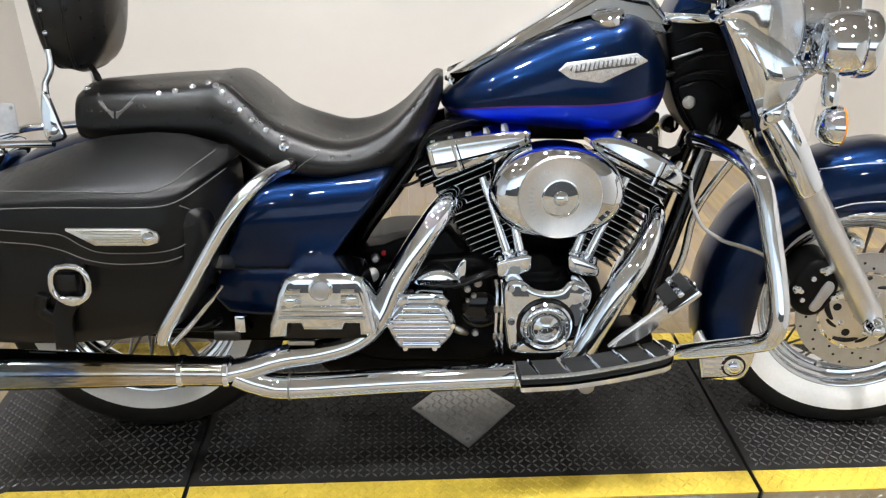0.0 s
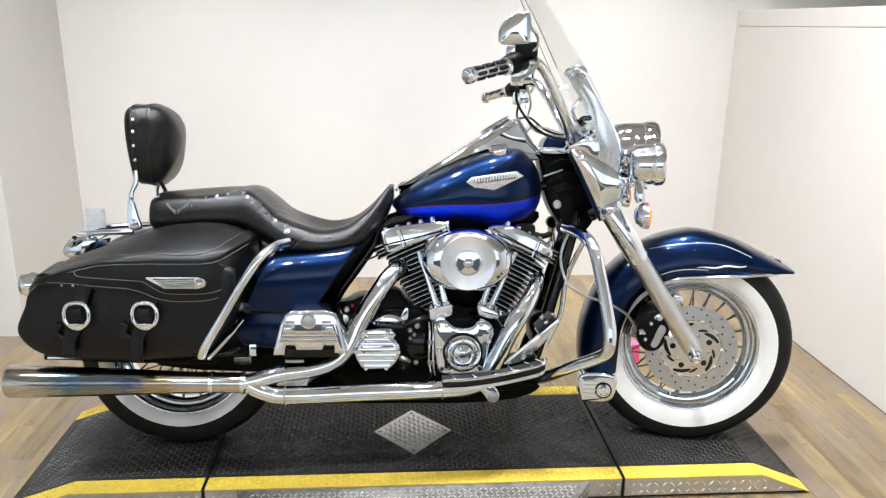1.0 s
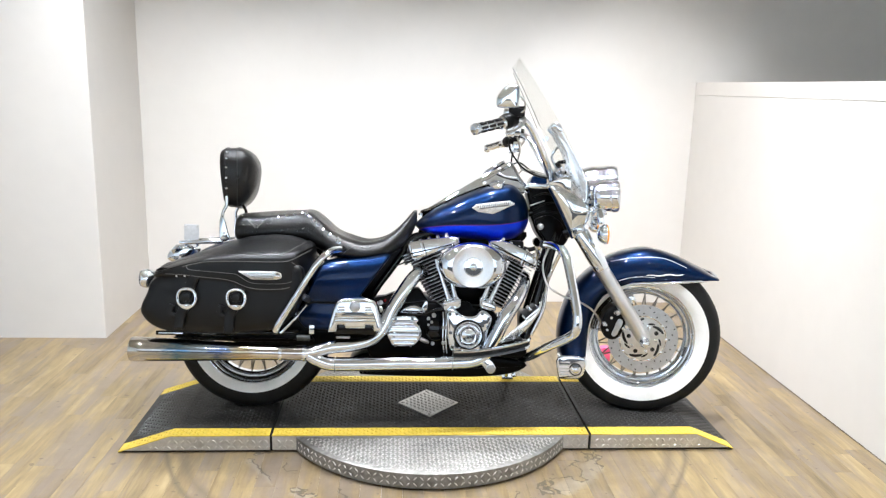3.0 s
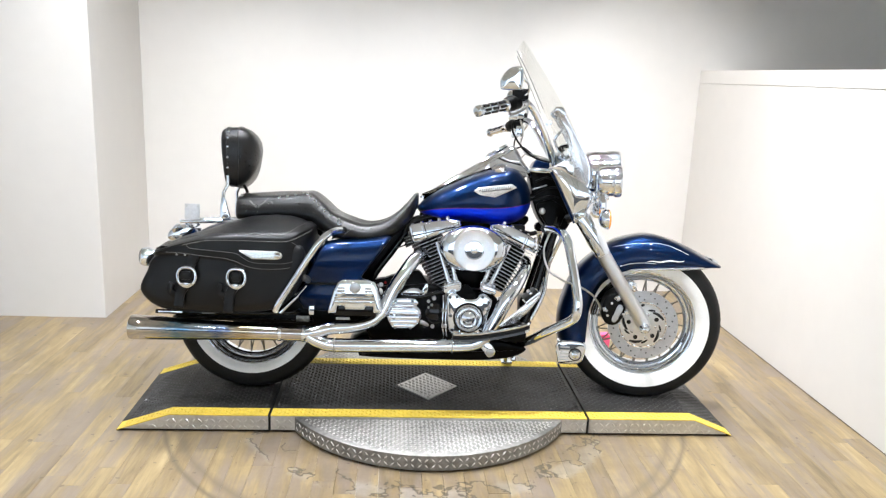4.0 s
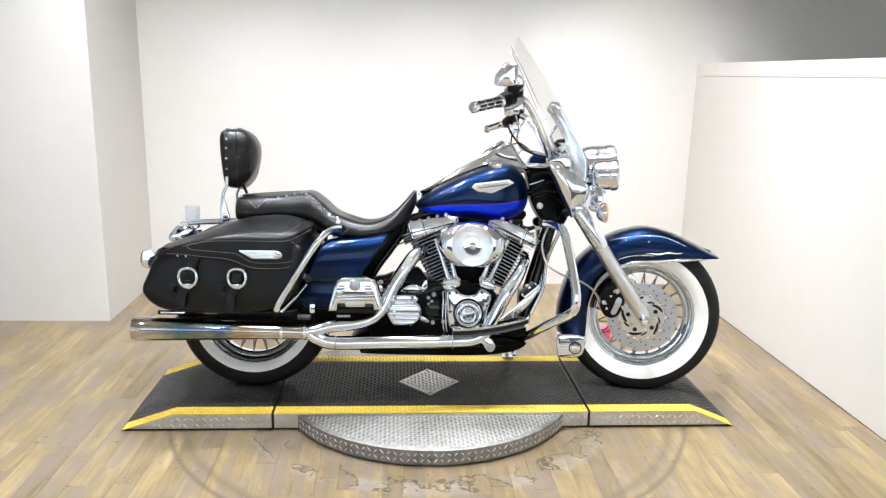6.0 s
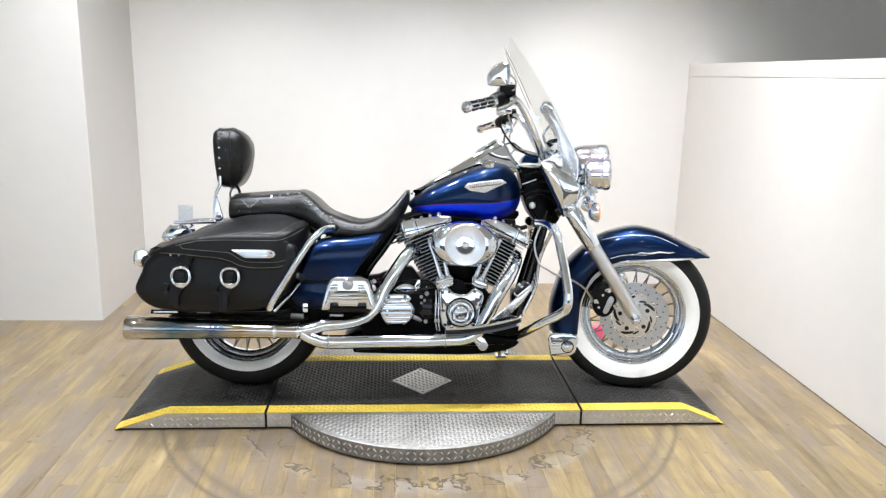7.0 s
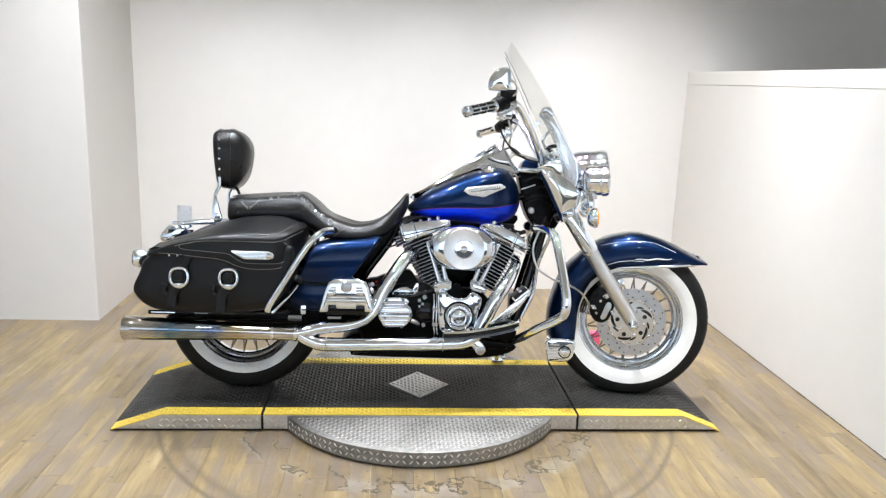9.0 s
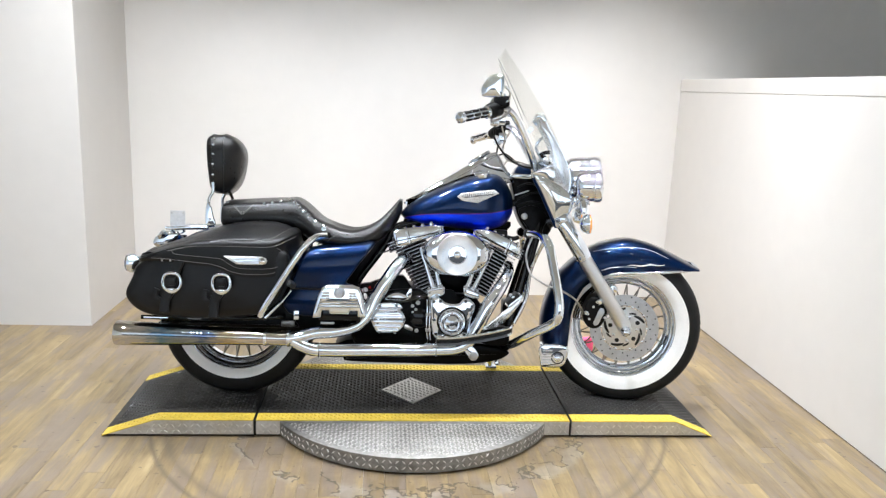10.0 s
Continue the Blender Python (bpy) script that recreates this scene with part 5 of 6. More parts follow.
# backrest on a sissy bar
yz = Matrix(((0, -1, 0, 0), (1, 0, 0, 0), (0, 0, 1, 0), (0, 0, 0, 1)))
rl = smooth_line([(x, 0, z) for x, z in ((-0.088, 0.80), (-0.106, 0.85), (-0.116, 0.92), (-0.108, 0.985), (-0.076, 1.016), (0, 1.023), (0.076, 1.016), (0.108, 0.985), (0.116, 0.92), (0.106, 0.85), (0.088, 0.795), (0.06, 0.785), (0, 0.782), (-0.06, 0.785))], 6, True)
rc = Vector((0, 0, 0.905))


def lean(bm):
    """Set the pad in place: tilted, its side panel drawn in towards the foot."""
    bmesh.ops.transform(bm, matrix=Matrix.Translation((-0.868, 0, 0.79)) @ Matrix.Rotation(radians(-4), 4, "Y") @ Matrix.Translation((0.88, 0, -0.79)) @ yz, verts=bm.verts)
    for v in bm.verts:
        k = min(1.0, max(0.0, (0.955 - v.co.z) / 0.165)) ** 1.2
        v.co.x = -0.925 + (v.co.x + 0.925) * (1 - 0.22 * k)
        v.co.z += 0.016 * k * min(1.0, max(0.0, (-0.875 - v.co.x) / 0.05))
    return bm


bm = bmesh.new()
skin(bm, [[rc + (p - rc) * s + Vector((0, y, 0)) for p in rl] for s, y in ((0.8, 0.934), (0.93, 0.932), (0.98, 0.924), (1.0, 0.91), (1.0, 0.875), (0.985, 0.862), (0.95, 0.850), (0.88, 0.836), (0.75, 0.82), (0.55, 0.806), (0.3, 0.798), (0.05, 0.796))])
lean(bm)
rest = P("backrest", bm, SEATSKIN, "black padded passenger backrest with studs", angle=80)
for depth, k in ((0.912, 1.0), (0.866, 0.992)):
    pipe = lean(tube([rc + (p - rc) * k + Vector((0, depth, 0)) for p in rl], 0.0032, 6, 1, closed=True))
    P("piping", pipe, LEATHER, "", rest)
for z in (0.86, 0.9, 0.94, 0.975, 1.0):
    for q in near(rest, [(-0.905, z)], 0.0):
        P("stud", turned([(0.006, -0.003), (0.0055, 0.0015), (0.0035, 0.0035), (0, 0.004)], q, (0, -1, 0.1), 10), CHROME, "", rest)
for s, bm in zip((-1, 1), both(lambda: tube([(-0.905, -0.105, 0.83), (-0.905, -0.107, 0.795), (-0.918, -0.112, 0.765), (-0.917, -0.115, 0.735)], 0.0065, 10))):
    bar = P("sissy_bar", bm, CHROME, "chrome backrest upright")
    P("sissy_plate", pillow([(-0.922, 0.748), (-0.911, 0.748), (-0.898, 0.70), (-0.89, 0.665), (-0.922, 0.66), (-0.928, 0.70)], s * 0.122 - 0.007, s * 0.122 + 0.007, 0.004, n=4), CHROME, "chrome backrest side plate", bar)
    P("plate_bolt", turned([(0.009, -0.004), (0.009, 0.004), (0, 0.006)], (-0.908, s * 0.13, 0.682), (0, s, 0), 10), CHROME, "", bar)
P("seat_stay", tube([(-0.858, -0.05, 0.80), (-0.846, -0.05, 0.78), (-0.84, -0.05, 0.765)], 0.006, 8), GLOSSBLACK)

# rear fender, tail lamp, plate bracket and rear signals
RT = [(-0.52, 0.42), (-0.53, 0.55), (-0.60, 0.632), (-0.72, 0.668), (-0.86, 0.664), (-0.99, 0.628), (-1.09, 0.56), (-1.15, 0.47), (-1.168, 0.36)]
RE = [(-0.56, 0.41), (-0.575, 0.50), (-0.63, 0.56), (-0.73, 0.59), (-0.85, 0.585), (-0.96, 0.55), (-1.04, 0.49), (-1.095, 0.42), (-1.12, 0.35)]
rf = P("rear_fender", shell(RT, RE, 0.105), NAVY, "dark blue painted rear fender", angle=80)
sol = rf.modifiers.new("thickness", "SOLIDIFY")
sol.thickness, sol.offset = 0.003, 0.0
tail = P("tail_lamp", pillow([(-1.15, 0.575), (-1.145, 0.605), (-1.11, 0.63), (-1.06, 0.635), (-1.045, 0.61), (-1.07, 0.575), (-1.11, 0.56)], -0.06, 0.06, 0.018), CHROME, "chrome tail lamp housing")
P("tail_visor", tube([(-1.10, -0.075, 0.627), (-1.12, -0.06, 0.61), (-1.13, 0.0, 0.60), (-1.12, 0.06, 0.61), (-1.10, 0.075, 0.627)], 0.012, 10), CHROME, "", tail)
rack = P("rear_rail", tube([(-0.92, -0.11, 0.653), (-1.0, -0.105, 0.65), (-1.055, -0.09, 0.646), (-1.085, -0.03, 0.643), (-1.085, 0.03, 0.643), (-1.055, 0.09, 0.646), (-0.92, 0.11, 0.653)], 0.0085, 10), CHROME, "chrome rail behind the seat")
P("rail_foot", box((-1.06, -0.085, 0.646), (0.06, 0.03, 0.014), 0.005), CHROME, "", rack)
plate = P("plate_bracket", box((-1.07, 0.0, 0.682), (0.06, 0.003, 0.062), 0.002), PALE, "small pale grey bracket plate")
pb = bmesh.new()
for dx in (-0.022, 0.022):
    bolt((-1.07 + dx, -0.0016, 0.704), 0.004, 0.003, bm=pb)
split(P, "bracket_screw", pb, STEEL, "", plate)
for s in (-1, 1):
    sg = P("rear_signal", turned([(0.034, -0.026), (0.036, -0.018), (0.036, -0.008), (0.033, 0.0), (0.02, 0.024), (0.0, 0.032)], (-1.168, s * 0.19, 0.513), (1, 0, 0), 28), CHROME, "chrome rear turn signal")
    P("signal_lens", turned([(0.033, -0.0265), (0.030, -0.034), (0.0, -0.038), (0, -0.0265)], (-1.168, s * 0.19, 0.513), (1, 0, 0), 28), LENS, "", sg)
    P("signal_arm", tube([(-1.16, s * 0.19, 0.52), (-1.12, s * 0.12, 0.53), (-1.10, s * 0.05, 0.54)], 0.011, 10), BLACK, "", sg)

# saddlebags
BODY = [(-1.112, 0.528), (-1.137, 0.475), (-1.16, 0.418), (-1.145, 0.38), (-1.105, 0.349), (-1.045, 0.334), (-0.90, 0.327), (-0.768, 0.333), (-0.686, 0.346), (-0.64, 0.37), (-0.603, 0.42), (-0.578, 0.485), (-0.574, 0.545), (-0.60, 0.59), (-0.75, 0.62), (-1.0, 0.585)]
PLAN = [(-1.10, 0.175), (-1.122, 0.215), (-1.125, 0.27), (-1.105, 0.325), (-1.05, 0.353), (-0.95, 0.363), (-0.80, 0.367), (-0.69, 0.366), (-0.638, 0.357), (-0.602, 0.328), (-0.575, 0.28), (-0.555, 0.225), (-0.547, 0.175)]
LID_LOW = [(-1.13, 0.525), (-1.08, 0.539), (-1.01, 0.538), (-0.91, 0.529), (-0.835, 0.523), (-0.80, 0.511), (-0.775, 0.498), (-0.73, 0.490), (-0.63, 0.492), (-0.60, 0.506), (-0.57, 0.53), (-0.54, 0.556)]
LID_SEAM = [(-1.13, 0.541), (-1.08, 0.554), (-1.015, 0.576), (-0.953, 0.592), (-0.905, 0.600), (-0.773, 0.604), (-0.65, 0.602), (-0.617, 0.608), (-0.588, 0.624), (-0.557, 0.642), (-0.54, 0.648)]
LID_TOP = [(-1.13, 0.548), (-1.066, 0.589), (-0.96, 0.625), (-0.854, 0.664), (-0.79, 0.681), (-0.70, 0.689), (-0.643, 0.686), (-0.597, 0.674), (-0.57, 0.659), (-0.54, 0.65)]


def along(table, x):
    """Height at x in a table of (x, z)."""
    return float(np.interp(x, [p[0] for p in table], [p[1] for p in table]))


def bag_lid(s):
    """A lid with an upright skirt, a rolled seam and a domed top, wrapped round its front corner."""
    plan = smooth_line([(x, y, 0) for x, y in PLAN], 6)
    cols = []
    for i, p in enumerate(plan):
        t = plan[min(i + 1, len(plan) - 1)] - plan[max(i - 1, 0)]
        out = Vector((-t.y, t.x, 0)).normalized()
        zb, zs = along(LID_LOW, p.x), along(LID_SEAM, p.x)
        xs = min(max(p.x, -1.085), -0.585)
        top_ = Vector((xs + 0.35 * (p.x - xs), 0.178, along(LID_TOP, xs)))
        col = [(p - out * 0.007, zb + 0.03), (p - out * 0.006, zb), (p - out * 0.001, zb - 0.001), (p + out * 0.0005, zb + 0.004)]
        col += [(p + out * 0.003 * math.sin(math.pi * f), zb + (zs - zb) * f) for f in (0.3, 0.6, 0.88)]
        col += [(p - out * 0.0025, zs - 0.0005), (p - out * 0.0015, zs + 0.002)]
        col = [Vector((q.x, q.y, z)) for q, z in col]
        for f, g in ((0.03, 0.13), (0.08, 0.24), (0.15, 0.335), (0.28, 0.48), (0.45, 0.66), (0.65, 0.83), (0.85, 0.96), (1.0, 1.0)):
            col.append(Vector((p.x + (top_.x - p.x) * f, p.y + (top_.y - p.y) * f, zs + (top_.z - zs) * g)))
        col.append(Vector((top_.x, 0.168, min(top_.z - 0.02, 0.56))))
        cols.append([Vector((q.x, q.y * s, q.z)) for q in col])
    bm = bmesh.new()
    grid = [[bm.verts.new(q) for q in col] for col in cols]
    for a, b in zip(grid, grid[1:]):
        for j in range(len(a) - 1):
            bm.faces.new((a[j], b[j], b[j + 1], a[j + 1]))
    return bm


for s in (-1, 1):
    nearside = s < 0
    y0, y1 = (-0.348, -0.165) if nearside else (0.165, 0.348)
    bag = P("saddlebag", pillow(BODY, y0 + 0.005, y1, 0.03, n=5, bulge=0.007), BAGSKIN, "black leather saddlebag with two buckled straps", angle=80)
    lid = P("bag_lid", bag_lid(s), BAGSKIN, "overlapping leather lid", bag, angle=75)
    if not nearside:
        continue
    stitch(lid, [(-1.09, 0.565), (-1.03, 0.590), (-0.96, 0.608), (-0.90, 0.617), (-0.795, 0.622), (-0.674, 0.621), (-0.632, 0.631), (-0.607, 0.648), (-0.583, 0.663)], lid)
    stitch(lid, [(x, along(LID_SEAM, x) - 0.005) for x in (-1.0, -0.95, -0.9, -0.8, -0.7, -0.64, -0.61, -0.585, -0.56)], lid)
    stitch(lid, [(-0.985, 0.577), (-0.975, 0.566), (-0.94, 0.562), (-0.909, 0.560), (-0.838, 0.555), (-0.806, 0.551), (-0.777, 0.533), (-0.747, 0.521), (-0.69, 0.519), (-0.633, 0.521), (-0.605, 0.532), (-0.592, 0.555), (-0.597, 0.58), (-0.615, 0.596)], lid)
    stitch(lid, [(-0.985, 0.577), (-0.972, 0.583), (-0.945, 0.587)], lid)
    stitch(lid, [(x, along(LID_LOW, x) + 0.009) for x in (-1.06, -1.0, -0.91, -0.85, -0.81, -0.785, -0.76, -0.72, -0.65, -0.62)], lid)
    fy = -0.3695
    bp = P("lid_plate", slab([(-0.797, 0.5645), (-0.665, 0.5645), (-0.648, 0.558), (-0.644, 0.549), (-0.648, 0.54), (-0.664, 0.535), (-0.752, 0.535)], fy - 0.008, fy + 0.001, 0.003), ALU, "ribbed chrome bar on the lid", lid)
    rb = bmesh.new()
    for k in range(5):
        z = 0.5405 + 0.005 * k
        rod((-0.746 - 0.008 * k, fy - 0.0085, z), (-0.672, fy - 0.0085, z), 0.0016, 6, rb)
    split(P, "plate_rib", rb, CHROME, "", bp)
    P("plate_stud", turned([(0.011, 0), (0.011, 0.005), (0.006, 0.009), (0, 0.01)], (-0.66, fy - 0.008, 0.55), (0, -1, 0), 14), CHROME, "", bp)
    for bx, top, foot in ((-0.981, (-0.955, 0.545), (-1.010, 0.352)), (-0.806, (-0.783, 0.535), (-0.835, 0.335))):
        strap = P("strap", ribbon([top, (bx + 0.005, 0.487), (bx - 0.004, 0.44), (foot[0] + 0.004, 0.40), foot], 0.034, y0 - 0.017, y0 - 0.008), BAGSKIN, "black leather closing strap", bag)
        P("strap_end", ribbon([(bx - 0.055, 0.438), (bx - 0.062, 0.41), (bx - 0.035, 0.392), (bx - 0.018, 0.405)], 0.02, y0 - 0.014, y0 - 0.003), BAGSKIN, "", strap)
        c = Vector((bx, y0 - 0.022, 0.462))
        ring = [c + Vector((x, 0, z)) for x, z in ((-0.015, 0.033), (0.015, 0.033), (0.0295, 0.018), (0.0305, -0.010), (0.018, -0.026), (0.0, -0.034), (-0.018, -0.026), (-0.0305, -0.010), (-0.0295, 0.018))]
        buckle = P("buckle", tube(ring, 0.0062, 10, 2, closed=True), CHROME, "broad chrome strap buckle", strap)
        P("buckle_boss", pillow([(bx - 0.021, 0.4425), (bx + 0.021, 0.4425), (bx + 0.012, 0.432), (bx, 0.4265), (bx - 0.012, 0.432)], y0 - 0.03, y0 - 0.018, 0.003, n=2), CHROME, "", buckle)
        P("strap_keeper", box((bx - 0.002, y0 - 0.0235, 0.468), (0.032, 0.009, 0.03), 0.004), BAGSKIN, "", strap)
    for x, z in ((-1.02, 0.541), (-0.99, 0.541)):
        P("rivet", turned([(0.004, 0), (0.003, 0.002), (0, 0.003)], near(lid, [(x, z)], 0)[0], (0, -1, 0), 8), STEEL, "", lid)
for s, bm in zip((-1, 1), both(lambda: tube([(-0.447, -0.235, 0.640), (-0.468, -0.30, 0.640), (-0.49, -0.345, 0.628), (-0.515, -0.362, 0.602), (-0.55, -0.366, 0.55), (-0.60, -0.366, 0.468), (-0.655, -0.362, 0.378), (-0.669, -0.35, 0.347)], 0.0125, 14))):
    bg = P("bag_guard", bm, CHROME, "chrome saddlebag guard bar")
    P("guard_tip", turned([(0.0135, 0), (0.0135, 0.01), (0.009, 0.016), (0, 0.017)], (-0.448, s * 0.24, 0.640), (0.85, -s * 0.4, 0.2), 12), GLOSSBLACK, "", bg)
    P("guard_strut", tube([(-0.565, s * 0.31, 0.437), (-0.61, s * 0.335, 0.382), (-0.652, s * 0.345, 0.338)], [0.004, 0.005, 0.006], 8, 4), CHROME, "", bg)
P("bag_rail", tube([(-1.13, -0.24, 0.315), (-0.9, -0.25, 0.317), (-0.65, -0.25, 0.325), (-0.60, -0.22, 0.33)], 0.0085, 10), GLOSSBLACK, "black saddlebag support rail")
P("bag_rail_clip", box((-0.93, -0.262, 0.322), (0.05, 0.006, 0.014), 0.002), LIGHTGREY)
P("bag_rail_clip", box((-1.07, -0.262, 0.317), (0.09, 0.006, 0.008), 0.002), CHROME)

# side cover and black body work round the rear wheel
def cover(low_, top_, y_in, y_out, n=4):
    """A moulded panel between a lower and an upper edge, rolled over at the top."""
    a, b = smooth_line([(x, 0, z) for x, z in low_], n), smooth_line([(x, 0, z) for x, z in top_], n)
    rings = []
    for i, (p, q) in enumerate(zip(a, b)):
        e = min(i, len(a) - 1 - i) / 3
        draw = 0.014 * (1 - min(1, e)) ** 2
        yo = y_out + draw
        prof = [(0.0, y_in), (0.0, yo + 0.005), (0.02, yo + 0.0015), (0.06, yo), (0.3, yo - 0.006), (0.55, yo - 0.008), (0.72, yo - 0.005), (0.82, yo + 0.002), (0.9, yo + 0.013), (0.955, yo + 0.026), (0.99, yo + 0.045), (1.0, yo + 0.065), (1.0, y_in)]
        rings.append([Vector((p.x + (q.x - p.x) * f, y, p.z + (q.z - p.z) * f)) for f, y in prof])
    bm = bmesh.new()
    skin(bm, rings)
    return bm


sc_ = P("side_cover", cover([(-0.590, 0.440), (-0.575, 0.437), (-0.54, 0.436), (-0.48, 0.436), (-0.42, 0.439), (-0.395, 0.441), (-0.385, 0.446)], [(-0.524, 0.574), (-0.514, 0.588), (-0.48, 0.600), (-0.40, 0.608), (-0.32, 0.617), (-0.278, 0.622), (-0.262, 0.613)], -0.09, -0.222), NAVY, "dark blue painted side cover", angle=70)
P("cover_gap", box((-0.50, -0.19, 0.4325), (0.17, 0.05, 0.005), 0.002), GAP, "", sc_)
P("battery_box", pillow([(-0.588, 0.335), (-0.588, 0.43), (-0.40, 0.43), (-0.36, 0.39), (-0.38, 0.335)], -0.205, 0.20, 0.012, n=3), NAVY, "dark blue painted lower side panel")
P("swingarm", pillow([(-0.85, 0.25), (-0.86, 0.31), (-0.60, 0.36), (-0.34, 0.36), (-0.32, 0.26), (-0.5, 0.23)], -0.125, -0.085, 0.012, n=3), BLACK, "black swingarm")
P("swingarm", pillow([(-0.85, 0.25), (-0.86, 0.31), (-0.60, 0.36), (-0.34, 0.36), (-0.32, 0.26), (-0.5, 0.23)], 0.085, 0.125, 0.012, n=3), BLACK)
# Black panel added to fill the dark gap between saddlebag and muffler.
P("gap_panel", pillow([(-1.08, 0.295), (-1.06, 0.345), (-0.62, 0.37), (-0.57, 0.30), (-0.6, 0.27), (-1.05, 0.275)], -0.16, -0.135, 0.008, n=3), BLACK, "black panel filling the dark gap under the saddlebag")
P("shock", tube([(-0.68, -0.135, 0.38), (-0.58, -0.135, 0.46)], 0.024, 14, 1), BLACK)
P("passenger_peg", turned([(0.013, 0), (0.014, 0.02), (0.012, 0.05), (0, 0.055)], (-0.57, -0.21, 0.445), (-0.3, -0.8, 0.3), 12), STEEL, "steel peg mount")
P("peg_block", box((-0.585, -0.235, 0.302), (0.05, 0.012, 0.022), 0.003), SPOKE)
P("hanger", box((-0.55, -0.26, 0.34), (0.02, 0.02, 0.035), 0.004), CHROME)

# Black block added to fill the dark space under the tank.
P("tank_filler", pillow([(-0.15, 0.675), (-0.12, 0.72), (0.24, 0.72), (0.27, 0.68), (0.2, 0.655), (0.05, 0.655), (-0.1, 0.655)], -0.06, 0.06, 0.012, n=3), BLACK, "black block filling the dark space under the tank")
# engine
P("crankcase", pillow([(-0.06, 0.24), (-0.075, 0.33), (-0.05, 0.40), (0.03, 0.42), (0.13, 0.41), (0.17, 0.35), (0.17, 0.26), (0.12, 0.20), (0.0, 0.20)], -0.155, 0.155, 0.02, n=4), BLACK, "black crankcase")
P("oil_pan", pillow([(-0.42, 0.20), (-0.38, 0.155), (-0.34, 0.142), (0.0, 0.138), (0.16, 0.145), (0.25, 0.165), (0.27, 0.2), (0.1, 0.23), (-0.3, 0.235)], -0.15, 0.15, 0.012, n=3), BLACK, "black oil pan and lower frame")
P("transmission", pillow([(-0.34, 0.22), (-0.35, 0.36), (-0.30, 0.42), (-0.20, 0.43), (-0.06, 0.42), (-0.05, 0.22), (-0.2, 0.2)], -0.165, 0.165, 0.02, n=4), BLACK, "black gearbox housing")
P("intake", pillow([(-0.03, 0.42), (-0.06, 0.50), (-0.04, 0.56), (0.05, 0.57), (0.14, 0.56), (0.15, 0.50), (0.11, 0.42), (0.04, 0.40)], -0.09, 0.09, 0.02, n=4), BLACK, "black intake manifold")


def cylinder(base, top, name):
    """A finned air-cooled cylinder leaning from base to top, in side view."""
    b, t = Vector((base[0], 0, base[1])), Vector((top[0], 0, top[1]))
    ax = (t - b).normalized()
    ac = Vector((ax.z, 0, -ax.x))
    L = (t - b).length
    rot = Matrix((ac, Vector((0, 1, 0)), ax)).transposed()
    core = P(name, box((b + t) / 2, (0.078, 0.2, L), 0.012, rot), FINBLACK, "black finned air-cooled cylinder")
    n = 14
    for i in range(n):
        f = (i + 0.5) / n
        w = 0.088 + 0.042 * min(1, f * 1.25)
        c = b + ax * (L * f)
        bm = box(c, (w, 0.26, 0.0036), 0.001, rot)
        P("fin", bm, FINBLACK, "", core)
        P("fin_edge", box(c + Vector((0, -0.1295, 0)), (w - 0.010, 0.003, 0.0013), 0.0, rot), FINEDGE, "", core)
    return core, b, t, ax, ac, rot


for base, top, nm in (((-0.047, 0.425), (-0.126, 0.606), "rear_cylinder"), ((0.145, 0.420), (0.235, 0.596), "front_cylinder")):
    core, b, t, ax, ac, rot = cylinder(base, top, nm)
    front = nm[0] == "f"
    for i in range(4):
        c = t + ax * (0.006 + 0.0115 * i) + ac * (0.012 if front else -0.012)
        P("head_fin", box(c, (0.15, 0.28, 0.005), 0.0015, rot), FINBLACK, "", core)
        P("head_fin_edge", box(c + Vector((0, -0.14, 0)), (0.134, 0.003, 0.0013), 0, rot), FINEDGE, "", core)
ROCK = ([(-0.199, 0.650), (-0.192, 0.664), (-0.159, 0.673), (-0.084, 0.685), (-0.006, 0.692), (0.0, 0.678), (-0.004, 0.664), (-0.093, 0.625), (-0.172, 0.597), (-0.188, 0.610)],
        [(0.117, 0.675), (0.161, 0.681), (0.222, 0.663), (0.287, 0.628), (0.306, 0.600), (0.300, 0.582), (0.284, 0.576), (0.20, 0.612), (0.136, 0.648)])
for k, (ol, nm) in enumerate(zip(ROCK, ("rear", "front"))):
    rk = P("rocker_box", pillow(ol, -0.165, 0.15, 0.012, n=3), CHROME, "chrome rocker box cover")
    bb = bmesh.new()
    cx_, cz_ = sum(p[0] for p in ol) / len(ol), sum(p[1] for p in ol) / len(ol)
    d = Vector((0.97, 0, 0.24)) if k == 0 else Vector((0.9, 0, -0.42))
    up = Vector((-d.z, 0, d.x))
    for q in (-0.07, -0.035, 0.0, 0.035, 0.07):
        o = Vector((cx_, -0.14, cz_)) + d * q + up * 0.018
        turned([(0.0095, -0.012), (0.0095, 0.008), (0.006, 0.016), (0, 0.016)], o, up, 8, bb)
    split(P, "rocker_bolt", bb, CHROME, "", rk)
    mid_ = Vector((cx_, -0.1645, cz_)) + d * (-0.035 if k == 0 else 0.03)
    P("rocker_ridge", rod(mid_ + up * 0.02, mid_ - up * 0.03 + d * 0.004, 0.0032, 8), CHROME, "", rk)
    P("rocker_ridge", rod(mid_ + up * 0.02 + d * 0.008, mid_ - up * 0.03 + d * 0.012, 0.0016, 6), BLACK, "", rk)
    P("rocker_split", rod(Vector((cx_, -0.1655, cz_)) - d * 0.085 - up * 0.012, Vector((cx_, -0.1655, cz_)) + d * 0.09 - up * 0.012, 0.0022, 6), BLACK, "", rk)

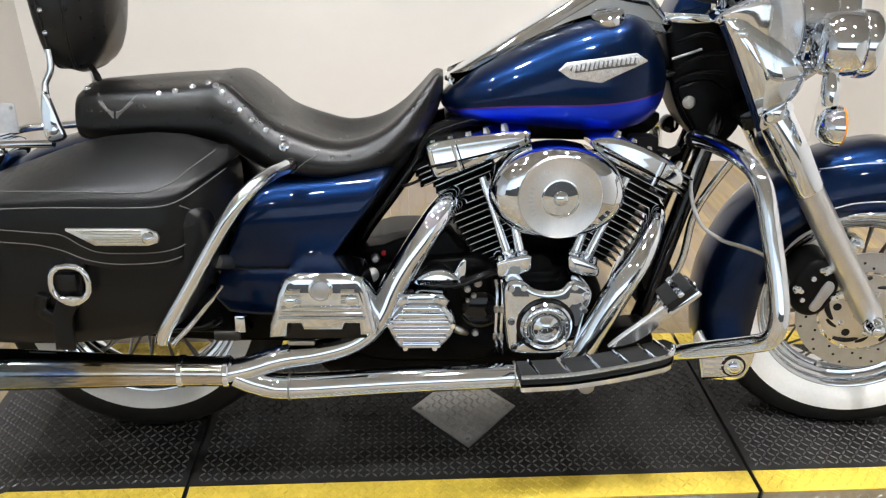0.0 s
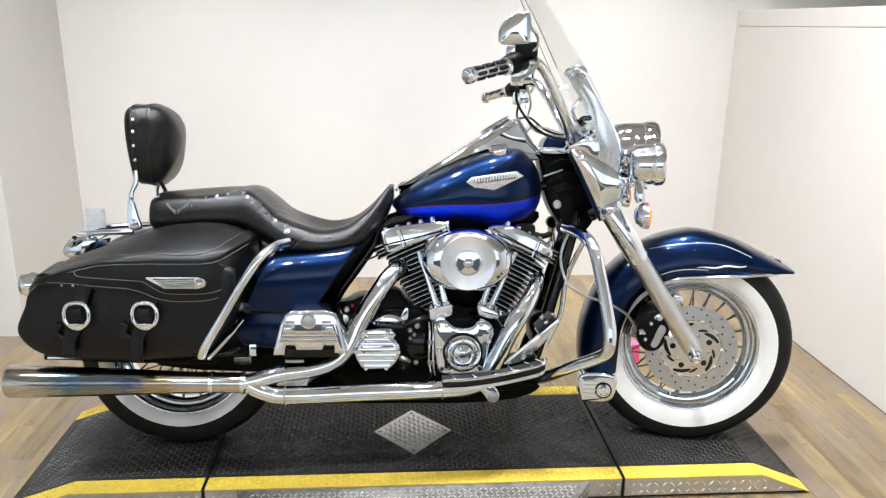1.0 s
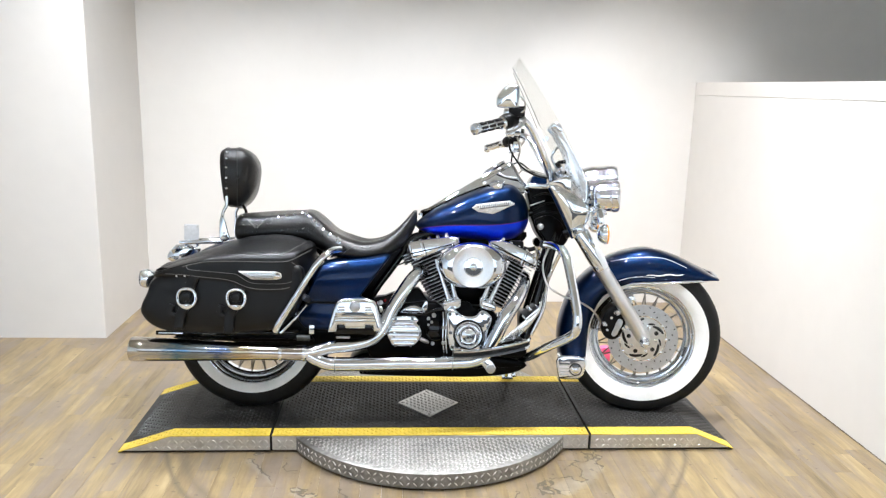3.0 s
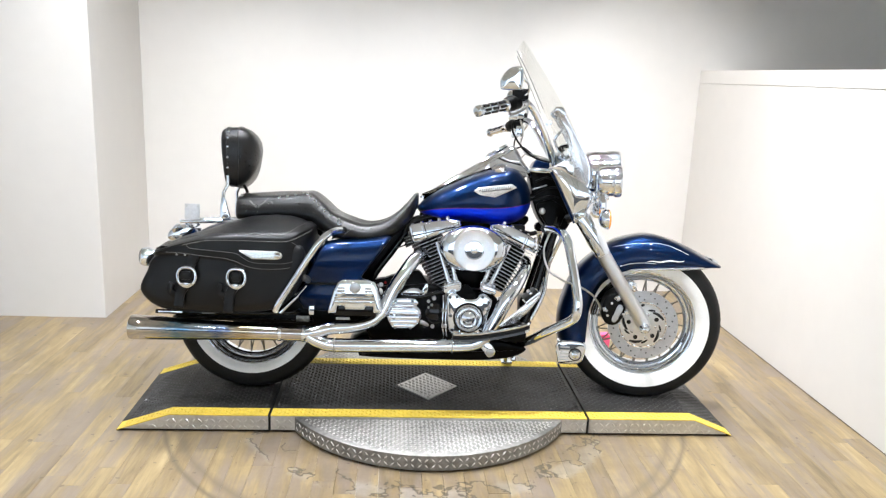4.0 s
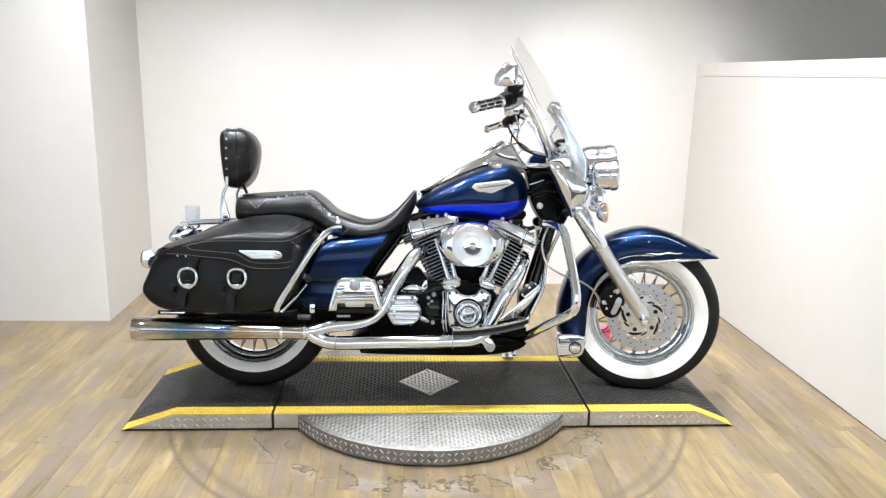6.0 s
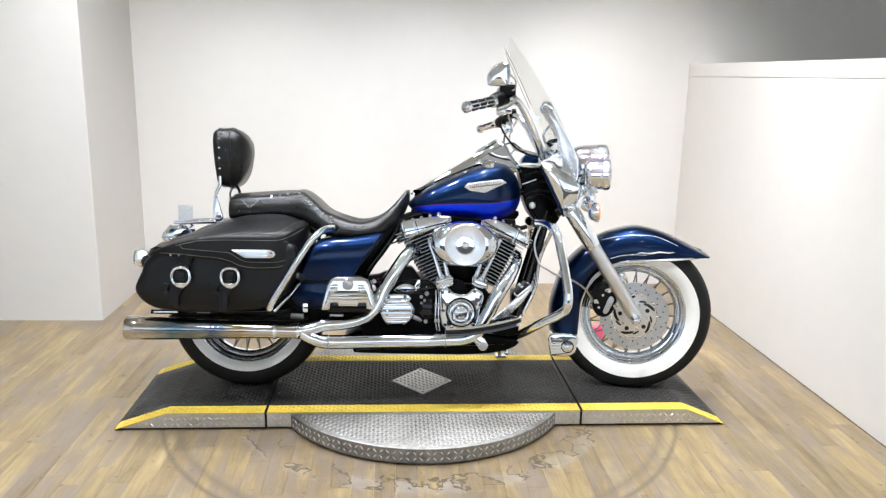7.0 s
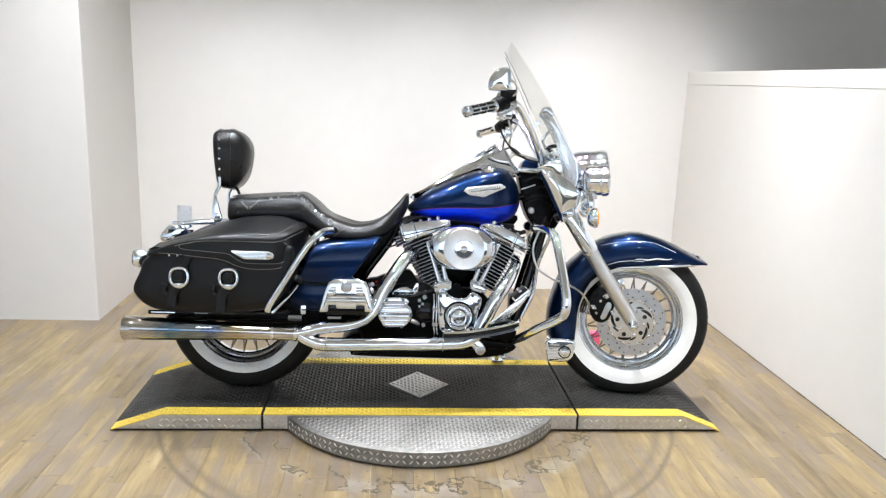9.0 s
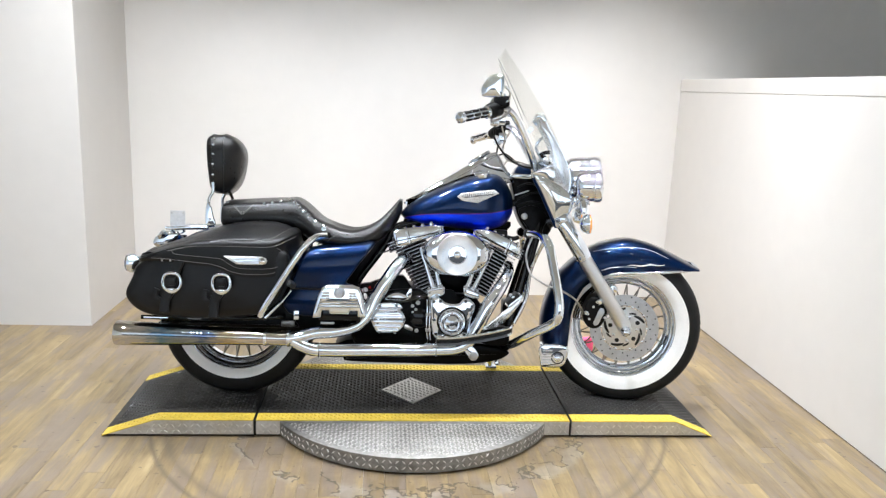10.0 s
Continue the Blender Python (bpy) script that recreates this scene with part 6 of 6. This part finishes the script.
# air cleaner
AC = (0.051, 0.582)
air = P("air_cleaner", oval(AC, 0.130, 0.0905, [(0.90, -0.13), (0.985, -0.135), (1.0, -0.145), (1.0, -0.19), (0.992, -0.203), (0.965, -0.215), (0.90, -0.2255), (0.80, -0.232), (0.65, -0.2365), (0.4, -0.239)]), CHROME, "oval chrome air cleaner cover", angle=70)
insert = P("air_cleaner_insert", turned([(0.079, -0.008), (0.079, 0.0), (0.077, 0.003), (0.0745, 0.0015), (0.034, 0.0035), (0.0, 0.0035)], (0, 0, 0), (0, -1, 0), 56), BRUSHED, "brushed aluminium medallion with raised lettering", air)
P("medallion_boss", turned([(0.037, 0.003), (0.0365, 0.007), (0.034, 0.0075), (0.0325, 0.0045), (0.014, 0.0055), (0.0125, 0.010), (0.009, 0.0125), (0, 0.013)], (0, 0, 0), (0, -1, 0), 40), CHROME, "", insert)
insert.location = (AC[0], -0.237, AC[1])


def lettering(word, centre, radius, start, step, size, y, parent, material):
    for i, ch in enumerate(word):
        a = radians(start - step * i)
        cu = bpy.data.curves.new("letter", "FONT")
        cu.body, cu.size, cu.extrude, cu.align_x, cu.align_y = ch, size, 0.0006, "CENTER", "CENTER"
        tmp = new("letter_source", cu)
        bpy.context.view_layer.update()
        me = bpy.data.meshes.new_from_object(tmp)
        bpy.data.objects.remove(tmp)
        me.materials.append(material)
        ob = new("letter", me)
        ob.parent = parent
        ob.matrix_basis = Matrix.Translation((centre[0] + radius * math.cos(a), y, centre[1] + radius * math.sin(a))) @ Matrix.Rotation(radians(90) - a, 4, "Y") @ Matrix.Rotation(radians(90), 4, "X")


lettering("INJECTION", (0, 0), 0.056, 42, 10.5, 0.0125, -0.0035, insert, FINEDGE)
lettering("FUEL", (0, 0), 0.056, 146, 10.5, 0.0125, -0.0035, insert, FINEDGE)
sb = bmesh.new()
for i in range(7):
    a = radians(160 + 9 * i)
    box((0.056 * math.cos(a), -0.0035, 0.056 * math.sin(a)), (0.0035, 0.0012, 0.009), 0, Matrix.Rotation(-a + radians(90), 3, "Y"), sb)
P("letter_bar", sb, FINEDGE, "", insert)

# push-rod tubes and lifter blocks
for lx, tx_ in (((-0.035, 0.445), (-0.088, 0.60)), ((-0.008, 0.445), (-0.045, 0.60)), ((0.096, 0.445), (0.15, 0.60)), ((0.122, 0.44), (0.195, 0.60))):
    rodt = P("push_rod_tube", tube([(lx[0], -0.175, lx[1]), (lx[0] * 0.5 + tx_[0] * 0.5, -0.165, (lx[1] + tx_[1]) / 2), (tx_[0], -0.15, tx_[1])], [0.0115, 0.0085, 0.0085], 12, 1), CHROME, "chrome push-rod tube")
    P("tube_collar", turned([(0.0135, -0.006), (0.0145, 0.0), (0.0135, 0.008)], (lx[0], -0.175, lx[1] + 0.004), (tx_[0] - lx[0], 0.03, tx_[1] - lx[1]), 12), CHROME, "", rodt)
for ol in ([(-0.058, 0.428), (-0.054, 0.442), (0.004, 0.455), (0.010, 0.442), (0.004, 0.42), (-0.05, 0.408)], [(0.082, 0.44), (0.086, 0.455), (0.13, 0.437), (0.145, 0.425), (0.138, 0.408), (0.09, 0.42)]):
    lb_ = P("lifter_block", pillow(ol, -0.20, -0.13, 0.006, n=3), CHROME, "chrome lifter block")
    bb = bmesh.new()
    for k in range(5):
        x = ol[0][0] + 0.006 + k * 0.0125
        z = (ol[1][1] + ol[2][1]) / 2 + 0.004 * (k - 2) * (1 if ol[0][0] < 0 else -1) * 0.8
        turned([(0.005, -0.008), (0.005, 0.006), (0, 0.008)], (x, -0.185, z), (0, -0.2, 1), 8, bb)
    split(P, "lifter_bolt", bb, CHROME, "", lb_)
cam_cover = P("cam_cover", pillow([(-0.046, 0.372), (-0.045, 0.404), (-0.028, 0.416), (-0.006, 0.412), (0.012, 0.398), (0.04, 0.393), (0.066, 0.397), (0.08, 0.413), (0.098, 0.414), (0.124, 0.396), (0.126, 0.372), (0.116, 0.345), (0.106, 0.29), (0.096, 0.264), (0.04, 0.256), (-0.024, 0.260), (-0.038, 0.295)], -0.236, -0.155, 0.01, n=3), CHROME, "polished cam cover")
CC = Vector((0.038, -0.234, 0.323))
# Raised black disc draws the dark gap round the timer cover.
P("cam_dark_ring", turned([(0.058, -0.003), (0.058, 0.003), (0.056, 0.0045), (0, 0.0045)], CC, (0, -1, 0), 40), GLOSSBLACK, "", cam_cover)
cc = P("timer_cover", turned([(0.0505, 0.004), (0.051, 0.012), (0.047, 0.016), (0.043, 0.0145), (0.038, 0.017), (0.029, 0.0165), (0.025, 0.014), (0.016, 0.0175), (0.012, 0.021), (0, 0.022)], CC, (0, -1, 0), 40), CHROME, "round stepped chrome timer cover", cam_cover)
bb = bmesh.new()
for k in range(5):
    a = 2 * math.pi * k / 5 + 0.3
    bolt(CC + Vector((0.034 * math.cos(a), -0.0165, 0.034 * math.sin(a))), 0.0042, 0.004, bm=bb)
split(P, "timer_screw", bb, STEEL, "", cc)
bb = bmesh.new()
for x, z in ((-0.033, 0.400), (-0.008, 0.402), (0.09, 0.404), (0.114, 0.385), (-0.03, 0.33), (-0.022, 0.275), (0.088, 0.275), (0.112, 0.355)):
    bolt((x, -0.236, z), 0.0072, 0.006, bm=bb)
split(P, "cover_bolt", bb, CHROME, "", cam_cover)
for dx in (0.0, 0.011):
    ol_ = P("oil_line", tube([(-0.058 + dx, -0.19, 0.40), (-0.056 + dx, -0.205, 0.37), (-0.057 + dx, -0.21, 0.30), (-0.052 + dx, -0.205, 0.245)], 0.0034, 8), CHROME, "thin chrome oil line")
    for z in (0.285, 0.345):
        P("line_nut", turned([(0.0052, -0.006), (0.0056, -0.004), (0.0056, 0.004), (0.0052, 0.006)], (-0.057 + dx, -0.21, z), (0, 0, 1), 6), STEEL, "", ol_)
bb = bmesh.new()
for k in range(24):
    a = 2 * math.pi * k / 24
    turned([(0.0022, -0.001), (0.002, 0.0012), (0, 0.0018)], CC + Vector((0.0405 * math.cos(a), -0.0158, 0.0405 * math.sin(a))), (0, -1, 0), 6, bb)
tagged(P("cover_beading", bb, CHROME, "", cc), kind="stuff")
P("dark_joint", turned([(0.030, 0), (0.030, 0.004), (0, 0.004)], (0.03, -0.15, 0.41), (0, -1, 0), 20), BLACK)

# gearbox cover, starter and small fittings
gb_ = P("gearbox_cover", pillow([(-0.271, 0.316), (-0.271, 0.342), (-0.250, 0.366), (-0.235, 0.372), (-0.172, 0.373), (-0.159, 0.366), (-0.141, 0.342), (-0.141, 0.312), (-0.160, 0.286), (-0.18, 0.277), (-0.242, 0.275), (-0.258, 0.29)], -0.252, -0.165, 0.014, n=3), CHROME, "chrome ribbed gearbox side cover")
for z, w in ((0.2885, 0.038), (0.304, 0.050), (0.3205, 0.056), (0.337, 0.055), (0.3525, 0.046), (0.3655, 0.036)):
    P("cover_rib", box((-0.206, -0.2535, z), (w * 2, 0.012, 0.0095), 0.0036), CHROME, "", gb_)
P("cover_top", pillow([(-0.248, 0.362), (-0.246, 0.388), (-0.165, 0.390), (-0.160, 0.362)], -0.245, -0.17, 0.005, n=2), CHROME, "", gb_)
bb = bmesh.new()
for x, z in ((-0.239, 0.381), (-0.176, 0.383), (-0.266, 0.329), (-0.145, 0.329), (-0.237, 0.281), (-0.180, 0.281)):
    bolt((x, -0.248, z), 0.007, 0.008, bm=bb)
split(P, "cover_screw", bb, CHROME, "", gb_)
P("starter_cover", pillow([(-0.219, 0.398), (-0.209, 0.417), (-0.178, 0.429), (-0.147, 0.422), (-0.131, 0.398)], -0.215, -0.165, 0.012, n=4), CHROME, "chrome starter end cover")
P("starter_bracket", pillow([(-0.145, 0.40), (-0.13, 0.44), (-0.118, 0.44), (-0.122, 0.395)], -0.195, -0.185, 0.003, n=2), CHROME)
P("vent_hose", tube([(-0.24, -0.18, 0.395), (-0.20, -0.195, 0.393), (-0.14, -0.2, 0.393), (-0.10, -0.195, 0.405), (-0.065, -0.185, 0.412), (-0.035, -0.175, 0.412)], 0.009, 10), GLOSSBLACK, "black rubber hose")
P("hose_clip", turned([(0.0105, -0.006), (0.0105, 0.006)], (-0.045, -0.178, 0.412), (1, 0.2, 0), 12), STEEL)
P("oil_filter", turned([(0.04, -0.05), (0.042, 0.0), (0.04, 0.03), (0.03, 0.036), (0, 0.037)], (-0.085, -0.14, 0.325), (0.0, -1, 0.0), 24), GLOSSBLACK, "black oil filter")
bb = bmesh.new()
for x, z, r in ((-0.113, 0.372, 0.007), (-0.10, 0.358, 0.006), (-0.112, 0.348, 0.005), (-0.11, 0.33, 0.004), (-0.092, 0.385, 0.009), (-0.09, 0.30, 0.006), (-0.095, 0.275, 0.008)):
    bolt((x, -0.168, z), r, 0.008, bm=bb)
split(P, "case_bolt", bb, STEEL)
P("drain_fitting", tube([(-0.142, -0.19, 0.295), (-0.125, -0.19, 0.288), (-0.112, -0.185, 0.28)], [0.008, 0.008, 0.005], 10), STEEL)
P("inner_panel", pillow([(-0.40, 0.43), (-0.30, 0.645), (-0.215, 0.655), (-0.262, 0.565), (-0.325, 0.47), (-0.345, 0.425)], -0.095, -0.08, 0.004, n=2), BLACK, "black inner panel behind the side cover")
P("sensor", turned([(0.014, -0.02), (0.015, 0.0), (0.012, 0.010), (0, 0.012)], (-0.305, -0.175, 0.405), (0.3, -0.85, 0.4), 18), STEEL, "small chrome sensor cap")
P("sensor_body", pillow([(-0.33, 0.36), (-0.335, 0.435), (-0.309, 0.449), (-0.283, 0.453), (-0.261, 0.463), (-0.228, 0.472), (-0.187, 0.482), (-0.153, 0.485), (-0.131, 0.458), (-0.088, 0.397), (-0.085, 0.36)], -0.135, -0.07, 0.008, n=2), BLACK, "black gearbox fitting behind the exhaust")
P("red_plug", turned([(0.006, 0), (0.005, 0.006), (0, 0.007)], (-0.283, -0.1365, 0.437), (0, -1, 0), 10), RED, "small red plug")
P("fitting", turned([(0.009, 0), (0.009, 0.012), (0.006, 0.016), (0, 0.016)], (-0.30, -0.135, 0.427), (0.1, -1, 0.1), 10), STEEL)
P("frame_hose", tube([(-0.25, -0.11, 0.571), (-0.237, -0.12, 0.574), (-0.21, -0.12, 0.585), (-0.185, -0.12, 0.60)], 0.003, 8), RUBBER)

# ribbed chrome cover above the exhaust
bt = P("rib_cover", pillow([(-0.484, 0.340), (-0.481, 0.368), (-0.466, 0.425), (-0.452, 0.456), (-0.428, 0.466), (-0.34, 0.466), (-0.313, 0.458), (-0.302, 0.43), (-0.288, 0.368), (-0.286, 0.345), (-0.318, 0.345), (-0.32, 0.368), (-0.345, 0.368), (-0.35, 0.355), (-0.42, 0.355), (-0.425, 0.368), (-0.448, 0.368), (-0.452, 0.342)], -0.332, -0.22, 0.012, n=1, steps=5), CHROME, "ribbed chrome side cover with round medallion")
for k in range(6):
    z = 0.382 + 0.0105 * k
    w = 0.078 - 0.0035 * k
    for a, b in (((-w, w),) if k < 3 else ((-w, -0.036), (0.036, w))):
        P("cover_rib", rod((-0.386 + a, -0.3325, z), (-0.386 + b, -0.3335, z), 0.0036, 8), CHROME, "", bt)
med = P("medallion", turned([(0.021, 0), (0.0215, 0.005), (0.018, 0.0065), (0.016, 0.004), (0, 0.004)], (-0.386, -0.331, 0.438), (0, -1, 0), 28), CHROME, "round medallion with a plain dark centre", bt)
P("medallion_face", turned([(0.0155, 0.004), (0.0145, 0.0055), (0.006, 0.008), (0, 0.0082)], (-0.386, -0.331, 0.438), (0, -1, 0), 20), DISCSTEEL, "", med)
bb = bmesh.new()
for x, z in ((-0.442, 0.415), (-0.331, 0.418)):
    turned([(0.011, 0), (0.011, 0.006), (0.008, 0.008), (0, 0.008)], (x, -0.331, z), (0, -1, 0), 14, bb)
split(P, "cover_screw", bb, CHROME, "", bt)
P("cover_gap_box", box((-0.385, -0.265, 0.35), (0.155, 0.09, 0.04), 0.004), GLOSSBLACK, "", bt)
P("clip", box((-0.43, -0.30, 0.318), (0.05, 0.012, 0.008), 0.002), STEEL, "", bt)

# exhaust
P("rear_header", tube([(-0.12, -0.085, 0.545), (-0.143, -0.14, 0.553), (-0.173, -0.188, 0.533), (-0.21, -0.208, 0.482), (-0.255, -0.22, 0.408), (-0.28, -0.23, 0.355), (-0.306, -0.242, 0.318), (-0.345, -0.256, 0.294), (-0.405, -0.27, 0.282), (-0.475, -0.284, 0.277), (-0.53, -0.295, 0.264), (-0.575, -0.30, 0.255)], [0.022, 0.024, 0.026, 0.0265, 0.0265, 0.026, 0.0245, 0.0235, 0.0235, 0.0235, 0.0225, 0.022], 18), CHROME, "chrome rear exhaust header with heat shield")
P("lower_header", tube([(0.272, -0.06, 0.535), (0.268, -0.12, 0.522), (0.252, -0.165, 0.495), (0.224, -0.198, 0.452), (0.186, -0.218, 0.40), (0.135, -0.222, 0.30), (0.106, -0.228, 0.248), (0.06, -0.235, 0.222), (-0.014, -0.243, 0.216), (-0.25, -0.258, 0.213), (-0.46, -0.28, 0.213), (-0.52, -0.292, 0.228), (-0.56, -0.30, 0.25)], [0.018, 0.02, 0.022, 0.0255, 0.0275, 0.0275, 0.027, 0.0255, 0.0255, 0.026, 0.026, 0.0235, 0.022], 18), CHROME, "chrome front exhaust header")
muf = P("muffler", turned([(0.0, 0.0), (0.028, 0.0), (0.0285, 0.09), (0.030, 0.16), (0.033, 0.24), (0.0395, 0.42), (0.0445, 0.58), (0.0455, 0.622), (0.0435, 0.628), (0.041, 0.618), (0.038, 0.55), (0.0, 0.52)], (-0.572, -0.30, 0.257), (-1, 0, 0.012), 40), BLUED, "chrome muffler with heat-blued tint")
for d, r in ((0.0, 0.0305), (0.085, 0.031)):
    P("muffler_clamp", turned([(r - 0.002, -0.006), (r, -0.004), (r, 0.004), (r - 0.002, 0.006)], (-0.572 - d, -0.30, 0.257 + d * 0.012), (-1, 0, 0.012), 28), CHROME, "", muf)
P("header_joint", turned([(0.0275, -0.002), (0.0285, 0), (0.0275, 0.002)], (-0.46, -0.28, 0.213), (1, 0, 0), 24), STEEL)
P("header_joint", turned([(0.0275, -0.002), (0.0285, 0), (0.0275, 0.002)], (-0.02, -0.243, 0.2155), (1, 0, 0), 24), STEEL)

# floorboard and brake pedal
def board(s):
    pts = smooth_line([(x, 0, z) for x, z in ((-0.024, 0.272), (0.06, 0.277), (0.15, 0.292), (0.225, 0.310), (0.258, 0.322))], 5)
    return pts


def flat_board(y_in, y_out, thick, dz=0.0, x0=None):
    bm = bmesh.new()
    rings = []
    pts = board(-1)
    for i, p in enumerate(pts):
        f = i / (len(pts) - 1)
        pull = 0.03 * max(0, (f - 0.8) / 0.2) ** 2
        a, b = y_in - pull * 0.3, y_out + pull
        tilt = 0.014
        rings.append([Vector((p.x, a, p.z + dz - tilt)), Vector((p.x, b, p.z + dz)), Vector((p.x, b, p.z + dz - thick)), Vector((p.x, a, p.z + dz - thick - tilt))])
    skin(bm, rings)
    bmesh.ops.bevel(bm, geom=[e for e in bm.edges if e.calc_length() > 0.004 and len(e.link_faces) == 2 and e.calc_face_angle(0) > 0.9], offset=0.003, segments=2, affect="EDGES")
    return bm


for s in (1, -1):
    bm = flat_board(-0.285, -0.378, 0.0095, -0.008)
    pad = flat_board(-0.289, -0.371, 0.019, 0.013)
    ribs = bmesh.new()
    pts = board(-1)
    for i in (2, 5, 8, 11, 14, 17):
        p = pts[i]
        rod((p.x - 0.004, -0.291, p.z - 0.0005), (p.x + 0.004, -0.371, p.z + 0.0128), 0.0038, 8, ribs)
    edge = tube([(p.x, -0.3715 + 0.03 * max(0, (i / (len(pts) - 1) - 0.8) / 0.2) ** 2, p.z + 0.0095) for i, p in enumerate(pts)], 0.0042, 8, 1)
    if s < 0:
        for q in (bm, pad, ribs, edge):
            bmesh.ops.scale(q, vec=(1, -1, 1), verts=q.verts)
    fbd = P("floorboard", bm, CHROME, "rider floorboard with rubber pad and chrome ribs")
    P("rubber_pad", pad, RUBBER, "black rubber pad", fbd)
    split(P, "board_rib", ribs, CHROME, "", fbd)
    P("board_edge", edge, CHROME, "", fbd)
bp_ = P("board_bracket", pillow([(0.08, 0.225), (0.12, 0.232), (0.145, 0.20), (0.135, 0.178), (0.115, 0.178), (0.10, 0.20)], -0.25, -0.235, 0.005, n=3), CHROME, "chrome floorboard bracket")
P("bracket_boss", turned([(0.016, 0), (0.016, 0.006), (0.01, 0.008), (0, 0.008)], (0.125, -0.25, 0.195), (0, -1, 0), 18), STEEL, "", bp_)
ped = P("brake_pedal", pillow([(0.149, 0.306), (0.198, 0.314), (0.24, 0.346), (0.271, 0.38), (0.303, 0.432), (0.288, 0.434), (0.268, 0.41), (0.244, 0.390), (0.2, 0.352)], -0.30, -0.288, 0.004, n=3), SATIN, "bright steel brake pedal lever")
P("pedal_pad", box((0.256, -0.325, 0.431), (0.058, 0.075, 0.02), 0.006, Matrix.Rotation(radians(-42), 3, "Y")), RUBBER, "black rubber pedal pad", ped)
P("pedal_edge", box((0.262, -0.325, 0.4235), (0.068, 0.08, 0.012), 0.004, Matrix.Rotation(radians(-42), 3, "Y")), CHROME, "", ped)
P("pedal_strip", box((0.253, -0.325, 0.440), (0.012, 0.078, 0.008), 0.003, Matrix.Rotation(radians(-42), 3, "Y")), CHROME, "", ped)
P("master_cylinder", pillow([(0.16, 0.235), (0.17, 0.285), (0.25, 0.30), (0.27, 0.26), (0.25, 0.225)], -0.20, -0.13, 0.01, n=3), BLACK, "black rear brake cylinder")
P("horn", turned([(0.04, -0.02), (0.045, 0.0), (0.04, 0.012), (0, 0.016)], (0.30, -0.06, 0.36), (0.4, -0.9, 0), 24), BLACK)
P("regulator", box((0.285, 0.0, 0.34), (0.04, 0.14, 0.09), 0.008), BLACK, "black voltage regulator")

# side stand on the far side
stand = P("side_stand", tube([(0.20, 0.10, 0.16), (0.235, 0.17, 0.115), (0.25, 0.255, 0.055)], [0.014, 0.012, 0.011], 12), CHROME, "extended chrome side stand")
P("stand_foot", box((0.255, 0.265, 0.0465), (0.05, 0.04, 0.012), 0.004, Matrix.Rotation(radians(LEANS), 3, "X")), CHROME, "", stand)
P("drain_plug", turned([(0.01, -0.02), (0.01, 0.0), (0.012, 0.004), (0.012, 0.014), (0.006, 0.02), (0, 0.02)], (0.245, -0.03, 0.135), (0, 0, -1), 10), CHROME)

# ---- a card on the floor behind the turntable ----
card = thing("floor_card", "small pink folded card standing on the wooden floor", "card", pose(0.787, 0.566, 0, 0, 0, 12))
part("front_leaf", slab([(-0.026, 0.0005), (0.026, 0.0005), (0.026, 0.115), (-0.026, 0.115)], -0.021, -0.0195, 0.0004), PINK, card)
part("back_leaf", slab([(-0.026, 0.0005), (0.026, 0.0005), (0.026, 0.114), (-0.026, 0.114)], 0.0195, 0.021, 0.0004), PINK, card)
part("fold", box((0, 0, 0.1145), (0.052, 0.042, 0.0014), 0.0004), PINK, card)

# ---- floor ----
base = solid("floor", (-4.3, -7.1, -0.12), (5.12, BACK + 0.12, -0.006), FAR, "light wooden plank floor, scuffed by the turntable", category="floor")
PW, PL = 0.072, 0.62
pm = bmesh.new()
box((0, 0, -0.005), (PW - 0.00025, PL - 0.00025, 0.01), 0.0, bm=pm)
for v in pm.verts:
    if v.co.z > -0.001:
        v.co.x *= 1 - 0.0002 / PW * 2
        v.co.y *= 1 - 0.0004 / PL
board_mesh = bpy.data.meshes.new("plank")
pm.to_mesh(board_mesh)
pm.free()
board_mesh.materials.append(WOOD)
rng = random.Random(4)
count = 0
far_boards = []
for i in range(-59, 71):
    off = rng.random() * PL
    x = (i + 0.5) * PW
    for j in range(-12, 4):
        y = j * PL + off
        if y - PL / 2 > BACK or y + PL / 2 < -7.0:
            continue
        if -1.7 < x < 1.6 and -1.75 < y < -0.2 and count < 300:
            ob = new("plank", board_mesh)
            ob.parent = base
            ob.location = (x, y, 0)
            count += 1
        else:
            far_boards.append((x, y))
vs, fs = [], []
for x, y in far_boards:
    k = len(vs)
    a, b = PW / 2 - 0.0002, PL / 2 - 0.0002
    vs += [(x - a, y - b, 0), (x + a, y - b, 0), (x + a, y + b, 0), (x - a, y + b, 0), (x - a, y - b, -0.01), (x + a, y - b, -0.01), (x + a, y + b, -0.01), (x - a, y + b, -0.01)]
    fs += [(k, k + 1, k + 2, k + 3), (k, k + 4, k + 5, k + 1), (k + 1, k + 5, k + 6, k + 2), (k + 2, k + 6, k + 7, k + 3), (k + 3, k + 7, k + 4, k)]
me = bpy.data.meshes.new("far_planks")
me.from_pydata(vs, [], fs)
me.materials.append(WOOD)
fo = new("far_planks", me)
fo.parent = base
tagged(fo, kind="stuff")
